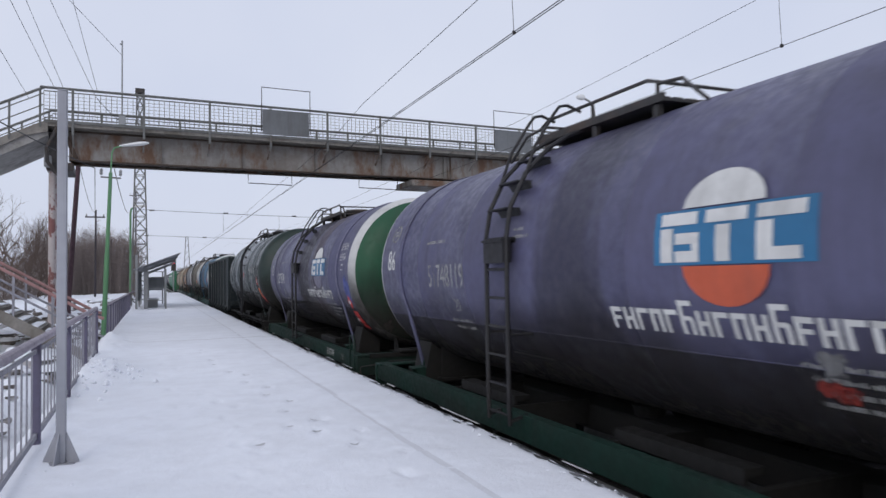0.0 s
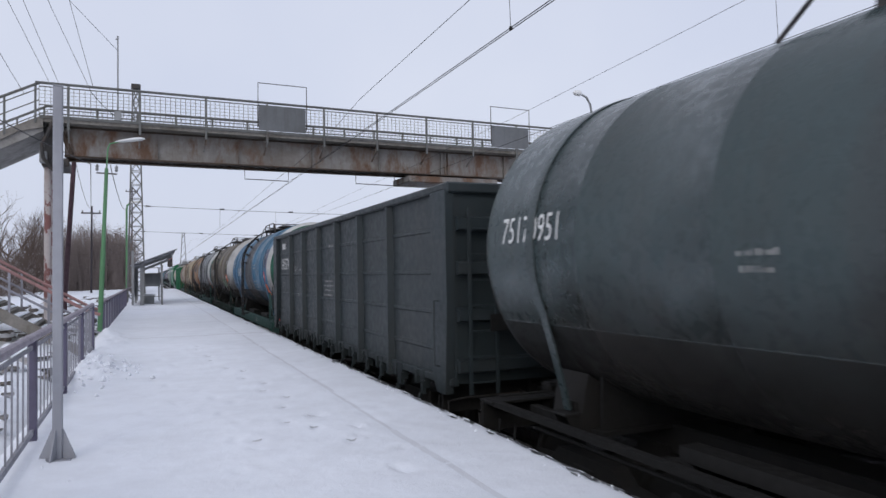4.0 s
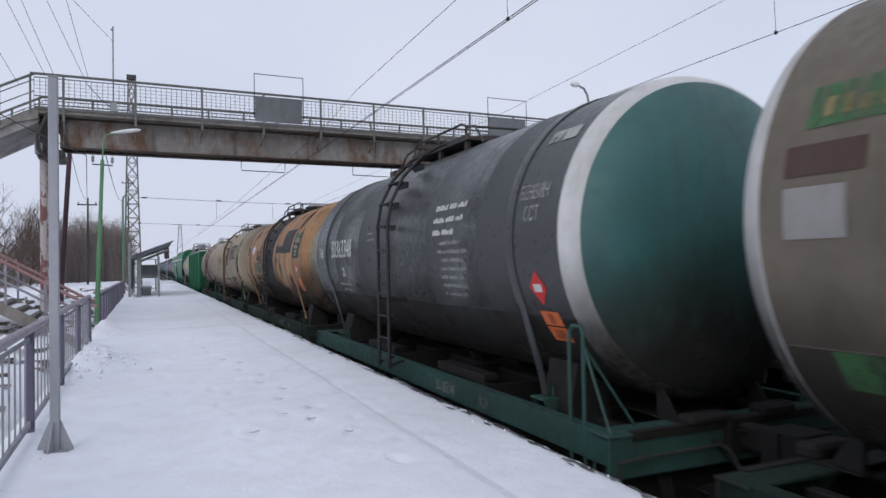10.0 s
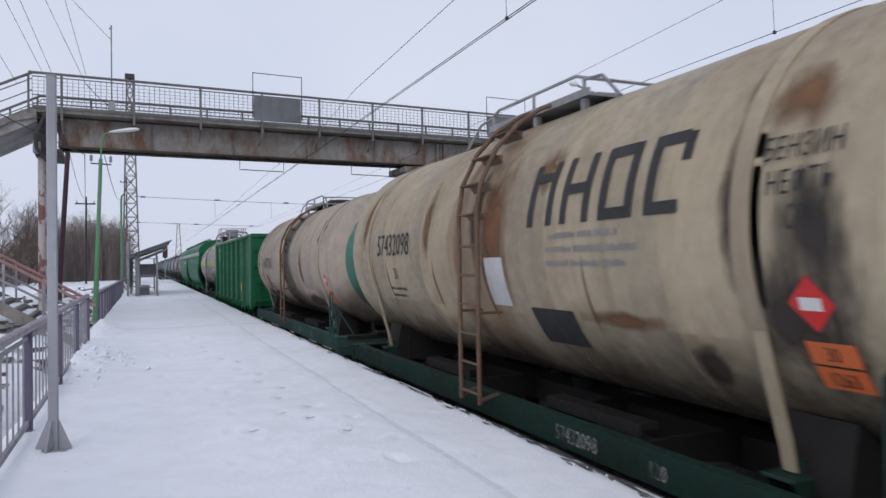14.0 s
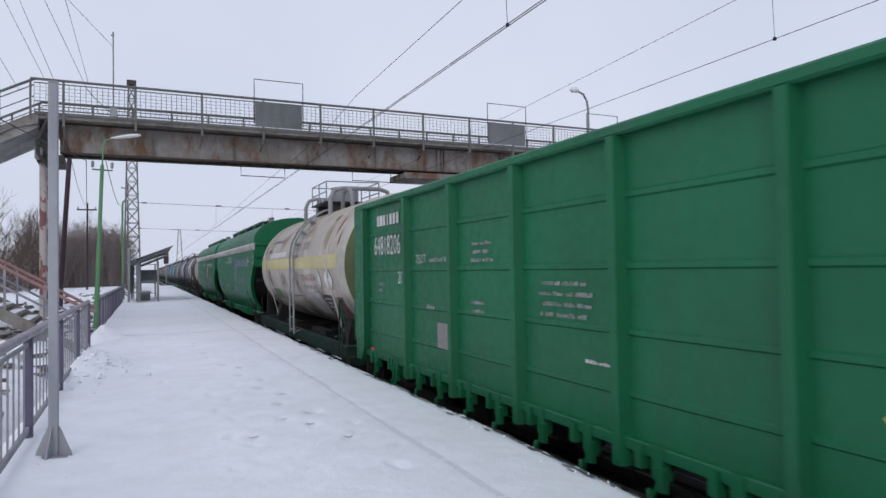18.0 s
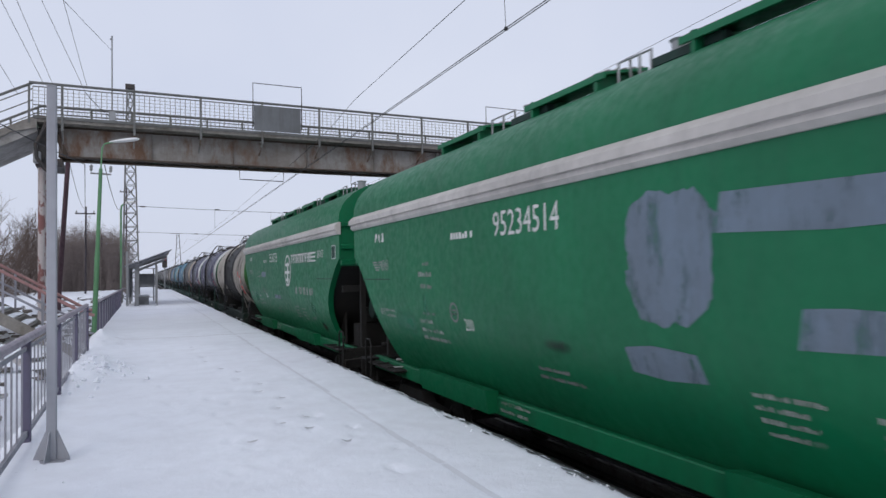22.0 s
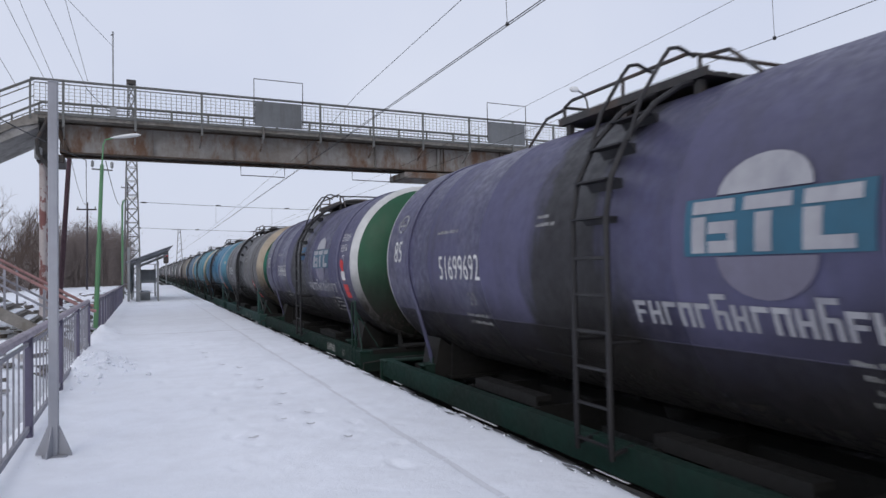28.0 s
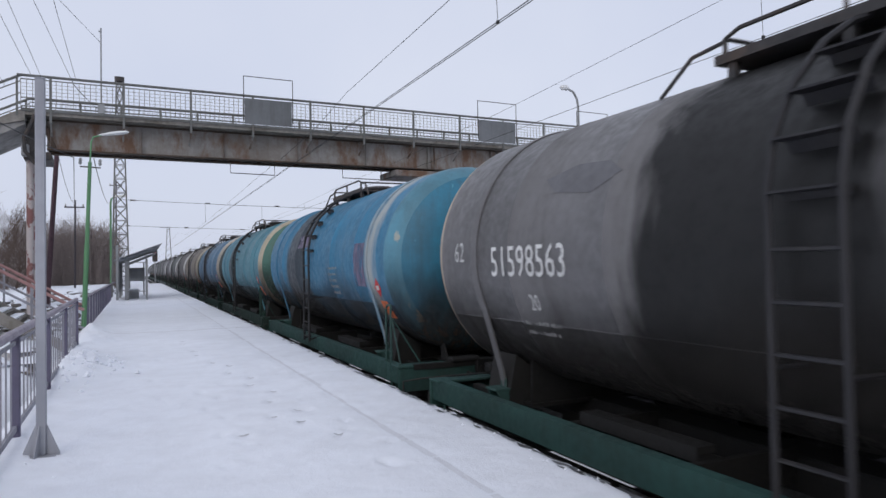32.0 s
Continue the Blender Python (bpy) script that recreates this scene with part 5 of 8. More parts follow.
def cap_profile(a0, a1, n, lift=0.0, deep=0.52):
    out = []
    for k in range(n + 1):
        a = radians(a0 + (a1 - a0) * k / n)
        out.append((TANK_HALF + deep * math.sin(a) ** 1.0, (TANK_R + lift) * math.cos(a) ** 0.72 if k < n or a1 < 90 else 0.004))
    return out


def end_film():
    """A skin on the dished end, a few millimetres proud: it carries wheel soot and painted-in shade."""
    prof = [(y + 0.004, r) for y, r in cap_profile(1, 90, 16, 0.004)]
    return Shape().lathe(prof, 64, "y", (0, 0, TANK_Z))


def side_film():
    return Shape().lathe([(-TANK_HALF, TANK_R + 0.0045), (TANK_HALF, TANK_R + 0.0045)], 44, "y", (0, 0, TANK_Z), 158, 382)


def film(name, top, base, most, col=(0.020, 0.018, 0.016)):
    """A thin coat of grime and painted underside shade with a ragged, feathered upper edge; bare metal shows through
    it.
    """
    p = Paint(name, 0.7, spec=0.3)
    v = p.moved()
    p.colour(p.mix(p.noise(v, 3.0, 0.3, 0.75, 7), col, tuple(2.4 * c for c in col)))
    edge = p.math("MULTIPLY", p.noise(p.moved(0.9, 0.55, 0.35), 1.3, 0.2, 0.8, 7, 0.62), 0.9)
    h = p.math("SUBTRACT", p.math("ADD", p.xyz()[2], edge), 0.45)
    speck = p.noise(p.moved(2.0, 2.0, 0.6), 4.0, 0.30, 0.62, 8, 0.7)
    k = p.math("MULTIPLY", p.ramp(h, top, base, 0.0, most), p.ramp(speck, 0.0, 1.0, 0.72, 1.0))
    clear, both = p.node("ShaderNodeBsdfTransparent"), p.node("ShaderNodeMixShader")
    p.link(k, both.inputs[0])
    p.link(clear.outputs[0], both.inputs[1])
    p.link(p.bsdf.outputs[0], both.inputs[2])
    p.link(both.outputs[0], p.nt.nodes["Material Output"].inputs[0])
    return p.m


LADDER = [(-1.62, 1.00), (-1.62, 3.00), (-1.56, 3.32), (-1.37, 3.68), (-1.08, 3.97), (-0.80, 4.14), (-0.62, 4.20)]


def side_ladder(w, mat, at, hoops):
    """The side ladder bending over the shell to the top platform: two rails, rungs, treads and stays."""
    top = part("ladder", shared("ladder_rail", lambda: Shape().tube([(x, -0.24, z) for x, z in LADDER], 0.026, 6)), mat, w, m=at)
    part("ladder_rail", shared("ladder_rail", lambda: None), mat, top, m=pose(0, 0.48, 0))
    for k in range(6):
        part("rung", shared("ladder_rung", lambda: Shape().tube([(-1.62, -0.24, 0), (-1.62, 0.24, 0)], 0.016, 5)), mat, top, m=pose(0, 0, 1.10 + 0.31 * k))
    for x, z in ((-1.60, 2.98), (-1.55, 3.30), (-1.40, 3.60), (-1.15, 3.87)):
        part("tread", shared("ladder_tread", lambda: Shape().prism([(-0.06, 0.015), (0.12, 0.015), (0.12, -0.07), (0.07, 0.0), (-0.06, 0.0)], -0.22, 0.22, "y")), mat, top, m=pose(x, 0, z))
    for y in (-0.27, 0.27) if hoops else ():
        part("hand_hoop", shared("ladder_hoop", lambda: Shape().tube([(-1.40, 0, 3.62), (-1.26, 0, 3.98), (-1.02, 0, 4.34), (-0.94, 0, 4.44), (-0.84, 0, 4.46), (-0.66, 0, 4.40)], 0.018, 6)), mat, top, m=pose(0, y, 0))
    if hoops == 2:
        part("step_box", shared("ladder_box", lambda: Shape().box(-1.66, -1.56, -0.23, 0.23, 2.72, 2.95).box(-1.68, -1.56, -0.25, 0.25, 2.95, 2.975)), mat, top)
    for y in (-0.24, 0.24):
        part("stay", shared("ladder_stay", lambda: Shape().tube([(-1.62, 0, 1.95), (-1.30, 0, 1.95)], 0.016, 5)), mat, top, m=pose(0, y, 0))
        part("stay", shared("ladder_brace%d" % (y > 0), lambda: Shape().bar((-1.62, y, 1.04), (-1.40, y, 1.10), 0.03)), mat, top)


def top_walk():
    """A thin folded plate with raised edges and grooves, on six short posts."""
    top = [(-0.68, 4.19), (-0.68, 4.27), (-0.655, 4.27), (-0.655, 4.23)]
    for k in range(8):
        x = -0.60 + 0.16 * k
        top += [(x, 4.23), (x + 0.005, 4.215), (x + 0.035, 4.215), (x + 0.04, 4.23)]
    top += [(0.655, 4.23), (0.655, 4.27), (0.68, 4.27), (0.68, 4.19)]
    s = Shape().prism(top, -1.15, 1.15, "y")
    for y in (-1.0, 0.0, 1.0):
        for x in (-0.62, 0.62):
            s.box(x - 0.03, x + 0.03, y - 0.04, y + 0.04, 4.02, 4.185)
    return s


def top_rails():
    s = Shape()
    for x in (-0.66, 0.66):
        s.tube([(x, -1.05, 4.22), (x, -1.05, 4.42), (x, -0.9, 4.47), (x, 0.9, 4.47), (x, 1.05, 4.42), (x, 1.05, 4.22)], 0.02, 6)
        s.tube([(x, 0, 4.22), (x, 0, 4.47)], 0.018, 6)
    for y in (-1.05, 1.05):
        s.tube([(-0.66, y, 4.42), (0.66, y, 4.42)], 0.018, 6)
    s.tube([(-0.66, -1.05, 4.40), (-0.68, -1.4, 4.36), (-0.72, -1.75, 4.08)], 0.018, 6)
    s.tube([(-0.66, 1.05, 4.40), (-0.68, 1.4, 4.36), (-0.72, 1.75, 4.08)], 0.018, 6)
    return s


def hatch():
    s = Shape().lathe([(4.10, 0.33), (4.30, 0.33), (4.31, 0.38), (4.34, 0.38), (4.38, 0.28), (4.40, 0.02)], 20, "z", (0.0, -0.35, 0), close=True)
    s.lathe([(4.10, 0.11), (4.38, 0.11), (4.40, 0.14), (4.45, 0.14), (4.46, 0.02)], 14, "z", (0.0, 0.35, 0), close=True)
    s.lathe([(4.10, 0.06), (4.44, 0.06), (4.45, 0.02)], 12, "z", (0.2, 0.65, 0), close=True)
    return s


def saddle():
    out = []
    for k in range(13):
        a = radians(232 + 76 * k / 12)
        out.append((math.cos(a) * (TANK_R + 0.004), TANK_Z + math.sin(a) * (TANK_R + 0.004)))
    s = Shape().prism(out + [(0.95, 1.08), (-0.95, 1.08)], -0.20, -0.16, "y")
    s.prism(out + [(0.95, 1.08), (-0.95, 1.08)], 0.16, 0.20, "y")
    s.box(-0.98, 0.98, -0.26, 0.26, 1.06, 1.10)
    return s


STRAP_Y = 3.98


def strap(sy):
    return Shape().lathe([(-0.075, TANK_R + 0.002), (-0.075, TANK_R + 0.016), (-0.045, TANK_R + 0.02), (0.045, TANK_R + 0.02), (0.075, TANK_R + 0.016), (0.075, TANK_R + 0.002)], 48, "y", (0, sy * STRAP_Y, TANK_Z), -24, 204)


def strap_foot(y):
    """The flat end of a strap, bent off the barrel to its anchor."""
    a = radians(-24)
    x, z = -math.cos(a) * (TANK_R + 0.01), TANK_Z + math.sin(a) * (TANK_R + 0.01)
    s = Shape().bar((x, y, z + 0.02), (-1.19, y, 1.46), 0.115, 0.016, (1, 0, 0))
    return s.bar((-1.19, y, 1.47), (-1.15, y, 1.27), 0.10, 0.024, (1, 0, 0))


def strap_anchor(y):
    s = Shape().box(-1.34, -0.98, y - 0.13, y + 0.13, 1.235, 1.262, cut=0.006)
    s.tube([(-1.16, y - 0.04, 1.15), (-1.16, y - 0.04, 1.36)], 0.018, 6).tube([(-1.16, y + 0.04, 1.15), (-1.16, y + 0.04, 1.36)], 0.018, 6)
    for k in (-0.12, 0.10):
        s.prism([(-1.32, 1.235), (-1.0, 1.235), (-1.0, 1.0), (-1.20, 1.0)], y + k, y + k + 0.02, "y")
    return s


def end_rail():
    """A tall narrow grab rail on the sill, with its slanting stays."""
    s = Shape().tube([(-1.46, 0, 0.85), (-1.46, 0, 2.02), (-1.45, -0.04, 2.08), (-1.45, -0.18, 2.08), (-1.46, -0.22, 2.02), (-1.46, -0.22, 0.85)], 0.019, 6)
    return s.tube([(-1.45, -0.22, 1.9), (-1.43, -0.55, 1.19)], 0.013, 5).tube([(-1.45, -0.22, 1.9), (-1.05, -0.40, 1.19)], 0.013, 5)


def low_rail():
    """A low looped grab rail."""
    return Shape().tube([(-1.48, 0, 0.72), (-1.48, 0, 1.46), (-1.48, -0.05, 1.53), (-1.48, -0.25, 1.53), (-1.48, -0.30, 1.46), (-1.48, -0.30, 0.72), ], 0.018, 6)


def high_top(w, mat):
    """The tall fittings of the pressure tank: hatch box, high rails and two guard hoops."""
    part("top_walkway", shared("high_walk", lambda: Shape().box(-0.75, 0.75, -0.75, 0.95, 4.36, 4.40, cut=0.01).box(-0.6, 0.6, -0.6, -0.5, 4.1, 4.36).box(-0.6, 0.6, 0.7, 0.8, 4.1, 4.36)), M["iron"], w, m=pose(0, -0.10, TANK_UP))
    part("hatch_box", shared("high_box", lambda: Shape().lathe([(4.1, 0.36), (4.78, 0.36), (4.80, 0.40), (4.84, 0.40), (4.86, 0.02)], 18, "z", (0, -0.05, TANK_UP), close=True)), mat, w)
    for y in (-1.55, 1.35):
        part("guard_hoop", shared("guard_hoop", lambda: Shape().tube([(-0.80, 0, 3.95), (-0.80, 0, 4.40), (-0.70, 0, 4.60), (-0.5, 0, 4.66), (0.5, 0, 4.66), (0.70, 0, 4.60), (0.80, 0, 4.40), (0.80, 0, 3.95)], 0.055, 10)), mat, w, m=pose(0, y, TANK_UP))
        part("guard_hoop", shared("guard_arch", lambda: Shape().tube([(-0.35, -0.45, 4.12), (-0.35, -0.40, 4.45), (-0.35, -0.2, 4.60), (-0.35, 0.3, 4.62), (-0.35, 0.45, 4.45), (-0.35, 0.5, 4.12)], 0.05, 10)), mat, w, m=pose(0, y, TANK_UP))
    rail = Shape()
    for x in (-0.72, 0.72):
        for y in (-0.72, 0.1, 0.92):
            rail.tube([(x, y, 4.38), (x, y, 4.92)], 0.018, 6)
        for z in (4.65, 4.92):
            rail.tube([(x, -0.72, z), (x, 0.92, z)], 0.016, 6)
    for y in (-0.72, 0.92):
        rail.tube([(-0.72, y, 4.92), (0.72, y, 4.92)], 0.016, 6)
    part("top_railing", shared("high_rail", lambda: rail), mat, w, m=pose(0, -0.10, TANK_UP))


# films darken downwards: grime together with the tank's underside shade, painted in
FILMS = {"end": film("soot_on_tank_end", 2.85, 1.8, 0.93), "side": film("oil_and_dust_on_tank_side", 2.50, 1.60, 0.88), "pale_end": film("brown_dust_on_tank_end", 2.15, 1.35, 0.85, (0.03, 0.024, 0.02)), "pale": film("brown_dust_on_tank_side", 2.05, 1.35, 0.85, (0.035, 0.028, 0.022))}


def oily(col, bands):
    """The belly plate's paint under its coat of oil and brake dust, darkened further for underside shade."""
    return painted("oily_shaded_belly_plate", tuple(0.42 * c + 0.010 for c in col), (0.020, 0.018, 0.016), 0.7, rough=0.6, streak=0.6, bands=bands)


def tank_wagon(label, shell, ring, dome, frame="frame_green", ladder="ladder_black", group="tank wagons", lad=0.0, tall=False, ring_to=24, ring_from=0, low=False, slim=False, belly=None, hoops=False):
    w = thing("tank_wagon", label, "tank wagon", group)
    part("shell", shared("tank_shell", lambda: tank_shell(-SEAM, 180 + SEAM, 54)), shell, w)
    part("side_film", shared("side_film", side_film), FILMS["side" if belly else "pale"], w, "film of oil and brake dust with painted underside shade")
    part("belly_plate", shared("belly_plate", lambda: tank_shell(180 + SEAM, 360 - SEAM, 26)), belly or shell, w, "oil-coated belly plate darkened for underside shade" if belly else "")
    for sy in (-1, 1):
        turn = pose(0, 0, 0, 0, 0, 0 if sy > 0 else 180)
        if ring_from:
            part("end_knuckle", shared("end_knuckle%d" % ring_from, lambda: Shape().lathe(cap_profile(0, ring_from, 5), 72, "y", (0, 0, TANK_Z))), shell, w, m=turn)
        part("end_ring", shared("end_ring%d_%d" % (ring_from, ring_to), lambda: Shape().lathe(cap_profile(ring_from, ring_to, 6), 72, "y", (0, 0, TANK_Z))), ring, w, m=turn)
        part("end_dome", shared("end_dome%d" % ring_to, lambda: Shape().lathe(cap_profile(ring_to, 90, 9), 72, "y", (0, 0, TANK_Z))), dome, w, m=turn)
        part("end_film", shared("end_film", end_film), FILMS["end" if belly else "pale_end"], w, "ragged film of soot, oil and painted shade", m=turn)
        part("saddle", shared("saddle", saddle), M["frame_black"], w, m=pose(0, sy * 3.9, 0))
        for sx in (-1, 1):
            part("bolster_support", shared("bolster_support", lambda: Shape().prism([(-1.16, 1.02), (-0.70, 1.02), (-0.70, 1.36), (-0.98, 1.58), (-1.06, 1.64), (-1.10, 1.50), (-1.16, 1.20)], -0.26, 0.26, "y")), M["bogie"], w, m=pose(0, sy * 4.1, 0, 0, 0, 0 if sx < 0 else 180))
        part("strap", shared("strap%d" % sy, lambda: strap(sy)), shell, w)
        for sx in (-1, 1):
            turned = pose(0, 0, 0, 0, 0, 0 if sx < 0 else 180)
            part("strap_foot", shared("strap_foot%d" % (sx * sy), lambda: strap_foot(-sx * sy * STRAP_Y)), shell, w, m=turned)
            part("strap_anchor", shared("strap_anchor%d" % (sx * sy), lambda: strap_anchor(-sx * sy * STRAP_Y)), M[frame], w, m=turned)
            part("end_brace", shared("end_brace", lambda: Shape().prism([(4.96, 1.50), (5.04, 1.48), (5.24, 1.19), (4.98, 1.19)], -0.60, -0.57, "x").box(-0.66, -0.51, 4.95, 5.34, 1.186, 1.20)), M["frame_black"], w, m=turn @ Matrix.Diagonal((-sx * sy, 1, 1, 1)))
        bogie(w, sy * 3.9, M["bogie"])
        for sx in (-1, 1) if sy < 0 else ():
            part("end_handrail", shared("low_rail", low_rail) if low else shared("end_handrail", end_rail), M[frame], w, m=turn @ Matrix.Diagonal((-sx * sy, -1, 1, 1)) @ pose(0, -4.86 if low else -4.80, 0))
    underframe(w, 5.42, M[frame], slim=slim)
    couplers(w, 5.42)
    lmat = M[ladder] if isinstance(ladder, str) else ladder
    side_ladder(w, lmat, pose(0, lad, TANK_UP * 0.9), hoops)
    if not tall:
        part("top_walkway", shared("top_walk", top_walk), M["iron"] if ladder == "ladder_black" else M["galv"], w, m=pose(0, 0, TANK_UP))
        part("top_railing", shared("top_rails", top_rails), M["iron"] if ladder == "ladder_black" else M["galv"], w, m=pose(0, 0, TANK_UP - 0.03))
        part("hatch", shared("hatch", hatch), M["iron"], w, m=pose(0, 0, TANK_UP))
    else:
        high_top(w, lmat)
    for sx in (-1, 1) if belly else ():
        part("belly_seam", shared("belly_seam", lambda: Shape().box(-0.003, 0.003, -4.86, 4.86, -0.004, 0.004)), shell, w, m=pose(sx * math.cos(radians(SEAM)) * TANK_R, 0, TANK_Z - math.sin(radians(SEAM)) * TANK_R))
    for sx in (-1, 1):
        for y in (-1.7, 1.7):
            part("frame_step", shared("frame_step", lambda: Shape().box(-0.06, 0.14, -0.75, 0.75, 1.20, 1.26).box(-0.06, -0.03, -0.75, 0.75, 1.14, 1.20)), M["frame_black"], w, m=pose(sx * 1.12, y, 0, 0, 0, 0 if sx < 0 else 180))
    part("discharge_valve", shared("discharge", lambda: Shape().lathe([(0.75, 0.10), (1.0, 0.12), (1.22, 0.2)], 14, "z", close=True)), M["bogie"], w)
    return w


def grow(w, k):
    """Makes a tank of the wider kind: its barrel and what is fixed to it, wider about its bed."""
    wide = pose(0, 0, 1.12) @ Matrix.Diagonal((k, 1, k, 1)) @ pose(0, 0, -1.12)
    for ob in w.children:
        if ob.name.split(".")[0] not in ("bogie", "coupler", "centre_sill", "end_beam", "side_sill", "brake_cylinder", "air_reservoir", "brake_rod", "corner_step", "end_handrail", "frame_step", "discharge_valve", "brake_hose", "ladder", "bolster_support", "draft_plate", "cross_member", "outrigger", "brake_pipe", "uncoupling_lever", "strap_anchor", "end_brace", "end_gear", "sill_writing"):
            ob.matrix_basis = wide @ ob.matrix_basis
        elif ob.name.startswith("ladder"):
            ob.matrix_basis = pose(0, 0, 0.9) @ Matrix.Diagonal((k, 1, 1 + (k - 1) * 1.3, 1)) @ pose(0, 0, -0.9) @ ob.matrix_basis
    return w


# ---- gondola ----
STAKES = [-4.22, -2.50, -0.83, 0.85, 2.50, 4.16]
GON_HALF, GON_TOP = 6.66, 3.84


def gondola_wall():
    """One side sheet with its pressed horizontal ribs."""
    prof = [(0.0, 1.28)]
    for z in (1.64, 2.14, 2.68, 3.26):
        prof += [(0.0, z - 0.035), (-0.018, z - 0.02), (-0.018, z + 0.02), (0.0, z + 0.035)]
    prof += [(0.0, 3.75), (0.05, 3.75), (0.05, 1.28)]
    return Shape().prism(prof, -GON_HALF, GON_HALF, "y")


def lock_gear():
    s = Shape().box(-0.04, 0.06, -0.06, 0.06, 1.05, 1.30).box(-0.07, -0.02, -0.10, -0.02, 0.98, 1.16).tube([(-0.03, 0.0, 1.02), (-0.05, 0.08, 0.88), (-0.02, 0.13, 0.95)], 0.022, 5)
    s.box(-0.06, 0.04, 0.16, 0.24, 1.10, 1.28)
    return s


def gondola(label, paint, group="gondola wagons"):
    w = thing("gondola_wagon", label, "gondola wagon", group)
    for sx in (-1, 1):
        turn = 0 if sx < 0 else 180
        side = pose(sx * 1.47, 0, 0, 0, 0, turn)
        part("side_wall", shared("gondola_wall", gondola_wall), paint, w, m=side)
        part("top_rail", shared("gondola_top", lambda: Shape().box(-0.10, 0.06, -GON_HALF - 0.02, GON_HALF + 0.02, 3.74, GON_TOP, cut=0.02)), paint, w, m=side)
        part("bottom_rail", shared("gondola_bottom", lambda: Shape().box(-0.06, 0.05, -GON_HALF, GON_HALF, 1.20, 1.30, cut=0.01)), paint, w, m=side)
        for y in STAKES:
            part("stake", shared("gondola_stake", lambda: Shape().prism([(-0.105, -0.05), (-0.105, 0.05), (0.0, 0.075), (0.0, -0.075)], 1.06, 3.745, "z")), paint, w, m=pose(sx * 1.47, y * (1 if sx < 0 else -1), 0, 0, 0, turn))
        for sy in (-1, 1):
            part("corner_post", shared("corner_post", lambda: Shape().prism([(GON_HALF - 0.50, 3.745), (GON_HALF + 0.02, 3.745), (GON_HALF + 0.02, 2.2), (GON_HALF - 0.06, 1.10), (GON_HALF - 0.34, 1.10), (GON_HALF - 0.50, 1.35)], -0.115, -0.003, "x")), paint, w, m=side @ pose(0, 0, 0, 0, 0, 0) @ Matrix.Diagonal((1, sy, 1, 1)))
        for sy in (-1, 1):
            part("corner_grip", shared("corner_grip", lambda: Shape().tube([(-0.12, 0, 1.45), (-0.19, 0, 1.45), (-0.19, 0, 2.30), (-0.12, 0, 2.30)], 0.013, 6)), paint, w, m=pose(sx * 1.47, sy * (GON_HALF - 0.24), 0, 0, 0, turn))
        for y in STAKES + [-5.2, 5.2]:
            for q in (-0.45, 0.45):
                part("hatch_lock", shared("lock_gear", lock_gear), paint, w, m=pose(sx * 1.50, (y + q), 0, 0, 0, turn))
    for sy in (-1, 1):
        end = pose(0, sy * GON_HALF, 0, 0, 0, 0 if sy > 0 else 180)
        part("end_wall", shared("gon_end", lambda: Shape().box(-1.47, 1.47, -0.06, -0.02, 1.30, 3.72)), paint, w, m=end)
        part("top_rail", shared("gon_end_top", lambda: Shape().box(-1.57, 1.57, -0.08, 0.06, 3.70, GON_TOP, cut=0.02)), paint, w, m=end)
        for z in (1.36, 2.02, 2.62, 3.20):
            part("end_beam_rib", shared("gon_end_rib", lambda: Shape().prism([(-0.02, 0.0), (0.10, 0.03), (0.10, 0.17), (-0.02, 0.20)], -1.44, 1.44, "x")), paint, w, m=end @ pose(0, 0, z))
        lad = Shape()
        for x in (0.92, 1.30):
            lad.box(x - 0.025, x + 0.025, 0.11, 0.13, 1.1, 3.5)
        for k in range(7):
            lad.tube([(0.92, 0.12, 1.25 + 0.33 * k), (1.30, 0.12, 1.25 + 0.33 * k)], 0.012, 5)
        part("end_ladder", shared("gon_ladder", lambda: lad), paint, w, m=end)
        part("number_plate_board", shared("gon_plate", lambda: Shape().box(0.75, 1.02, 0.135, 0.15, 1.90, 2.12)), M["frame_black"], w, m=end)
        bogie(w, sy * 4.33, M["bogie"])
    part("floor", shared("gon_floor", lambda: Shape().box(-1.45, 1.45, -GON_HALF + 0.05, GON_HALF - 0.05, 1.22, 1.30)), paint, w)
    underframe(w, 6.30, M["frame_black"], side=False)
    couplers(w, 6.30)
    return w


# ---- covered hopper ----
HOP_HALF, HOP_EAVE = 6.83, 3.58


def hop_x(z):
    """How far the side stands out at a height: straight above, turning under below."""
    return 1.56 if z > 2.40 else 1.56 - 0.44 * ((2.40 - z) / 1.22) ** 2.0


def hop_y(z):
    """Half length of the side at a height: its ends curve in towards the bottom."""
    if z > 2.98:
        return HOP_HALF
    u = (2.98 - z) / 1.80
    return HOP_HALF - 1.36 * (1 - (1 - min(1, u)) ** 2.0) ** 0.9


def hopper_side():
    """One side sheet, from the eave down and under."""
    s = Shape()
    zs = [HOP_EAVE - 0.06 * k for k in range(int((HOP_EAVE - 1.18) / 0.06) + 1)]
    n = len(zs)
    for deep in (0.0, 0.03):
        for z in zs:
            s.v += [(-hop_x(z) + deep, -hop_y(z), z), (-hop_x(z) + deep, hop_y(z), z)]
    for k in range(n - 1):
        p, q = 2 * k, 2 * (n + k)
        s.f += [(p, p + 1, p + 3, p + 2), (q, q + 2, q + 3, q + 1), (p, p + 2, q + 2, q), (p + 1, q + 1, q + 3, p + 3)]
    s.f += [(0, 2 * n, 2 * n + 1, 1), (2 * n - 2, 2 * n - 1, 4 * n - 1, 4 * n - 2)]
    return s


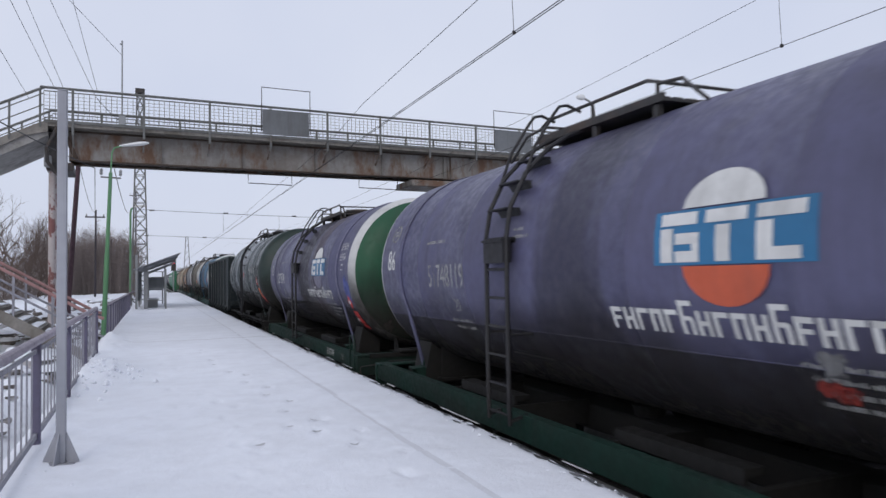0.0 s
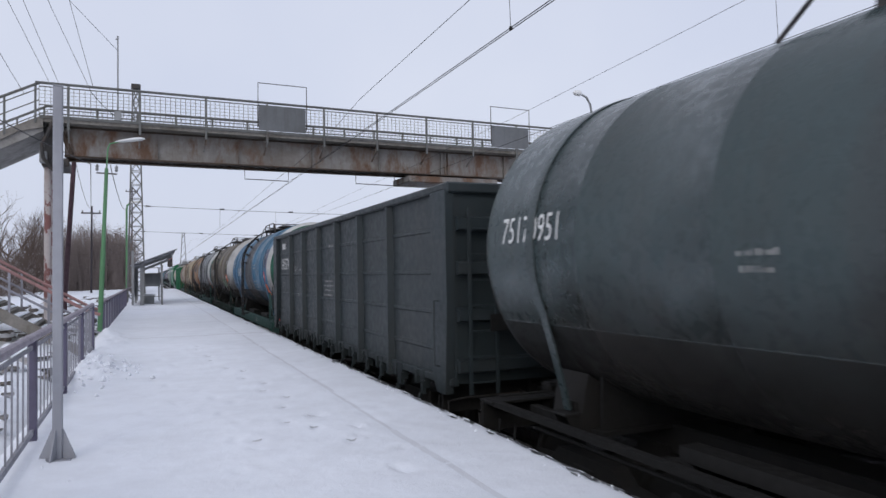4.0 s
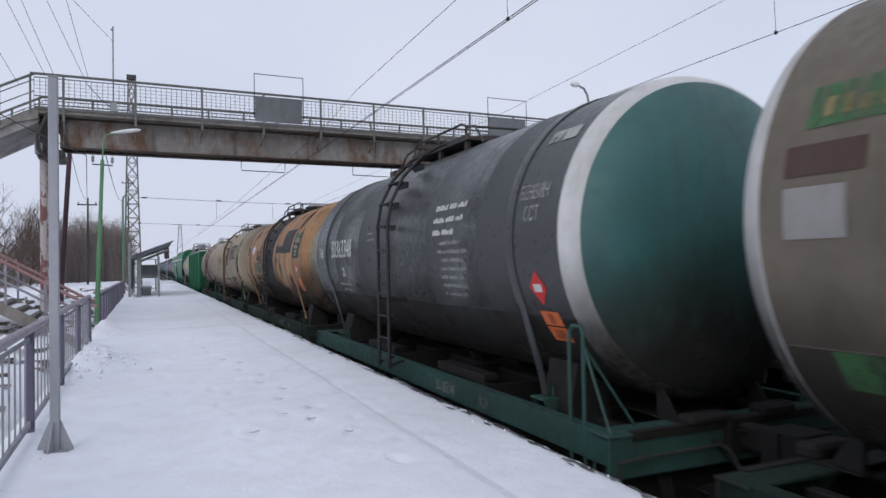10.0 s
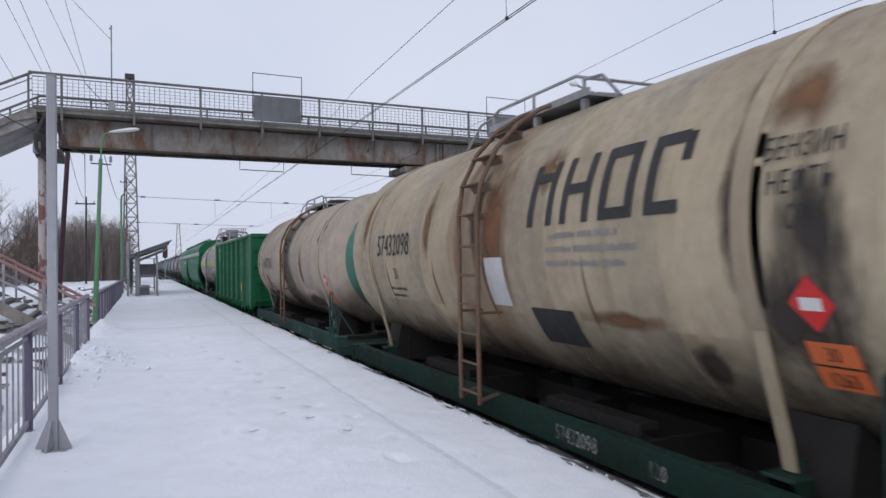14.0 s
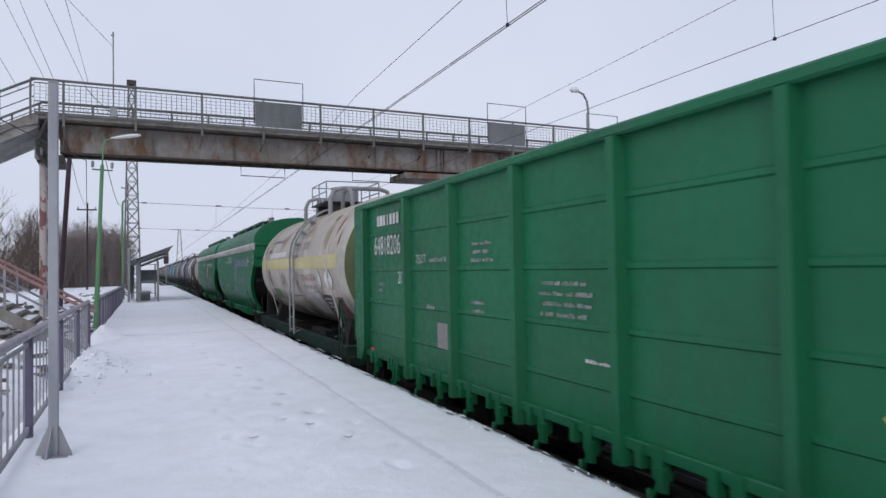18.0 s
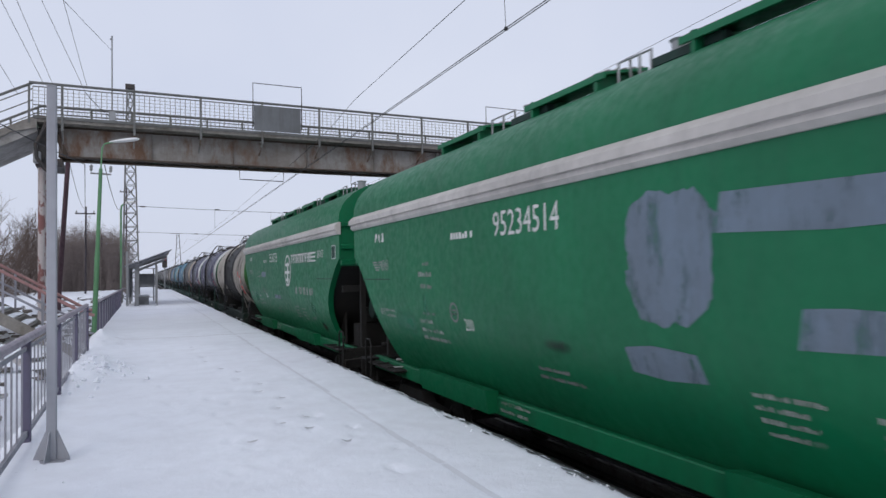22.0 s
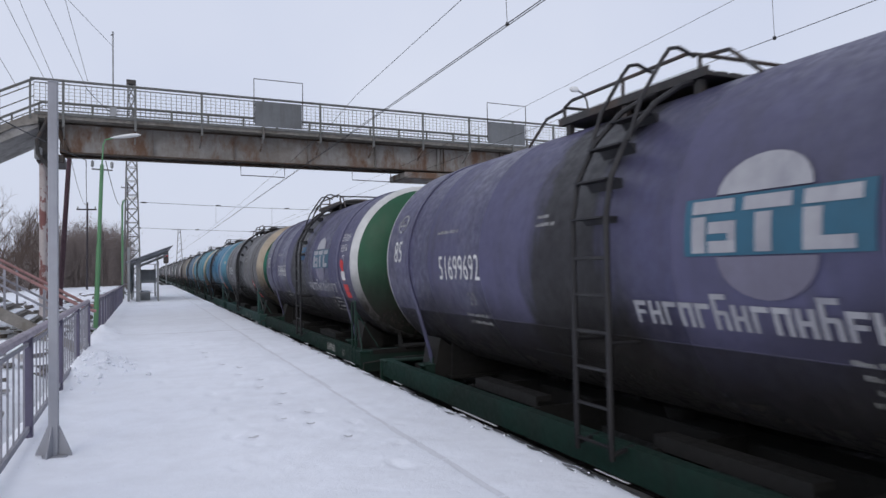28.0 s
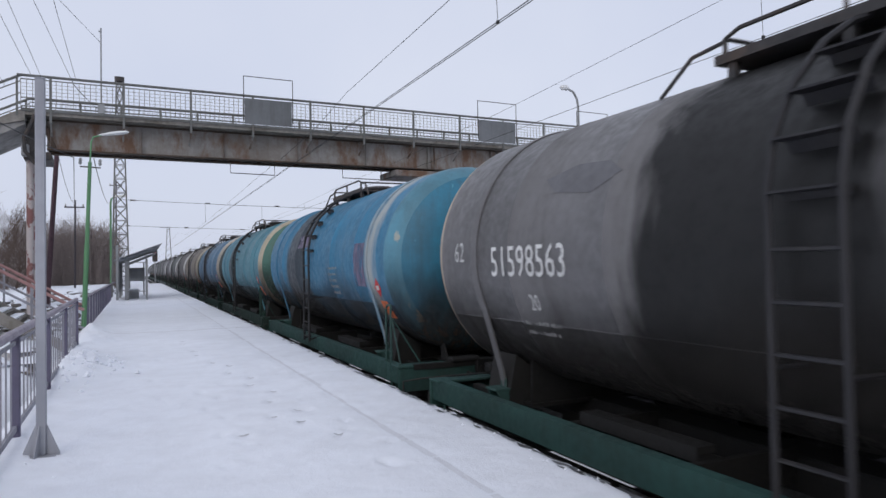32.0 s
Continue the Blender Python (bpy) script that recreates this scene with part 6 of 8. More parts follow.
def hop_slope():
    """The sloping end sheet between the two sides, set back from their edges."""
    s = Shape()
    rows = [(2.97 - 0.16 * k, min(hop_y(2.97 - 0.16 * k) - 0.05, HOP_HALF - 0.05 - 0.16 * k * 1.1)) for k in range(12)]
    for deep in (0.0, 0.03):
        for z, y in rows:
            s.v += [(-hop_x(z) + 0.025, y - deep, z - deep), (hop_x(z) - 0.025, y - deep, z - deep)]
    n = len(rows)
    for k in range(n - 1):
        p, q = 2 * k, 2 * (n + k)
        s.f += [(p, p + 2, p + 3, p + 1), (q, q + 1, q + 3, q + 2)]
    return s


def hop_flange():
    """The rim turned in along the curved end of a side sheet."""
    s = Shape()
    zs = [2.96 - 0.12 * k for k in range(15)]
    for z in zs:
        s.v += [(hop_x(z) + 0.004, hop_y(z) + 0.004, z), (hop_x(z) - 0.11, hop_y(z) + 0.004, z), (hop_x(z) - 0.11, hop_y(z) - 0.02, z), (hop_x(z) + 0.004, hop_y(z) - 0.02, z)]
    for k in range(len(zs) - 1):
        a = 4 * k
        s.f += [(a + i, a + (i + 1) % 4, a + 4 + (i + 1) % 4, a + 4 + i) for i in range(4)]
    return s


def on_hopper(lift):
    return lambda y, z: (-hop_x(z) - lift, y + 0.02, z)


def hopper_roof():
    s = Shape()
    n = 20
    prof = []
    for k in range(n + 1):
        a = radians(180 * k / n)
        prof.append((-1.57 * math.cos(a), HOP_EAVE + 0.10 + 0.93 * math.sin(a) ** 0.85))
    s.prism(prof, -HOP_HALF, HOP_HALF, "y")
    return s


def hopper(label, paint, white, group="hopper wagons"):
    w = thing("hopper_wagon", label, "hopper wagon", group)
    part("roof", shared("hopper_roof", hopper_roof), paint, w, "smooth arched roof")
    for sx in (-1, 1):
        side = pose(sx * 1.53, 0, 0, 0, 0, 0 if sx < 0 else 180)
        part("side_wall", shared("hopper_side", hopper_side), paint, w, m=pose(0, 0, 0, 0, 0, 0 if sx < 0 else 180))
        part("eave_moulding", shared("hopper_eave", lambda: Shape().prism([(0.0, 3.455), (-0.055, 3.46), (-0.09, 3.50), (-0.085, 3.545), (-0.125, 3.555), (-0.125, 3.63), (-0.05, 3.70), (0.0, 3.70)], -HOP_HALF - 0.02, HOP_HALF + 0.02, "y")), white, w, "off-white moulding along the eave", m=side)
        part("side_sill", shared("hopper_sill", lambda: Shape().box(0.28, 0.38, -6.7, 6.7, 0.98, 1.20, cut=0.015)), paint, w, m=side)
        for y in (-2.75, 3.0):
            part("hatch_box", shared("hopper_box", lambda: Shape().prism([(0.16, 1.00), (0.12, 1.28), (0.30, 1.26), (0.30, 1.00)], -1.05, 1.05, "y")), paint, w, m=pose(sx * 1.53, y, 0, 0, 0, 0 if sx < 0 else 180))
    for sy in (-1, 1):
        end = pose(0, 0, 0, 0, 0, 0 if sy > 0 else 180)
        part("end_wall", shared("hop_end", lambda: Shape().box(-1.53, 1.53, HOP_HALF - 0.05, HOP_HALF - 0.02, 2.85, HOP_EAVE + 0.12)), paint, w, m=end)
        # near-black here puts the recess's shade into the end sheet, struts and beam
        part("end_slope", shared("hop_slope", hop_slope), M["bogie"], w, "sloping end sheet darkened for recess shade", m=end)
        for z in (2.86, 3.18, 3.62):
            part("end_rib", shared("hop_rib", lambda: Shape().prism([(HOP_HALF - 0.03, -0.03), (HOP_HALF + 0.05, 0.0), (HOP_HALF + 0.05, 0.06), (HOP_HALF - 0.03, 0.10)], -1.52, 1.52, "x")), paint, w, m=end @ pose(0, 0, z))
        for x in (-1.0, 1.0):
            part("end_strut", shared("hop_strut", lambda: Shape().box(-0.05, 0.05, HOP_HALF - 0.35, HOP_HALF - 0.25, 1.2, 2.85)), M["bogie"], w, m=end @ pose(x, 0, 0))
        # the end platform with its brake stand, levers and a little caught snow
        part("end_platform", shared("hop_platform", lambda: Shape().box(-1.46, 1.46, 5.0, 6.42, 1.10, 1.135, cut=0.006).box(-1.46, 1.46, 5.30, 5.36, 1.135, 1.16).box(-1.46, 1.46, 5.85, 5.91, 1.135, 1.16)), M["bogie"], w, "near-black end platform", m=end)
        part("brake_stand", shared("hop_brake", lambda: Shape().box(0.15, 0.95, 5.62, 6.05, 1.14, 1.62, cut=0.03).box(0.30, 0.80, 5.70, 5.98, 1.62, 1.95, cut=0.03)), M["bogie"], w, "added dark end gear on the end platform", m=end)
        # pillar and gussets are added to close the bright gap under the slope
        part("centre_pillar", shared("hop_pillar", lambda: Shape().prism([(4.75, 2.00), (5.75, 2.60), (5.75, 1.13), (4.75, 1.13)], -0.28, 0.28, "x")), M["bogie"], w, "near-black pillar added under the end slope", m=end)
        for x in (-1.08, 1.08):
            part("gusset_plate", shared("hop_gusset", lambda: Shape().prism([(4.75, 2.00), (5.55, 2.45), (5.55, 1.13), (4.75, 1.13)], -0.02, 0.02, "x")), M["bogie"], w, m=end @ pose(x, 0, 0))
        for k, y in enumerate((5.2, 5.75, 6.2)):
            part("snow_line", shared("hop_snow%d" % k, lambda: Shape().box(-1.40 + 0.2 * k, -0.55 + 0.1 * k, y - 0.03, y + 0.02, 1.162 - 0.024 * (k == 2), 1.17, cut=0.003)), M["slush"], w, "thin line of caught snow", m=end)
        part("end_air_tank", shared("hop_tank", lambda: Shape().lathe([(-0.6, 0.05), (-0.55, 0.2), (0.55, 0.2), (0.6, 0.05)], 16, "x", (0.2, HOP_HALF - 0.5, 1.95), close=True)), M["frame_green"], w, m=end)
        part("end_handrail", shared("low_rail", low_rail), M["frame_black"], w, m=pose(0, sy * 6.45, 0))
        part("cross_beam", shared("hop_cross", lambda: Shape().box(-1.40, 1.40, HOP_HALF - 0.45, HOP_HALF - 0.37, 2.30, 2.44, cut=0.01)), M["bogie"], w, "cross beam darkened for recess shade", m=end)
        for sx in (-1, 1):
            part("edge_flange", shared("hop_flange", hop_flange), paint, w, m=end @ Matrix.Diagonal((sx, 1, 1, 1)))
        bogie(w, sy * 5.2, M["bogie"])
    for y in (-4.4, -1.5, 1.5, 4.4):
        part("roof_hatch", shared("roof_hatch", lambda: Shape().box(-0.32, 0.32, -0.6, 0.6, 4.48, 4.66, cut=0.05)), paint, w, m=pose(0, y, 0))
        part("hatch_grip", shared("hatch_grip", lambda: Shape().tube([(-0.3, -0.75, 4.5), (-0.3, -0.75, 4.68), (-0.3, -0.95, 4.68), (-0.3, -0.95, 4.5)], 0.014, 5)), white, w, m=pose(0, y, 0))
    for q in (-4.25, -1.75, 0.75, 3.30):
        part("roof_walkway", shared("hop_walk", lambda: Shape().prism([(-1.06, 4.50), (-1.06, 4.56), (-0.52, 4.66), (-0.52, 4.63), (-1.03, 4.54), (-1.03, 4.50)], -0.75, 0.75, "y")), paint, w, "dark green roof board", m=pose(0, q, 0))
        for e in (-0.6, 0.6):
            part("walkway_bracket", shared("hop_bracket", lambda: Shape().prism([(-1.05, 4.30), (-0.55, 4.50), (-0.55, 4.66), (-1.05, 4.58)], -0.025, 0.025, "y")), paint, w, m=pose(0, q + e, 0))
        for k in range(5):
            part("board_slat", shared("hop_slat", lambda: Shape().box(-0.02, 0.02, -0.74, 0.74, 0.0, 0.02)), M["galv"], w, m=pose(-0.98 + 0.1 * k, q, 4.572 + 0.0185 * k))
        part("roof_grip", shared("hop_grip", lambda: Shape().tube([(-1.0, 0, 4.35), (-1.0, 0, 4.60), (-1.0, 0.3, 4.60), (-1.0, 0.3, 4.35)], 0.014, 6)), M["galv"], w, m=pose(0, q - 1.20, 0))
        part("roof_grip", shared("hop_grip", lambda: None), M["galv"], w, m=pose(0.22, q - 1.10, 0.10))
        part("roof_runner", shared("hop_runner", lambda: Shape().box(-0.96, -0.86, -0.42, 0.42, 4.44, 4.53, cut=0.01)), M["frame_green"], w, "dark green bar along the roof", m=pose(0, q - 1.72 if q > -4 else q + 1.2, 0))
        part("roof_vent", shared("hop_vent", lambda: Shape().lathe([(4.40, 0.09), (4.66, 0.09), (4.68, 0.11), (4.70, 0.02)], 12, "z", (-0.74, 0, 0), close=True)), M["galv"], w, m=pose(0, q - 1.45, 0))
    underframe(w, 6.70, M["frame_black"], side=False)
    couplers(w, 6.70)
    return w


# ---- the train ----
def spec_paint(col, **kw):
    return painted("wagon_paint", col, **kw)


TRAIN = []


def joined(ob, length):
    """Couples a wagon to the end of the train."""
    TRAIN.append((ob, length))
    return ob


WHITE_RING = painted("white_ring_paint", (0.62, 0.62, 0.61), amount=0.35, rough=0.55, streak=0.3)
SCUFFED_RING = painted("scuffed_white_ring", (0.55, 0.54, 0.52), (0.10, 0.09, 0.08), 0.55, rough=0.65, streak=0.5, chip=0.5, chip_col=(0.12, 0.11, 0.10))
CREAM_RING = painted("stained_cream_ring", (0.52, 0.44, 0.34), (0.16, 0.12, 0.09), 0.55, rough=0.65, streak=0.5)
DARK_DOME = painted("dark_green_dome", (0.012, 0.085, 0.04), amount=0.3, rough=0.5, streak=0.25)
BLUE_PANEL = painted("blue_mark_paint", (0.03, 0.17, 0.34), amount=0.2, streak=0.15)
TEAL_PANEL = painted("teal_mark_paint", (0.028, 0.115, 0.18), amount=0.3, streak=0.2)
BLACK_PATCH = painted("black_patch_paint", (0.025, 0.025, 0.028), amount=0.3, streak=0.3, rough=0.65)
GREEN_PATCH = painted("green_patch_paint", (0.045, 0.15, 0.055), amount=0.5, streak=0.5, cover=0.75)
YELLOW_PATCH = painted("yellow_patch_paint", (0.27, 0.22, 0.09), amount=0.5, streak=0.4, cover=0.75)
GREY_PATCH = painted("grey_patch_paint", (0.30, 0.29, 0.28), amount=0.4, streak=0.3)
WHITE_PATCH = painted("white_patch_paint", (0.66, 0.66, 0.66), amount=0.4, streak=0.3)
BLUE_PATCH = painted("overpaint_blue", (0.15, 0.20, 0.26), amount=0.3, streak=0.3, cover=0.86)
PALE_YELLOW = painted("pale_yellow_band", (0.56, 0.50, 0.24), (0.30, 0.24, 0.2), 0.3, streak=0.35, rust=0.08)
RED_TXT = painted("faded_red_stencil", (0.30, 0.09, 0.05), amount=0.3, streak=0.3)
PURPLE_SMEAR = painted("violet_patch_paint", (0.16, 0.13, 0.21), amount=0.4, streak=0.4, cover=0.7)
FAINT = painted("faint_grey_stencil", (0.22, 0.22, 0.22), amount=0.5, rough=0.7, streak=0.6, cover=0.8)
RUBBED = painted("rubbed_white_stencil", (0.42, 0.42, 0.41), amount=0.5, rough=0.7, streak=0.6, cover=0.8)


RAGGED = [(0.0, 0.55), (0.12, 0.2), (0.3, 0.28), (0.42, 0.0), (0.6, 0.12), (0.78, 0.05), (0.9, 0.3), (1.0, 0.62), (0.84, 0.82), (0.7, 0.76), (0.55, 1.0), (0.38, 0.84), (0.2, 0.95), (0.06, 0.8)]
RUNNING = [(0.2, 1.0), (0.0, 0.7), (0.18, 0.45), (0.1, 0.0), (0.34, 0.3), (0.46, 0.08), (0.6, 0.4), (0.74, 0.16), (0.8, 0.55), (1.0, 0.8), (0.86, 1.0), (0.6, 0.9), (0.4, 0.98)]
BRIGHT_BLUE = painted("bright_blue_overpaint", (0.045, 0.07, 0.30), amount=0.3, streak=0.3, cover=0.9)
DULL_RED = painted("scraped_red_sticker", (0.34, 0.05, 0.04), amount=0.5, streak=0.5, cover=0.85)
PALE_BOWL = painted("pale_violet_mark", (0.19, 0.18, 0.25), amount=0.3, streak=0.4)


def smear(name, col, other, most=0.92):
    """A thin smear that fades out towards its rim and breaks up in streaks."""
    p = Paint(name, 0.7, spec=0.3)
    p.colour(p.mix(p.noise(p.moved(), 4.0, 0.3, 0.7, 7), col, other))
    g = p.xyz(p.node("ShaderNodeTexCoord").outputs["Generated"])
    dy, dz = p.math("SUBTRACT", g[1], 0.5), p.math("SUBTRACT", g[2], 0.5)
    d = p.math("SQRT", p.math("ADD", p.math("MULTIPLY", dy, dy), p.math("MULTIPLY", dz, dz)))
    n = p.noise(p.moved(1.6, 1.6, 0.45), 2.4, 0.2, 0.8, 8, 0.68)
    d = p.math("ADD", d, p.math("MULTIPLY", p.math("SUBTRACT", n, 0.5), 0.38))
    clear, both = p.node("ShaderNodeBsdfTransparent"), p.node("ShaderNodeMixShader")
    p.link(p.ramp(d, 0.31, 0.06, 0.0, most), both.inputs[0])
    p.link(clear.outputs[0], both.inputs[1])
    p.link(p.bsdf.outputs[0], both.inputs[2])
    p.link(both.outputs[0], p.nt.nodes["Material Output"].inputs[0])
    return p.m


RUST_RUN = smear("rust_run", (0.22, 0.11, 0.05), (0.13, 0.06, 0.03), 0.85)
RUST_BLOOM = smear("rust_bloom", (0.30, 0.12, 0.05), (0.20, 0.09, 0.04), 0.85)
OXBLOOD = smear("oxblood_bloom", (0.12, 0.04, 0.03), (0.08, 0.03, 0.025), 0.85)
HEAVY = smear("heavy_oil_grime", (0.028, 0.024, 0.022), (0.05, 0.04, 0.035), 0.97)
GRIME = smear("oil_grime", (0.035, 0.028, 0.023), (0.08, 0.055, 0.04), 0.93)
SMUDGE = smear("dark_smudge", (0.035, 0.07, 0.05), (0.02, 0.05, 0.035), 0.8)
WASHED = smear("washed_out_green", (0.06, 0.24, 0.15), (0.03, 0.19, 0.11), 0.7)

def lifted(h):
    return lambda y, z: on_tank(y, z, lift=h)


def block_row(w, y, z, kinds, high, step, mat, place):
    """A name drawn as a row of unlike blocks."""
    k = step / 0.172
    for kind in kinds:
        h = high * (1.4 if kind == "B" else 1.0)
        patch(w, y + 0.052 * k, z, 0.042 * k, h, mat, place(0.008), "mark_block")
        if kind != "c":
            patch(w, y, z + h - 0.038, 0.145 * k, 0.038, mat, place(0.012), "mark_block")
        if kind in "acB":
            patch(w, y - 0.045 * k, z, 0.040 * k, h * (0.5 if kind == "B" else 1), mat, place(0.008), "mark_block")
        if kind in "bcB":
            patch(w, y, z + h * 0.42, 0.11 * k, 0.032, mat, place(0.012), "mark_block")
        y -= step


WORN_WHITE = painted("worn_white_mark", (0.40, 0.40, 0.42), (0.12, 0.12, 0.16), 0.5, rough=0.65, streak=0.6)


def owner_mark(w, y, bowl, panel):
    """The owner's mark as plain shapes: a dome, a panel with white blocks, a bowl, and a row of blocks."""
    patch(w, y, 2.63, 1.42, 0.40, panel, lifted(0.007), "mark_panel")
    up = lifted(0.012)
    ink = WORN_WHITE if panel is TEAL_PANEL else M["white"]
    patch(w, y + 0.05, 3.04, 0.74, 0.25, ink, up, "mark_dome", [(0.5 + 0.5 * math.cos(radians(a)), math.sin(radians(a))) for a in range(0, 181, 15)])
    if bowl:
        patch(w, y + 0.02, 2.34, 0.78, 0.28, bowl, up, "mark_bowl", [(0.5 + 0.5 * math.cos(radians(a)), 1 + math.sin(radians(a))) for a in range(180, 361, 15)])
    for a in (0.45, 0.0, -0.45):
        patch(w, y + a, 2.92, 0.37, 0.09, ink, up, "mark_block")
        patch(w, y + a + (0.12 if a else 0.02), 2.65, 0.13, 0.25, ink, up, "mark_block")
    for a, z in ((0.36, 2.65), (0.36, 2.78), (-0.48, 2.65)):
        patch(w, y + a, z, 0.24, 0.08, ink, up, "mark_block")
    patch(w, y + 0.275, 2.65, 0.07, 0.20, ink, up, "mark_block")
    # the name below as a row of unlike blocks
    block_row(w, y + 1.28, 2.12, "bcdadBcdacBbcda", 0.18, 0.166, ink, lifted)


def purple_tank(number, code, stains, bowl=None, panel=None, lad=0.0, y_mark=-2.3, num_y=2.2, label="", low=False, torn=False):
    col = (0.104, 0.103, 0.185) if low else (0.080, 0.078, 0.148)
    shell = spec_paint(col, dirt=(0.045, 0.042, 0.05), amount=0.5, streak=0.5, rough=0.46, bands=stains)
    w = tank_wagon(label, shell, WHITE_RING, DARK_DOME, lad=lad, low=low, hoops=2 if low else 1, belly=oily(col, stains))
    letters(w, number, num_y, 2.43, 0.32, RUBBED if bowl else M["white"], on_tank, 0.68)
    letters(w, "20", num_y - 0.25, 2.12, 0.17, RUBBED, on_tank)
    letters(w, number, -3.2, 0.98, 0.15, M["white"], on_wall(-1.476), 0.8, "sill_writing")
    letters(w, "120", -4.2, 0.98, 0.13, RUBBED, on_wall(-1.476), 0.8, "sill_writing")
    letters(w, code, 4.38, 2.68, 0.33, M["white"], on_tank)
    round_mark(w, 4.38, 3.12, 0.36, 0.28, RUBBED, on_tank)
    patch(w, 0.55, 1.66, 0.9, 0.02, M["ladder_black"], on_tank, "scratch")
    lines(w, num_y - 0.25, 1.98, 0.7, 2, RUBBED, on_tank, 0.09, 3)
    lines(w, 2.5, 3.02, 0.9, 1, RUBBED, on_tank, 0.10, 5)
    lines(w, 0.2, 3.05, 0.35, 2, RUBBED, on_tank, 0.08, 6)
    owner_mark(w, y_mark, bowl or PALE_BOWL, panel or BLUE_PANEL)
    lines(w, y_mark - 0.9, 1.98, 1.0, 4, RUBBED, on_tank, 0.085, 8)
    for k, word in enumerate(("БЕНЗИН", "НЕФТЬ", "СТ")):
        letters(w, word, -4.42, 3.14 - 0.21 * k, 0.14, M["white"], on_tank, 0.7)
    if torn:
        patch(w, -3.30, 1.76, 0.30, 0.16, DULL_RED, lifted(0.009), "torn_sticker", RAGGED)
        patch(w, -3.34, 1.90, 0.22, 0.20, FAINT, lifted(0.011), "torn_sticker", RUNNING)
    if num_y < 2.2:
        for z in (3.02, 2.84):
            patch(w, -0.62, z, 0.40, 0.13, BLUE_PANEL, on_tank, "small_plate")
            lines(w, -0.62, z + 0.04, 0.32, 1, RUBBED, lifted(0.012), 0.09, 17)
    if low:
        patch(w, -4.66, 2.02, 0.40, 0.62, BRIGHT_BLUE, lifted(0.005), "blue_overpaint", RAGGED)
        placards(w, -4.6, 1.94, lifted(0.009), "red_mark", size=0.65)
        patch(w, -4.62, 1.52, 0.34, 0.12, M["red_mark"], lifted(0.009), "torn_sticker", RAGGED)
        patch(w, -4.45, 1.66, 0.12, 0.10, M["white"], lifted(0.010), "torn_sticker", RAGGED)
    else:
        patch(w, -4.33, 2.56, 0.26, 0.24, M["red_mark"], lifted(0.008), "red_blotch", RAGGED)
        placards(w, -4.38, 2.34, lifted(0.010), "red_mark", size=0.68)
        patch(w, -4.40, 2.38, 0.26, 0.17, M["white"], lifted(0.017), "small_plate")
    return w


def plain_tank(label, col, ring, dome, number="", code="", bands=(), text="white", frame="frame_green", extra=None, ladder="ladder_black", lad=0.0, tall=False, fuel=(), plac=True, ring_to=24, ring_from=0, big=1.0, plac_at=(-4.42, 2.08), plate="orange_mark", code_plate=("33", "1203"), num_at=(2.75, 2.62), code_at=(4.35, 2.62), low=False, slim=False, clean=False, plac_size=0.74, **kw):
    shell = spec_paint(col, bands=bands, **kw)
    ringm = ring if not isinstance(ring, tuple) else spec_paint(ring, amount=0.45, streak=0.4)
    domem = dome if not isinstance(dome, tuple) else spec_paint(dome, amount=0.45, streak=0.4)
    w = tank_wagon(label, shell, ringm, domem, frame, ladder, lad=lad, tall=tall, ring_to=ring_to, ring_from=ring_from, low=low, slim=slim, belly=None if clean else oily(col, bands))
    t = M[text]
    if number:
        letters(w, number, num_at[0], num_at[1], 0.33, t, lifted(0.010))
        letters(w, "20", num_at[0] - 0.05, num_at[1] - 0.34, 0.17, t, on_tank)
        lines(w, num_at[0] - 0.05, num_at[1] - 0.50, 0.9, 2, RUBBED if text == "white" else t, on_tank, 0.10, 3)
    if number:
        letters(w, number, -1.9, 0.98, 0.15, RUBBED, on_wall(-1.476), 0.8, "sill_writing")
        letters(w, "120", -3.0, 0.98, 0.13, RUBBED, on_wall(-1.476), 0.8, "sill_writing")
    if code:
        letters(w, code, code_at[0], code_at[1], 0.24, t, lifted(0.010))
    for k, word in enumerate(fuel):
        letters(w, word, -4.40, 3.06 - 0.20 * k, 0.14, RUBBED if text == "white" else t, lifted(0.013), 0.7)
    if plac:
        placards(w, plac_at[0], plac_at[1], lifted(0.009), plate, code_plate, plac_size)
    if extra:
        extra(w)
    return grow(w, big) if big > 1 else w


def steel_gondola(label, col, number, extra=None, **kw):
    paint = spec_paint(col, rough=0.5, **kw)
    w = gondola(label, paint)
    place = on_wall(-1.489)
    t = M["white"]
    for k, n in enumerate((0.12, 0.14, 0.12, 0.05, 0.11, 0.11, 0.11)[: 7 if extra else 4]):
        patch(w, 5.58 - 0.16 * k, 3.40, n, 0.17, t, place, "mark_block")
    letters(w, number, 5.15, 2.92 if extra else 2.82, 0.33, t, place, 0.72)
    letters(w, "20", 4.52, 2.46 if extra else 2.34, 0.20, t, place)
    lines(w, 5.42, 2.42, 0.30, 2, RUBBED, place, 0.10, 4)
    letters(w, "75,0 T", 3.65, 2.76, 0.13, t, place)
    lines(w, 3.0, 2.77, 0.7, 1, RUBBED, place, 0.14, 7)
    lines(w, 3.25, 2.12, 0.40, 1, RUBBED, place, 0.16, 8)
    if extra:
        lines(w, 1.7, 2.95, 0.6, 3, RUBBED, place, 0.10, 9)
    lines(w, 0.0, 2.5, 0.9, 4, RUBBED, place, 0.10, 10)
    if extra:
        lines(w, 1.8, 2.25, 0.45, 2, RUBBED, place, 0.10, 13)
    patch(w, 5.60, 1.34, 0.18, 0.05, M["red_mark"], on_wall(-1.60), "red_handle_mark")
    if extra:
        extra(w, place)
    return w


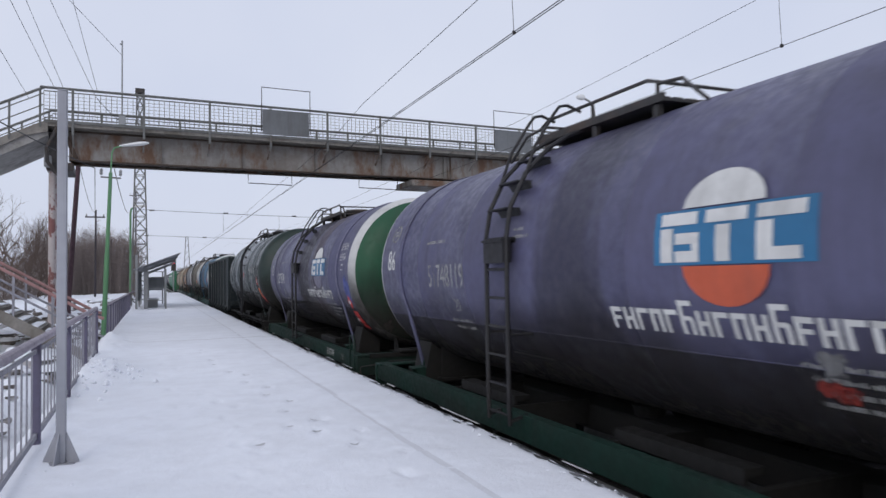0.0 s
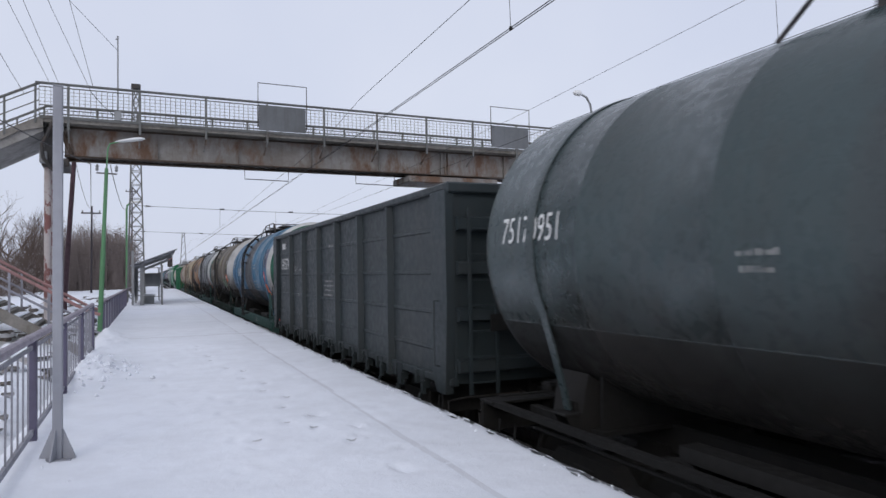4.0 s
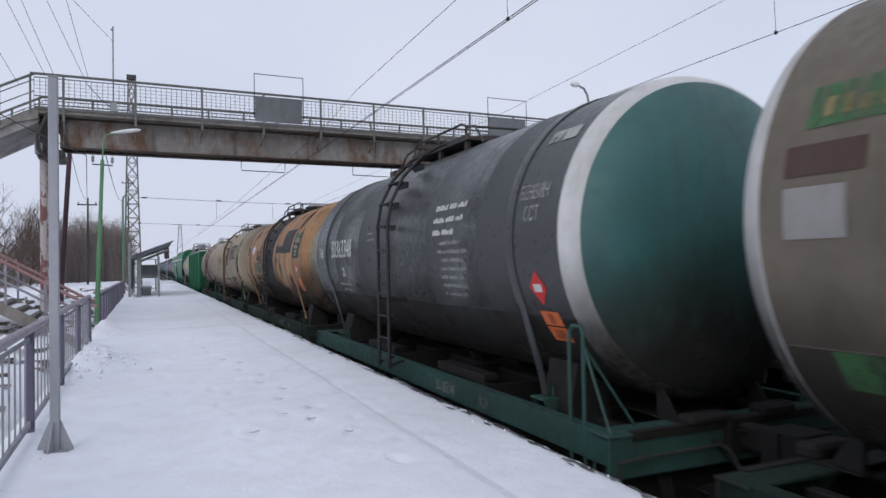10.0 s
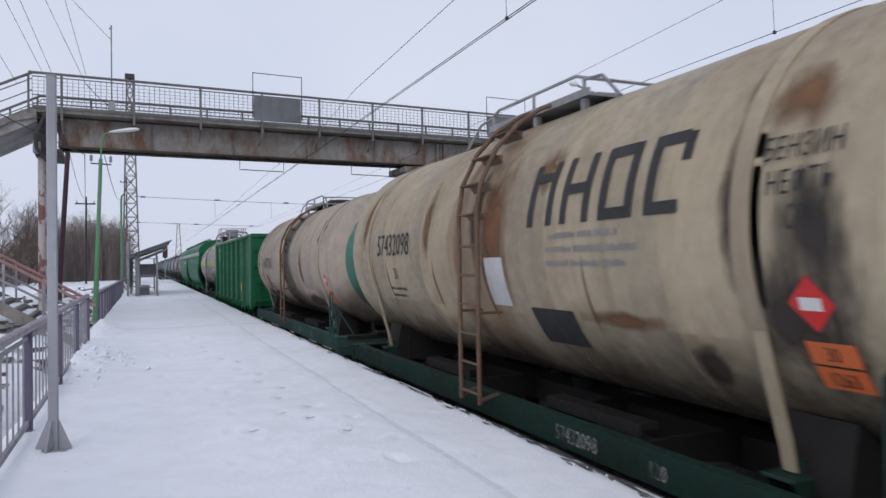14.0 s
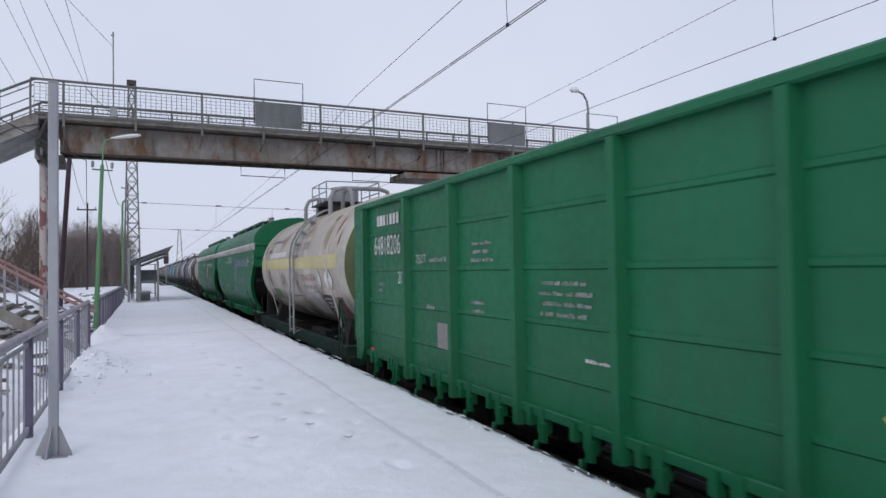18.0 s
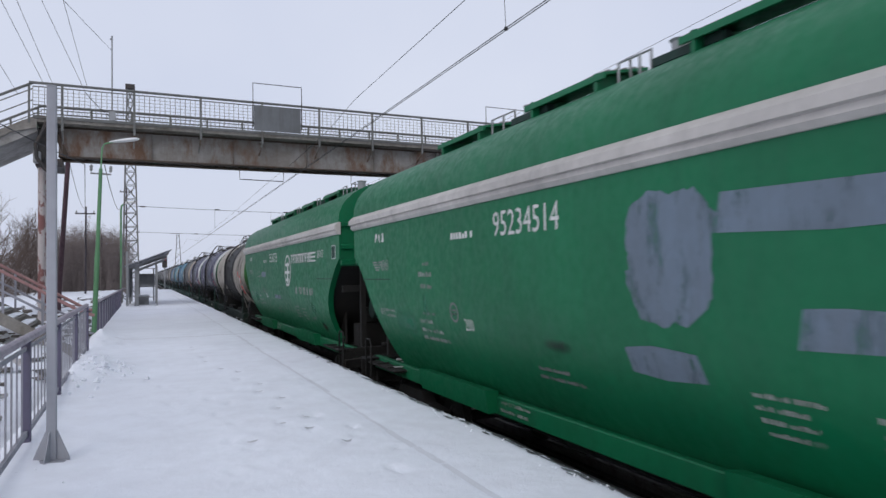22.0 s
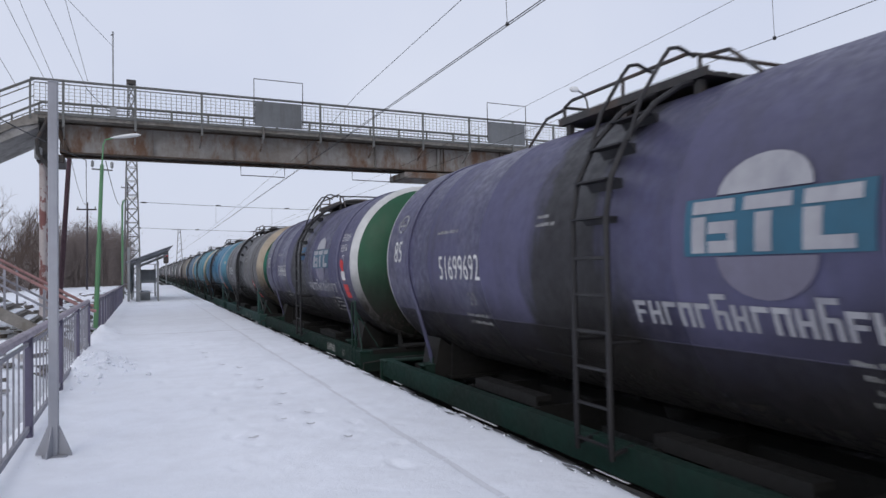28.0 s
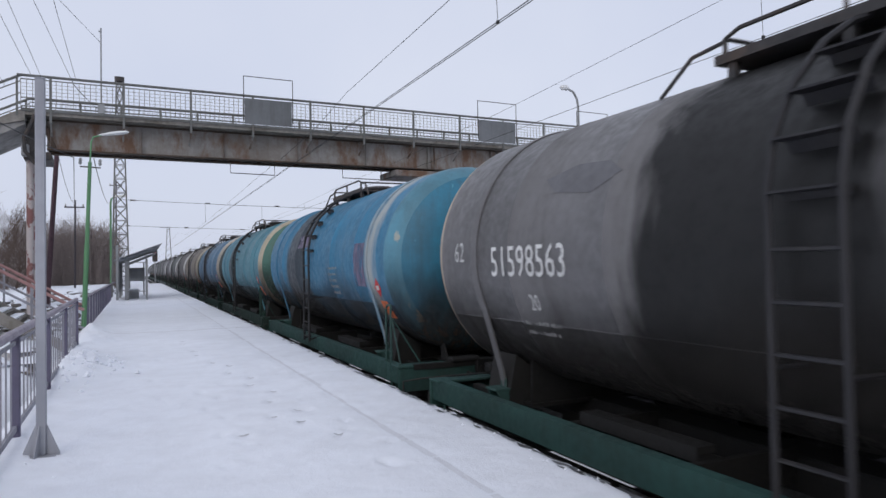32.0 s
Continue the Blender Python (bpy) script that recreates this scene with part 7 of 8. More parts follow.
def green_gondola_marks(w, place):
    patch(w, -3.2, 1.62, 0.36, 0.44, M["yellow_mark"], place, "hazard_diamond", [(0.5, 0), (1, 0.5), (0.5, 1), (0, 0.5)])
    patch(w, -3.64, 1.62, 0.38, 0.20, M["orange_mark"], place, "hazard_plate")
    patch(w, -3.64, 1.84, 0.38, 0.20, M["orange_mark"], place, "hazard_plate")
    patch(w, 2.9, 1.62, 0.36, 0.34, GREY_PATCH, place, "faded_panel")
    lines(w, -0.55, 1.82, 0.5, 1, M["white"], place, 0.08, 3)
    patch(w, -0.75, 1.62, 0.03, 0.4, M["white"], place, "mark_block")


def dark_gondola_marks(w, place):
    for y in (2.10, 1.92):
        round_mark(w, y, 3.36, 0.19, 0.16, FAINT, place)
    # a ruled table of dates
    for k in range(3):
        patch(w, 2.05, 2.30 + 0.09 * k, 0.38, 0.010, FAINT, place, "mark_block")
    for k in range(4):
        patch(w, 2.235 - 0.125 * k, 2.30, 0.010, 0.19, FAINT, on_wall(-1.491), "mark_block")
    lines(w, -0.6, 3.25, 1.2, 1, RUBBED, place, 0.14, 21)


def extra_dark(w):
    letters(w, "75170951", 4.0, 2.75, 0.26, M["white"], on_tank)
    letters(w, "НЕФТЕПРОДУКТЫ СТ", -2.98, 2.70, 0.18, M["white"], on_tank, 0.62)
    letters(w, "15-1219", -2.96, 2.46, 0.16, M["white"], on_tank)
    lines(w, -2.95, 2.26, 1.5, 4, RUBBED, on_tank, 0.12, 6)
    round_mark(w, -4.30, 3.20, 0.36, 0.27, RUBBED, on_tank)
    letters(w, "СТ. ГУРЬЕВСК", -0.30, 3.20, 0.155, RUBBED, on_dome, 0.8)
    lines(w, -0.30, 3.58, 1.0, 1, RUBBED, on_dome, 0.15, 41)
    lines(w, -0.45, 2.98, 0.75, 2, RUBBED, on_dome, 0.14, 42)
    lines(w, 0.45, 2.30, 0.7, 2, RUBBED, on_dome, 0.15, 43)
    patch(w, -4.62, 1.66, 0.36, 0.34, M["red_mark"], lifted(0.013), "hazard_diamond", [(0.5, 0), (1, 0.5), (0.5, 1), (0, 0.5)])
    patch(w, -0.75, 2.54, 0.26, 0.22, M["white"], on_tank, "small_plate")
    patch(w, -0.75, 2.57, 0.20, 0.16, M["red_mark"], lifted(0.011), "small_plate")
    lines(w, 1.2, 2.55, 0.4, 2, RUBBED, on_tank, 0.1, 7)


def extra_blue(w):
    lines(w, -2.1, 2.85, 1.0, 2, RUBBED, on_tank, 0.10, 4)
    lines(w, -2.1, 2.28, 0.9, 4, RUBBED, on_tank, 0.10, 5)
    lines(w, -2.9, 2.62, 0.8, 2, RUBBED, on_tank, 0.10, 6)
    patch(w, 1.3, 2.75, 0.5, 0.42, PURPLE_SMEAR, lifted(0.004), "overpainted_patch")
    patch(w, 4.3, 2.05, 0.5, 0.13, PURPLE_SMEAR, lifted(0.004), "overpainted_patch")
    lines(w, 2.6, 1.95, 1.1, 2, YELLOW_PATCH, on_tank, 0.13, 9)
    lines(w, 2.2, 3.02, 0.9, 1, YELLOW_PATCH, on_tank, 0.16, 10)
    patch(w, -4.5, 2.75, 0.75, 0.6, PURPLE_SMEAR, lifted(0.006), "overpainted_patch")


OLIVE = painted("olive_overpaint", (0.10, 0.12, 0.03), amount=0.4, streak=0.4, cover=0.92)


def extra_brown(w):
    patch(w, 4.1, 3.18, 1.0, 0.24, GREEN_PATCH, lifted(0.006), "green_patch")
    lines(w, 4.1, 3.23, 0.8, 1, YELLOW_PATCH, lifted(0.010), 0.26, 31)
    patch(w, 4.45, 2.92, 0.5, 0.17, painted("brown_panel", (0.07, 0.035, 0.025), amount=0.4), lifted(0.006), "brown_panel")
    patch(w, 4.5, 2.58, 0.4, 0.28, GREY_PATCH, lifted(0.006), "faded_panel")
    patch(w, 4.3, 1.75, 0.5, 0.22, GREEN_PATCH, lifted(0.006), "green_patch")
    patch(w, 1.05, 3.1, 0.34, 0.32, GREEN_PATCH, on_tank, "green_patch")
    patch(w, 2.0, 2.95, 0.3, 0.22, GREEN_PATCH, on_tank, "green_patch")
    patch(w, -1.2, 2.98, 0.60, 0.46, YELLOW_PATCH, on_tank, "yellow_patch")
    patch(w, -2.75, 1.92, 0.9, 0.40, GREEN_PATCH, on_tank, "green_patch")
    patch(w, -4.25, 2.24, 0.30, 0.30, M["red_mark"], lifted(0.010), "hazard_diamond", [(0.5, 0), (1, 0.5), (0.5, 1), (0, 0.5)])
    patch(w, -4.25, 2.35, 0.24, 0.09, M["white"], lifted(0.014), "hazard_strip")
    for z in (2.20, 2.36):
        patch(w, -4.62, z, 0.42, 0.14, M["orange_mark"], lifted(0.010), "hazard_plate")
    patch(w, -4.45, 2.98, 0.56, 0.20, GREY_PATCH, lifted(0.006), "grey_overpaint", RAGGED)
    patch(w, -4.45, 2.80, 0.56, 0.15, OLIVE, lifted(0.007), "olive_overpaint")
    patch(w, -4.45, 2.60, 0.56, 0.18, BLACK_PATCH, lifted(0.007), "black_overpaint")
    patch(w, -0.40, 1.85, 0.95, 0.55, GREEN_PATCH, on_dome, "green_patch")
    for y, z, a, h in ((-3.0, 1.62, 1.8, 0.42), (-1.2, 1.6, 1.6, 0.5), (2.2, 1.6, 2.2, 0.5), (-4.4, 1.70, 0.7, 0.5)):
        patch(w, y, z, a, h, GRIME, lifted(0.004), "oil_smear", RAGGED)
    patch(w, -0.4, 2.02, 1.6, 0.07, BLACK_PATCH, on_tank, "oil_streak")
    patch(w, -1.4, 1.93, 1.1, 0.05, BLACK_PATCH, on_tank, "oil_streak")


def extra_slate(w):
    lines(w, -2.35, 3.12, 1.0, 3, M["white"], on_tank, 0.15, 4)
    lines(w, -2.5, 2.70, 0.9, 7, RUBBED, on_tank, 0.10, 5)
    lines(w, 0.9, 2.95, 0.4, 2, RUBBED, on_tank, 0.1, 6)
    lines(w, -0.3, 2.98, 0.4, 1, RUBBED, on_tank, 0.1, 7)
    patch(w, -4.5, 3.60, 0.5, 0.12, RUBBED, on_tank, "small_mark")


def extra_orange(w):
    for y, z, a, h in ((-3.25, 2.88, 1.60, 0.62), (-2.15, 2.90, 0.75, 0.19), (-1.62, 2.92, 0.34, 0.20), (-1.72, 2.62, 0.30, 0.14), (4.35, 2.92, 0.34, 0.28), (2.13, 2.74, 0.40, 0.30), (1.64, 2.72, 0.42, 0.16), (2.45, 2.00, 0.34, 0.18)):
        patch(w, y, z, a, h, BLACK_PATCH, lifted(0.004), "black_overpaint")
    for y, z, a, h in ((-1.7, 1.75, 0.8, 0.42), (-2.4, 1.55, 1.3, 0.5), (2.1, 1.75, 1.3, 0.62), (1.2, 1.6, 1.1, 0.7), (3.6, 1.85, 0.6, 0.5), (-3.6, 1.7, 0.9, 0.75), (-4.3, 1.55, 0.9, 0.5)):
        patch(w, y, z, a, h, GRIME, lifted(0.005), "oil_smear", RAGGED if a > h else RUNNING)
    for y, z, a, h in ((3.9, 2.1, 0.16, 1.0), (3.55, 1.7, 0.10, 1.0), (2.5, 1.7, 0.12, 0.8), (-2.2, 2.1, 0.14, 0.95), (4.75, 1.8, 0.1, 0.9), (1.75, 2.2, 0.12, 1.2), (1.35, 2.1, 0.08, 1.3), (2.0, 3.2, 0.12, 0.5)):
        patch(w, y, z, a, h, GRIME, lifted(0.0045), "oil_run", RUNNING)
    for y, z, a, h in ((-4.2, 3.2, 1.5, 0.95), (-4.0, 3.6, 1.6, 0.5), (-3.1, 3.7, 0.9, 0.35), (3.7, 3.35, 1.6, 0.55), (4.6, 2.9, 0.4, 0.9), (-4.75, 2.7, 0.25, 1.0), (2.4, 3.5, 1.0, 0.4)):
        patch(w, y, z, a, h, OXBLOOD, lifted(0.004), "rust_bloom", RAGGED)
    patch(w, -4.48, 2.72, 0.88, 0.64, GREEN_PATCH, lifted(0.003), "green_border")
    patch(w, -4.50, 2.74, 0.72, 0.53, BLACK_PATCH, lifted(0.008), "black_panel")
    patch(w, 3.15, 2.92, 0.75, 0.34, WHITE_PATCH, lifted(0.006), "white_overpaint", RAGGED)
    patch(w, 1.95, 2.28, 1.55, 0.38, painted("olive_number_panel", (0.17, 0.15, 0.085), amount=0.5, streak=0.4), lifted(0.006), "number_panel")
    patch(w, -2.28, 2.18, 0.46, 0.50, GREEN_PATCH, lifted(0.006), "green_diamond", [(0.5, 0), (1, 0.5), (0.5, 1), (0, 0.5)])
    for y_word, word in ((3.11, "БЕНЗИН"), (2.95, "НЕФТЬ"), (2.79, "ССТ")):
        letters(w, word, -4.5, y_word, 0.12, M["white"], lifted(0.013))
    letters(w, "66", 2.13, 2.80, 0.20, GREY_PATCH, lifted(0.010))
    lines(w, 1.95, 2.05, 0.9, 1, GREY_PATCH, lifted(0.010), 0.11, 3)


def extra_cream(w):
    # the owner's large mark as four plain dark blocks
    for k in range(4):
        y = -1.52 - 0.58 * k
        for q in (0.17, -0.17):
            patch(w, y + q, 2.82 if k < 3 or q > 0 else 3.18, 0.10, 0.58 if k < 3 or q > 0 else 0.20, M["black_txt"], on_tank, "mark_block")
        for z in {0: (3.22,), 1: (3.07,), 2: (2.82, 3.31), 3: (2.82, 3.31)}[k]:
            patch(w, y, z, 0.30, 0.09, M["black_txt"], lifted(0.010), "mark_block")
    lines(w, -2.3, 2.70, 1.4, 3, GREY_PATCH, on_tank, 0.12, 5)
    patch(w, -0.55, 2.05, 0.42, 0.5, WHITE_PATCH, on_tank, "white_panel")
    patch(w, -1.5, 1.72, 0.75, 0.34, BLACK_PATCH, on_tank, "dark_panel")
    patch(w, -4.35, 1.30, 1.5, 1.75, HEAVY, lifted(0.003), "oil_smear")
    patch(w, -4.45, 2.05, 0.95, 1.2, HEAVY, lifted(0.0035), "oil_smear")
    patch(w, -3.9, 1.9, 0.5, 1.7, GRIME, lifted(0.0035), "oil_run")
    patch(w, -0.55, 1.5, 1.3, 2.6, RUST_RUN, lifted(0.003), "rust_run")
    patch(w, -0.10, 1.8, 0.5, 2.2, GRIME, lifted(0.0036), "oil_run")
    for y, z, a, h in ((-1.5, 3.0, 0.9, 0.7), (-4.3, 3.1, 0.9, 0.7), (-3.95, 2.2, 0.35, 2.4), (-2.6, 1.9, 2.2, 0.25), (1.4, 2.2, 0.5, 1.6), (4.2, 2.4, 0.4, 1.8)):
        patch(w, y, z, a, h, RUST_RUN, lifted(0.0038), "rust_run")
    patch(w, -3.4, 1.5, 0.8, 0.5, GRIME, lifted(0.003), "oil_smear", RAGGED)
    for y in (3.8, 3.1, 1.2, -0.3, -2.2):
        patch(w, y, 1.6, 0.12, 1.2, RUST_RUN, lifted(0.004), "rust_run", RUNNING)


def extra_pink(w):
    lines(w, 3.0, 3.05, 0.8, 1, GREY_PATCH, on_tank, 0.12, 4)
    for y, z, a, h in ((4.0, 1.7, 0.5, 2.3), (4.6, 1.8, 0.35, 2.0), (3.3, 1.5, 1.0, 1.1), (0.3, 1.6, 1.0, 2.4), (-2.0, 1.7, 0.6, 1.6)):
        patch(w, y, z, a, h, RUST_RUN, lifted(0.0038), "rust_run")
    for y, z, a, h in ((0.2, 1.7, 0.7, 2.3), (2.6, 1.4, 2.2, 0.6), (-2.4, 1.4, 3.0, 0.6)):
        patch(w, y, z, a, h, GRIME, lifted(0.0042), "oil_smear")
    lines(w, 4.6, 2.85, 0.3, 3, M["black_txt"], on_tank, 0.12, 5)
    patch(w, 4.45, 3.35, 0.4, 0.3, painted("brown_smear", (0.16, 0.09, 0.05), amount=0.4), lifted(0.004), "brown_smear")
    patch(w, -3.9, 3.0, 0.5, 0.7, BLACK_PATCH, lifted(0.004), "oil_smear", [(0.1, 0.2), (0.4, 0), (0.8, 0.1), (1, 0.6), (0.6, 1), (0.1, 0.8)])


def extra_white(w):
    for y, z, a, h in ((-1.4, 3.2, 1.6, 0.7), (1.6, 3.0, 1.6, 0.9), (1.2, 1.9, 1.4, 0.9), (-0.6, 1.5, 1.2, 1.4), (3.4, 1.8, 1.2, 1.2), (-2.9, 1.6, 1.8, 0.9), (4.3, 2.4, 0.7, 1.6), (-3.6, 2.8, 1.2, 1.2)):
        patch(w, y, z, a, h, TEA_STAIN, lifted(0.0035), "water_stain")
    patch(w, 0.0, 2.63, 9.7, 0.29, PALE_YELLOW, lifted(0.004), "yellow_band")
    letters(w, "57793309", 3.5, 2.18, 0.30, GREY_PATCH, on_tank)
    letters(w, "АММИАК", 3.6, 3.12, 0.12, M["black_txt"], on_tank)
    letters(w, "С ГОРКИ НЕ СПУСКАТЬ", -2.02, 2.34, 0.145, RED_TXT, on_tank, 0.68)
    lines(w, -2.05, 2.15, 1.4, 1, GREY_PATCH, on_tank, 0.20, 4)
    lines(w, 2.7, 3.42, 2.6, 1, GREY_PATCH, on_tank, 0.24, 5)
    patch(w, 2.1, 2.98, 2.6, 0.14, WHITE_PATCH, lifted(0.006), "white_overpaint")
    patch(w, -1.6, 3.12, 0.7, 0.17, GREY_PATCH, on_tank, "grey_overpaint")
    patch(w, -1.9, 1.94, 1.7, 0.12, painted("pale_lilac_patch", (0.46, 0.45, 0.50), amount=0.3), on_tank, "lilac_overpaint")
    patch(w, 2.9, 1.76, 1.2, 0.30, painted("olive_panel", (0.14, 0.17, 0.09), amount=0.4), on_tank, "olive_panel")
    patch(w, -2.3, 1.55, 1.0, 0.42, GREY_PATCH, on_tank, "grey_overpaint")
    patch(w, -3.4, 1.62, 0.8, 0.42, BLACK_PATCH, on_tank, "notice_panel")
    lines(w, -3.4, 1.93, 0.6, 4, M["white"], lifted(0.011), 0.09, 7)
    lines(w, 1.4, 2.32, 0.9, 2, GREY_PATCH, on_tank, 0.16, 8)
    lines(w, -0.9, 1.78, 0.4, 2, M["black_txt"], on_tank, 0.12, 9)
    for y, mat in ((-3.2, "white"), (-3.85, "white"), (-4.2, "white")):
        patch(w, y, 2.15, 0.42, 0.46, M["black_txt"], on_tank, "hazard_diamond", [(0.5, 0), (1, 0.5), (0.5, 1), (0, 0.5)])
        patch(w, y, 2.19, 0.35, 0.38, M[mat], lifted(0.011), "hazard_diamond", [(0.5, 0), (1, 0.5), (0.5, 1), (0, 0.5)])
    patch(w, -4.45, 1.62, 0.5, 0.4, painted("dull_red_panel", (0.13, 0.04, 0.035), amount=0.4), on_tank, "notice_panel")
    for y, z, a, h in ((-4.35, 3.0, 0.5, 1.1), (-4.75, 2.9, 0.3, 0.7), (-3.5, 3.6, 0.7, 0.3)):
        patch(w, y, z, a, h, RUST_BLOOM, lifted(0.005), "rust_bloom", [(0.3, 0), (0.75, 0.1), (1, 0.55), (0.8, 0.9), (0.45, 1), (0.1, 0.7), (0, 0.3)])


TEA_STAIN = smear("tea_coloured_stain", (0.33, 0.24, 0.15), (0.26, 0.19, 0.13), 0.5)


def extra_ribs(w):
    coil = Shape()
    k = 0
    while k < 28:
        y = -4.75 + 0.085 * k
        coil.lathe([(y - 0.030, TANK_R), (y - 0.020, TANK_R + 0.028), (y + 0.020, TANK_R + 0.028), (y + 0.030, TANK_R)], 56, "y", (0, 0, TANK_Z), -60, 240)
        k += 1
    part("heating_ribs", coil, spec_paint((0.50, 0.46, 0.40), dirt=(0.05, 0.042, 0.036), amount=0.5, streak=1.0, rough=0.65, rust=0.72, rust_col=(0.018, 0.016, 0.015), scale=1.3), w, "ribbed off-white heating jacket with black runs")
    patch(w, -4.15, 2.52, 0.26, 0.26, M["red_mark"], lifted(0.034), "red_blotch", RAGGED)
    patch(w, -4.62, 2.22, 0.40, 0.42, M["red_mark"], lifted(0.034), "hazard_diamond", [(0.5, 0), (1, 0.5), (0.5, 1), (0, 0.5)])
    patch(w, -4.62, 2.38, 0.24, 0.12, WHITE_PATCH, lifted(0.038), "hazard_strip")
    for dz in (2.03, 1.86):
        patch(w, -4.66, dz, 0.40, 0.16, M["red_mark"], lifted(0.034), "hazard_plate")
    for y, a in ((-4.5, 0.5), (-3.8, 0.7), (-3.2, 0.5)):
        patch(w, y, 1.45, a, 1.1, HEAVY, lifted(0.033), "oil_smear", RUNNING)
    letters(w, "50997223", 3.5, 2.62, 0.26, M["black_txt"], on_tank)


def extra_grey(w):
    lines(w, -2.0, 3.1, 1.1, 2, RUBBED, on_tank, 0.16, 4)
    lines(w, -2.7, 1.98, 0.7, 2, RUBBED, on_tank, 0.12, 5)
    patch(w, 2.1, 3.2, 1.2, 0.3, painted("dark_grey_smear", (0.12, 0.12, 0.13), amount=0.3), lifted(0.005), "dark_smear", [(0, 0.7), (0.2, 0.2), (0.7, 0), (1, 0.5), (0.8, 0.9), (0.4, 1)])


def extra_patchy(w):
    patch(w, -3.55, 2.25, 0.6, 0.75, PURPLE_SMEAR, on_tank, "overpainted_patch")
    patch(w, 0.9, 3.05, 1.1, 0.3, PURPLE_SMEAR, on_tank, "overpainted_patch")
    lines(w, -1.8, 2.55, 0.7, 5, RUBBED, on_tank, 0.12, 4)


# wagon by wagon, from the train's head
OIL = (0.018, 0.018, 0.022)
joined(purple_tank("51748119", "86", ((-0.70, 0.45, (0.036, 0.034, 0.060), 0.9),), torn=True, bowl=painted("red_orange_mark", (0.58, 0.11, 0.05), amount=0.25, streak=0.2), lad=0.5, y_mark=-2.68, low=True, label="violet-blue tank wagon with round owner mark and green end"), 12.02)
joined(purple_tank("53973749", "62", ((-0.50, 0.62, (0.034, 0.030, 0.038), 0.84), (-1.75, 0.50, (0.075, 0.058, 0.052), 0.6), (-0.95, 0.08, (0.012, 0.012, 0.012), 0.9)), lad=0.26, y_mark=-2.2, num_y=2.85, low=True, label="dusty violet-blue tank wagon with white ring and green end"), 12.02)
joined(plain_tank("dark grey-green tank wagon with a plain dark end", (0.046, 0.066, 0.069), (0.033, 0.055, 0.052), (0.028, 0.05, 0.046), bands=((0.2, 0.3, (0.05, 0.05, 0.05), 0.5),), amount=0.3, streak=0.3, rough=0.30, frame="frame_black", extra=extra_dark, lad=-0.76, big=1.065, plac_at=(-4.40, 2.22), plac_size=0.8, slim=True, low=True), 12.02)
joined(steel_gondola("dark slate-grey steel gondola wagon with white markings", (0.026, 0.036, 0.040), "64955742", None, amount=0.25, streak=0.3), 13.92)
dark_gondola_marks(TRAIN[-1][0], on_wall(-1.489))
joined(plain_tank("bright blue tank wagon with a black oil-stained middle and white ring", (0.012, 0.128, 0.240), WHITE_RING, (0.016, 0.10, 0.065), "53645906", "88", ((-0.32, 0.85, (0.026, 0.020, 0.018), 0.98),), amount=0.35, streak=0.45, rough=0.46, rust=0.10, rust_col=(0.22, 0.17, 0.12), lad=0.42, extra=extra_blue, fuel=("БЕНЗИН", "НЕФТЬ", "СТ"), frame="frame_teal", big=1.035, plac_at=(-4.36, 2.28), plac_size=0.88, num_at=(2.2, 2.50), code_at=(4.35, 2.85)), 12.02)
joined(plain_tank("dull brown-grey tank wagon with a scuffed white ring", (0.150, 0.124, 0.092), SCUFFED_RING, (0.02, 0.028, 0.024), "93374784", "", ((0.35, 0.45, (0.03, 0.03, 0.03), 0.75), (-4.4, 0.3, (0.05, 0.045, 0.04), 0.5)), amount=0.5, streak=0.55, rough=0.6, lad=0.44, ring_to=44, extra=extra_brown, frame="frame_dark", big=1.065, num_at=(2.95, 2.48), plac=False), 12.02)
joined(plain_tank("dark slate tank wagon with white ring and teal end", (0.054, 0.060, 0.063), WHITE_RING, (0.042, 0.135, 0.13), "50363348", "166", ((0.1, 0.35, (0.03, 0.03, 0.03), 0.6),), amount=0.35, streak=0.35, rough=0.36, lad=-0.13, extra=extra_slate, fuel=("БЕНЗИН", "ССТ"), frame="frame_teal", big=1.065), 12.02)
joined(plain_tank("rusty orange tank wagon with a broad black spill band", (0.43, 0.245, 0.125), spec_paint((0.34, 0.32, 0.24), dirt=(0.04, 0.035, 0.03), amount=0.8, streak=0.8, rough=0.65), (0.02, 0.05, 0.028), "50715855", "", ((-0.15, 1.0, (0.006, 0.005, 0.005), 0.995), (0.98, 0.04, (0.03, 0.025, 0.02), 0.85), (1.14, 0.05, (0.03, 0.025, 0.02), 0.9), (1.35, 0.06, (0.03, 0.025, 0.02), 0.8), (1.62, 0.05, (0.03, 0.025, 0.02), 0.8), (1.95, 0.04, (0.05, 0.035, 0.025), 0.6), (-1.5, 0.06, (0.03, 0.025, 0.02), 0.7), (3.72, 0.06, (0.06, 0.035, 0.02), 0.7), (-3.0, 0.06, (0.06, 0.035, 0.02), 0.7)), text="black_txt", dirt=(0.05, 0.035, 0.028), amount=0.55, streak=0.75, rough=0.62, rust=0.4, rust_col=(0.15, 0.065, 0.04), ring_from=36, ring_to=53, big=1.03, num_at=(1.95, 2.34), plac_at=(-4.62, 2.27), plac_size=0.8, low=True, lad=-0.25, extra=extra_orange, frame="frame_dark"), 12.02)
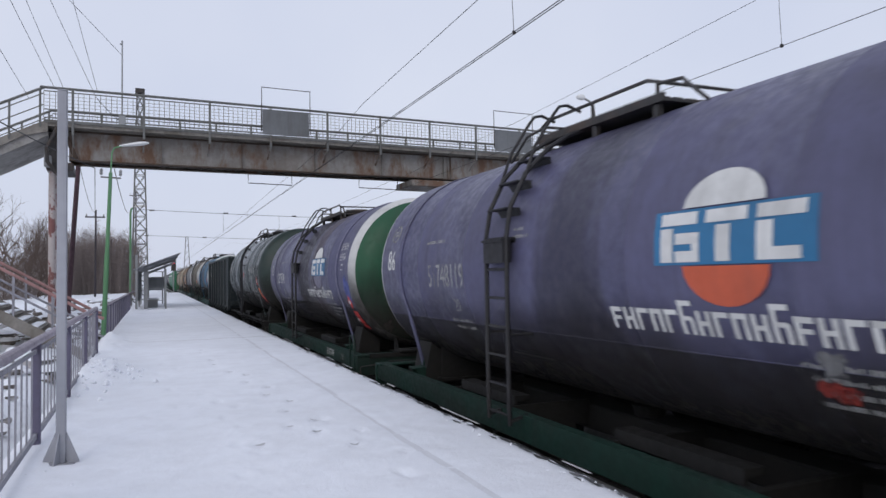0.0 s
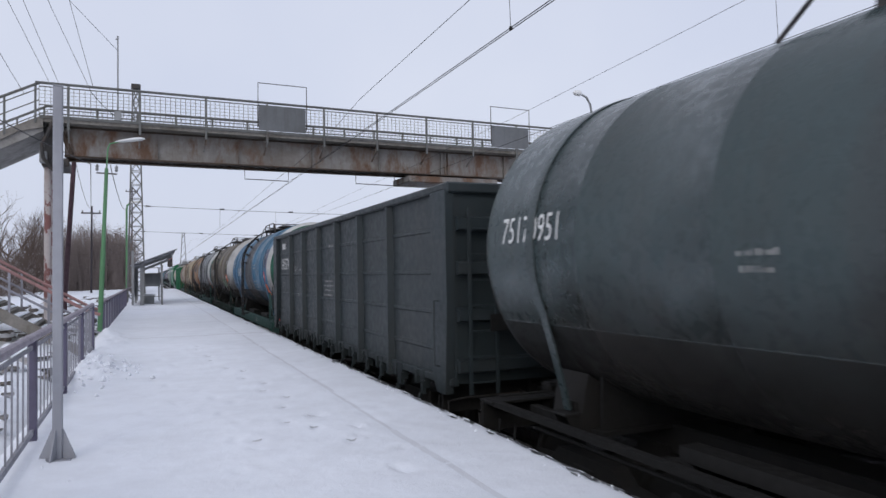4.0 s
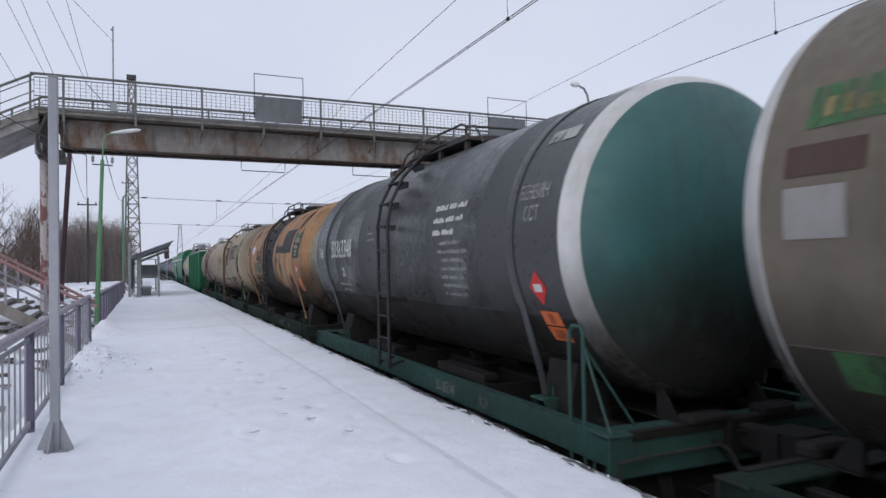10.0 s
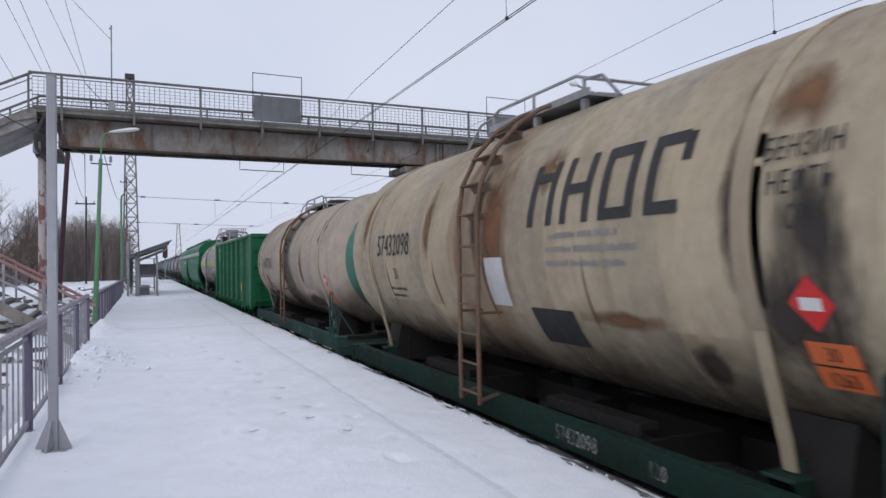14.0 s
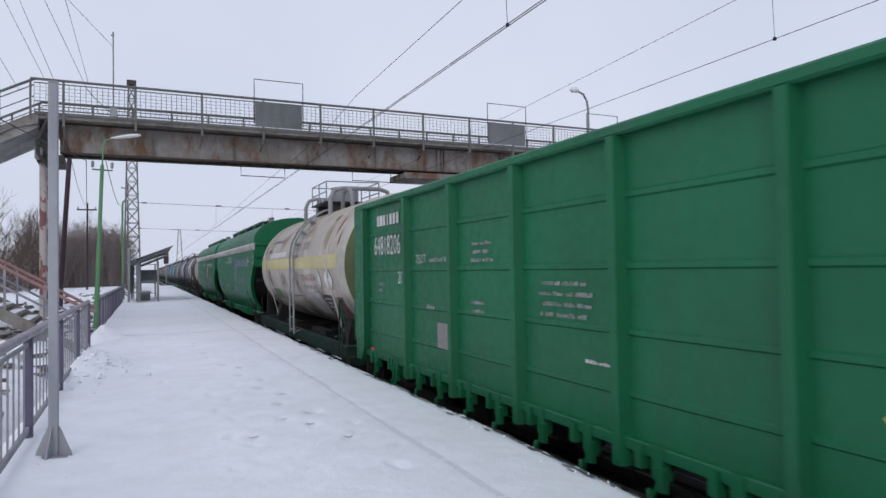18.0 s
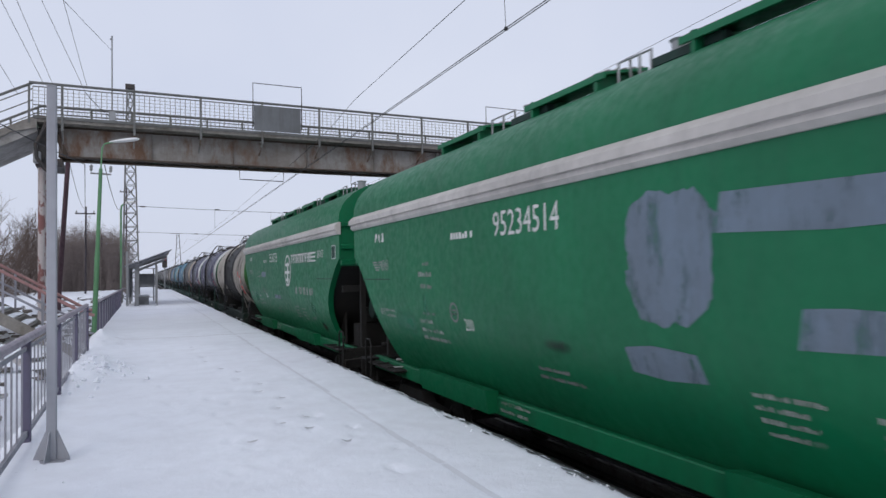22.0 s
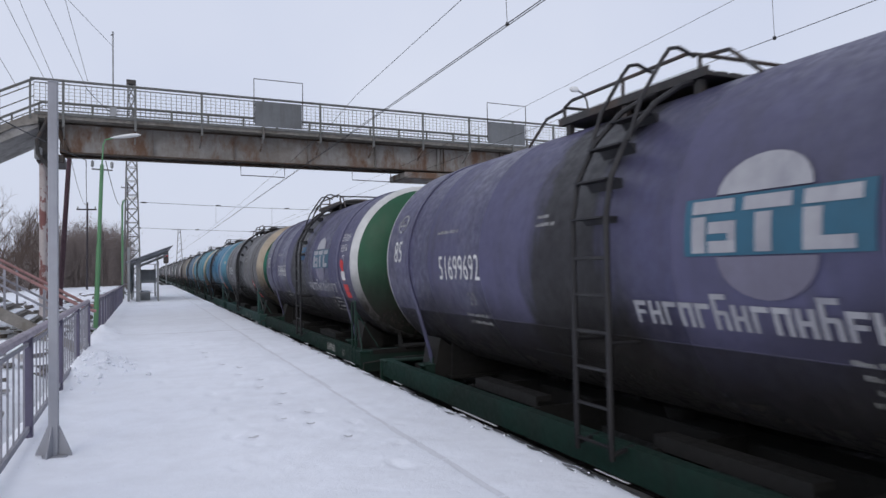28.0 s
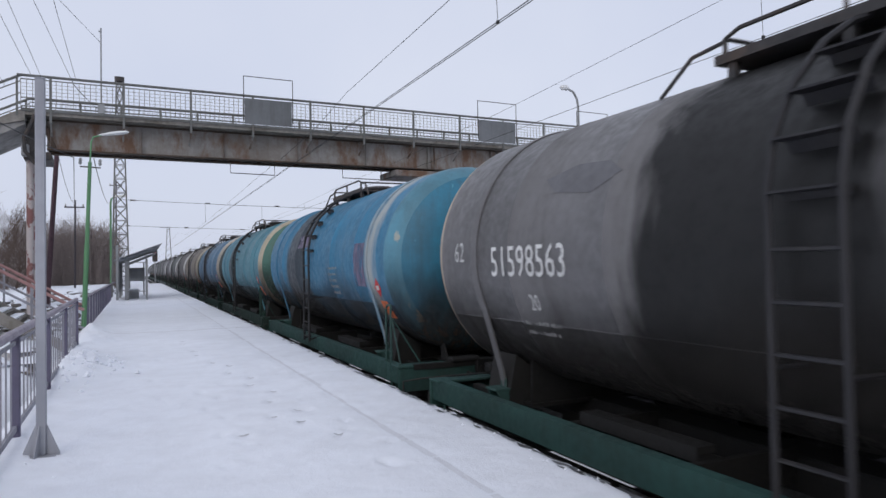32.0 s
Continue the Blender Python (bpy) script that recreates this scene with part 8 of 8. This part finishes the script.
joined(plain_tank("cream tank wagon with a peeling teal end and rusty ladder", (0.40, 0.335, 0.235), (0.42, 0.35, 0.25), spec_paint((0.07, 0.24, 0.21), amount=0.4, chip=0.55, chip_col=(0.45, 0.38, 0.28)), "57432098", "", ((0.35, 0.14, (0.15, 0.075, 0.035), 0.9), (-0.25, 0.30, (0.25, 0.15, 0.08), 0.55)), text="black_txt", dirt=(0.13, 0.09, 0.06), amount=0.5, streak=0.6, rough=0.6, rust=0.22, rust_col=(0.20, 0.10, 0.05), ladder=M["rusty"], lad=-0.16, clean=True, ring_to=42, big=1.05, code_plate=("30", "1263"), extra=extra_cream, fuel=("БЕНЗИН", "НЕФТЬ", "СТ")), 12.02)
joined(plain_tank("pinkish cream tank wagon with rusty ladder stains", (0.42, 0.355, 0.28), (0.43, 0.365, 0.30), spec_paint((0.07, 0.22, 0.17), amount=0.4, chip=0.4, chip_col=(0.4, 0.33, 0.26)), "54077268", "66", ((-0.1, 0.45, (0.055, 0.040, 0.028), 0.93), (0.42, 0.12, (0.16, 0.09, 0.05), 0.7)), text="black_txt", dirt=(0.15, 0.10, 0.075), amount=0.5, streak=0.55, rough=0.6, rust=0.2, rust_col=(0.24, 0.11, 0.08), ring_to=42, frame="frame_teal", clean=True, lad=-0.15, ladder=M["rusty"], num_at=(2.9, 2.50), code_at=(4.2, 2.12), extra=extra_pink), 12.02)
joined(steel_gondola("bright green steel gondola wagon with hazard plates", (0.005, 0.134, 0.056), "64818206", green_gondola_marks, amount=0.2, streak=0.3, dirt=(0.04, 0.06, 0.05)), 13.92)
joined(plain_tank("rust-marked white tank wagon with a pale yellow band", (0.48, 0.445, 0.40), (0.50, 0.47, 0.43), (0.085, 0.115, 0.035), text="black_txt", dirt=(0.24, 0.18, 0.14), amount=0.4, streak=0.5, rough=0.55, rust=0.2, rust_col=(0.32, 0.18, 0.09), frame="frame_green", ladder=M["galv"], tall=True, plac=False, clean=True, extra=extra_white, lad=-0.65), 12.02)
GREEN_H = (0.001, 0.138, 0.054)
HOP_WHITE = painted("hopper_moulding_white", (0.56, 0.53, 0.50), amount=0.35, rough=0.55, streak=0.3)




def hopper_marks(w, number, overpaint):
    place = on_hopper(0.005)
    up = on_hopper(0.009)
    t = M["white"]
    # the worn marks of the rear half
    for k in range(3):
        patch(w, 5.50 - 0.165 * k, 3.18, 0.115, 0.14, t, place, "mark_block", ([(0, 0), (0.35, 0), (0.45, 0.4), (1, 0.5), (1, 1), (0.1, 1)], [(0, 0), (0.4, 0.4), (0.8, 0), (1, 0), (0.7, 0.5), (1, 1), (0.6, 0.7), (0.1, 1)], [(0, 0), (1, 0), (0.9, 1), (0.3, 1)])[k])
    for k in range(4):
        patch(w, 5.45, 2.845 - 0.042 * k, 0.50 - 0.11 * k, 0.022, RUBBED, place, "mark_block")
    for y in (5.16, 4.98):
        round_mark(w, y, 2.72, 0.17, 0.17, RUBBED, place)
    for y in (5.34, 5.22):
        round_mark(w, y, 2.01, 0.10, 0.11, RUBBED, place)
    lines(w, 4.88, 2.08, 0.55, 2, RUBBED, place, 0.085, 3)
    letters(w, number, 0.69, 3.06, 0.28, t, place, 0.86)
    letters(w, "200", 2.07, 1.97, 0.15, t, place)
    lines(w, 2.17, 3.08, 0.68, 1, t, place, 0.19, 4)
    lines(w, 3.33, 2.77, 0.32, 1, RUBBED, place, 0.13, 5)
    lines(w, 3.32, 2.62, 0.64, 1, RUBBED, place, 0.16, 21)
    lines(w, 3.34, 2.46, 0.50, 1, RUBBED, place, 0.14, 22)
    lines(w, 3.24, 2.10, 0.72, 1, FAINT, place, 0.09, 23)
    lines(w, 3.42, 1.98, 0.60, 1, RUBBED, place, 0.13, 24)
    lines(w, 3.20, 1.86, 1.05, 2, RUBBED, place, 0.11, 25)
    round_mark(w, 2.46, 2.05, 0.25, 0.25, FAINT, place)
    lines(w, 0.33, 1.68, 0.85, 2, FAINT, place, 0.09, 6)
    lines(w, 1.52, 1.13, 0.75, 2, RUBBED, on_wall(-1.258), 0.09, 26)
    letters(w, "ЗЕРНО", -5.24, 3.04, 0.16, t, place)
    # the fold at each end of the side: a thin dark bar paints its shade line
    for e in (-1, 1):
        part("side_fold", shared("hop_fold", lambda: Shape().box(-0.006, 0.006, -0.72, 0.72, -0.007, 0.007)), M["frame_green"], w, m=pose(-1.562, e * 5.60, 2.58))
    lines(w, -2.30, 1.84, 0.55, 4, RUBBED, place, 0.085, 7)
    lines(w, -3.14, 1.82, 0.55, 4, RUBBED, place, 0.085, 8)
    lines(w, -3.95, 1.62, 0.3, 1, RUBBED, place, 0.16, 9)
    patch(w, -6.42, 2.98, 0.32, 0.28, t, place, "small_plate")
    patch(w, -6.42, 3.00, 0.26, 0.24, M["frame_green"], up, "small_plate")
    patch(w, -4.67, 1.30, 0.74, 0.39, BLACK_PATCH if overpaint else GRIME, place, "dirt_panel", [(0.08, 0), (0.94, 0), (1, 1), (0, 1)])
    patch(w, 4.2, 1.60, 1.6, 0.70, WASHED, on_hopper(0.004), "washed_patch", RAGGED)
    patch(w, -4.5 if overpaint else -4.2, 1.60, 0.9, 0.55, WASHED, on_hopper(0.004), "washed_patch", RAGGED)
    if overpaint:
        patch(w, -1.38, 2.28, 0.96, 1.0, BLUE_PATCH, place, "overpainted_patch", [(0.15, 0.0), (0.5, -0.03), (0.8, 0.03), (0.95, 0.2), (0.97, 0.5), (1, 0.75), (0.8, 0.97), (0.55, 0.95), (0.3, 1), (0.02, 0.84), (0.05, 0.5), (0, 0.3)])
        patch(w, -3.3, 2.88, 2.9, 0.30, BLUE_PATCH, place, "overpainted_patch", [(0.0, 0.1), (0.3, 0), (0.6, 0.08), (1, 0), (1.0, 0.9), (0.7, 1), (0.4, 0.92), (0.02, 1)])
        patch(w, -3.27, 2.18, 1.62, 0.26, BLUE_PATCH, place, "overpainted_patch", [(0.0, 0.0), (0.4, 0.1), (0.7, 0), (1, 0.1), (0.98, 1), (0.6, 0.92), (0.2, 1), (0.03, 0.95)])
        patch(w, -1.25, 1.83, 0.85, 0.26, BLUE_PATCH, place, "overpainted_patch", [(0.05, 0.1), (0.5, 0), (1, 0.12), (0.93, 0.9), (0.4, 1), (0, 0.85)])
        for k in range(3):
            patch(w, -5.02 + 0.03 * k, 3.015 - 0.065 * k, 0.32 - 0.06 * k, 0.028, t, place, "mark_block")
        patch(w, 0.2, 1.85, 0.9, 0.22, SMUDGE, place, "overpainted_patch", [(0.0, 0.2), (0.5, 0), (1, 0.25), (0.9, 0.9), (0.4, 1), (0.05, 0.8)])
        patch(w, 3.4, 1.85, 0.26, 0.75, WASHED, place, "scuffed_panel", RUNNING)
    else:
        # the owner's round mark and its name as plain blocks
        patch(w, -1.54, 2.37, 0.84, 0.84, t, place, "mark_disc", disc(n=28))
        patch(w, -1.54, 2.43, 0.70, 0.72, M["hop_green"], up, "mark_disc", disc(n=28))
        for z, n in ((2.91, 0.52), (2.71, 0.62), (2.51, 0.36)):
            patch(w, -1.54, z, n, 0.07, t, on_hopper(0.013), "mark_block")
        patch(w, -1.59, 2.46, 0.14, 0.55, t, on_hopper(0.013), "mark_block")
        block_row(w, -2.14, 2.97, "dbacaadbca", 0.22, 0.24, t, on_hopper)
        for k in range(3):
            patch(w, -4.55, 2.97 + 0.09 * k, 0.5, 0.035, t, place, "mark_block")
        for k in range(15):
            if k not in (2, 6, 11):
                patch(w, -2.55 - 0.135 * k, 2.20, 0.085, 0.17 if k % 3 else 0.14, RUBBED, place, "mark_block")
        patch(w, 2.50, 2.62, 0.84, 0.17, BLUE_PATCH, place, "overpainted_patch", [(0.0, 0.0), (0.4, 0.1), (0.7, 0), (1, 0.1), (0.98, 1), (0.6, 0.92), (0.2, 1), (0.03, 0.95)])
        patch(w, 0.19, 1.99, 0.98, 0.12, BLUE_PATCH, place, "overpainted_patch", [(0.0, 0.0), (0.4, 0.1), (0.7, 0), (1, 0.1), (0.98, 1), (0.6, 0.92), (0.2, 1), (0.03, 0.95)])


M["hop_green"] = spec_paint(GREEN_H, amount=0.2, streak=0.3, rough=0.5, relief=0.02, dirt=(0.012, 0.06, 0.035))
joined(hopper("bright green covered hopper wagon with painted-out blue lettering", spec_paint(GREEN_H, amount=0.2, streak=0.3, rough=0.5, relief=0.02, dirt=(0.012, 0.06, 0.035)), HOP_WHITE), 14.72)
hopper_marks(TRAIN[-1][0], "95234514", True)
joined(hopper("bright green covered hopper wagon with round white mark", M["hop_green"], HOP_WHITE), 14.72)
hopper_marks(TRAIN[-1][0], "95260733", False)
# the first band darkens the shell between the ribs, as painted groove shade
joined(plain_tank("ribbed off-white and black tank wagon with a bright green end", (0.46, 0.42, 0.36), (0.45, 0.43, 0.37), spec_paint((0.045, 0.19, 0.045), amount=0.5, streak=0.5, dirt=(0.02, 0.025, 0.02)), bands=((-3.6, 1.3, (0.14, 0.125, 0.11), 0.85), (-0.55, 1.75, (0.008, 0.007, 0.007), 0.99)), plac=False, dirt=(0.09, 0.075, 0.06), amount=0.45, streak=0.7, rough=0.6, extra=extra_ribs, frame="frame_dark"), 12.02)
joined(purple_tank("51699692", "85", ((-0.18, 0.58, (0.014, 0.013, 0.014), 0.96),), panel=TEAL_PANEL, lad=-0.72, y_mark=-2.45, label="violet-blue tank wagon with a sooty middle and green end"), 12.02)
joined(purple_tank("51699635", "85", ((0.12, 0.72, (0.014, 0.013, 0.014), 0.96), (-1.15, 0.10, (0.02, 0.02, 0.022), 0.8)), panel=TEAL_PANEL, lad=-0.58, y_mark=-2.5, num_y=2.19, label="violet tank wagon with a dark spill band and green end"), 12.02)
joined(plain_tank("grey tank wagon with black stains and a faded green end", (0.150, 0.147, 0.150), CREAM_RING, spec_paint((0.014, 0.062, 0.030), dirt=(0.012, 0.02, 0.015), amount=0.6, streak=0.5, rough=0.5, scale=0.5, chip=1.15, chip_col=(0.016, 0.16, 0.11)), "51598563", "62", ((0.22, 0.95, (0.006, 0.006, 0.006), 0.99), (-1.1, 0.25, (0.05, 0.05, 0.052), 0.7), (-4.6, 0.2, (0.04, 0.04, 0.04), 0.5)), amount=0.4, streak=0.5, rough=0.5, extra=extra_grey, frame="frame_teal", ring_to=34, lad=-0.38, plac_at=(-3.5, 1.95), plate="red_mark", num_at=(2.85, 2.46), fuel=("БЕНЗИН", "НЕФТЬ", "СТ")), 12.02)
joined(plain_tank("patchy bright blue tank wagon with a mottled pale blue end", (0.03, 0.19, 0.33), spec_paint((0.10, 0.27, 0.36), amount=0.4, streak=0.4, chip=0.5, chip_col=(0.42, 0.40, 0.33)), spec_paint((0.04, 0.22, 0.34), amount=0.5, streak=0.5, chip=0.4, chip_col=(0.09, 0.30, 0.40)), bands=((1.6, 0.9, (0.028, 0.028, 0.03), 0.9), (-4.2, 0.20, (0.42, 0.42, 0.38), 0.8)), amount=0.35, streak=0.45, rough=0.5, chip=0.12, chip_col=(0.12, 0.28, 0.36), frame="frame_teal", ring_to=34, extra=extra_patchy), 12.02)
FAR = [((0.09, 0.27, 0.34), (0.52, 0.45, 0.34), (0.08, 0.2, 0.16), 1.5, 0.7, "pale blue tank wagon with a stained cream ring"),
       ((0.09, 0.18, 0.27), (0.52, 0.46, 0.38), (0.08, 0.1, 0.1), 1.0, 0.8, "dusty blue-grey tank wagon with a pale ring"),
       ((0.21, 0.18, 0.145), (0.42, 0.38, 0.30), (0.08, 0.09, 0.08), 0.3, 0.8, "dull tan tank wagon with a dark ladder"),
       ((0.14, 0.132, 0.125), (0.52, 0.51, 0.50), (0.09, 0.09, 0.09), 0.2, 0.7, "brown-grey tank wagon with a whitish ring"),
       ((0.10, 0.115, 0.11), (0.55, 0.54, 0.53), (0.06, 0.07, 0.07), 0.3, 0.9, "grey-green tank wagon with a whitish ring"),
       ((0.16, 0.16, 0.165), (0.55, 0.54, 0.53), (0.15, 0.15, 0.15), 0.0, 0.9, "grey tank wagon with a whitish ring"),
       ((0.24, 0.24, 0.24), (0.58, 0.57, 0.56), (0.15, 0.15, 0.15), 0.4, 0.8, "pale grey tank wagon with dark stains"),
       ((0.12, 0.12, 0.125), (0.42, 0.42, 0.42), (0.08, 0.08, 0.08), -0.2, 0.9, "sooty grey tank wagon with a pale ring")]
for i in range(16):
    col, rc, dc, y0, st, lab = FAR[i if i < 8 else 4 + i % 4]
    joined(plain_tank(lab, col, rc, dc, bands=((y0, st, OIL, 0.85),), amount=0.4, streak=0.5, rough=0.6), 12.02)


def standing_train():
    """A dark goods train at rest on the far track, glimpsed through the gaps; its wheels do not turn."""
    turning = {k: len(v) for k, v in SPINNERS.items()}
    first = gondola("soot-black steel gondola wagon standing on the far track", spec_paint((0.055, 0.057, 0.058), amount=0.4, streak=0.4, rough=0.7, dirt=(0.03, 0.028, 0.026)), "standing gondola wagons")
    for k, n in turning.items():
        del SPINNERS[k][n:]
    line = pose(0, 0, 0, 0, 0, TRACK_TURN)
    for k in range(1, 6):
        copy_thing(first, line @ pose(9.18, 4.0 + 13.92 * k, RAIL_Z))
    first.matrix_basis = line @ pose(9.18, 4.0, RAIL_Z)


standing_train()


def travelled(t):
    """Metres that the train has run since the clip began."""
    u = (t - 16) / 16
    late = max(0.0, min(1.0, (t - 27) / 2.5))
    early = max(0.0, min(1.0, (4 - t) / 3))
    lag = 0.12 * late * late * (3 - 2 * late) + 0.08 * early * early * (3 - 2 * early)
    return -lag + 110.1775 + 106.5485 * u + -2.1398 * u ** 2 + 3.1662 * u ** 3 + 0.1799 * u ** 4 + -1.3598 * u ** 5


def motions():
    run, line = 0.0, pose(0, 0, 0, 0, 0, TRACK_TURN)
    for ob, length in TRAIN:
        middle = run + length / 2 - (0.12 if ob.name.startswith("gondola") else 0.06 if ob.name.startswith("hopper") else 0.0)
        run += length
        walk(ob, [(t, line @ pose(TRACK_X, middle - travelled(t), RAIL_Z)) for t in range(0, 33)])
    # wheels turn with the rails; all wheelsets of one kind share their keys
    steps = 480
    for sy, obs in SPINNERS.items():
        first = obs[0]
        walk(first, [(k / 15, pose(0, sy * 0.925, 0, math.degrees(travelled(k / 15) / WHEEL_R) % 360)) for k in range(steps + 1)])
        for ob in obs[1:]:
            ob.rotation_mode = "QUATERNION"
            keys = ob.animation_data_create()
            keys.action = first.animation_data.action
            keys.action_slot = first.animation_data.action_slot


motions()
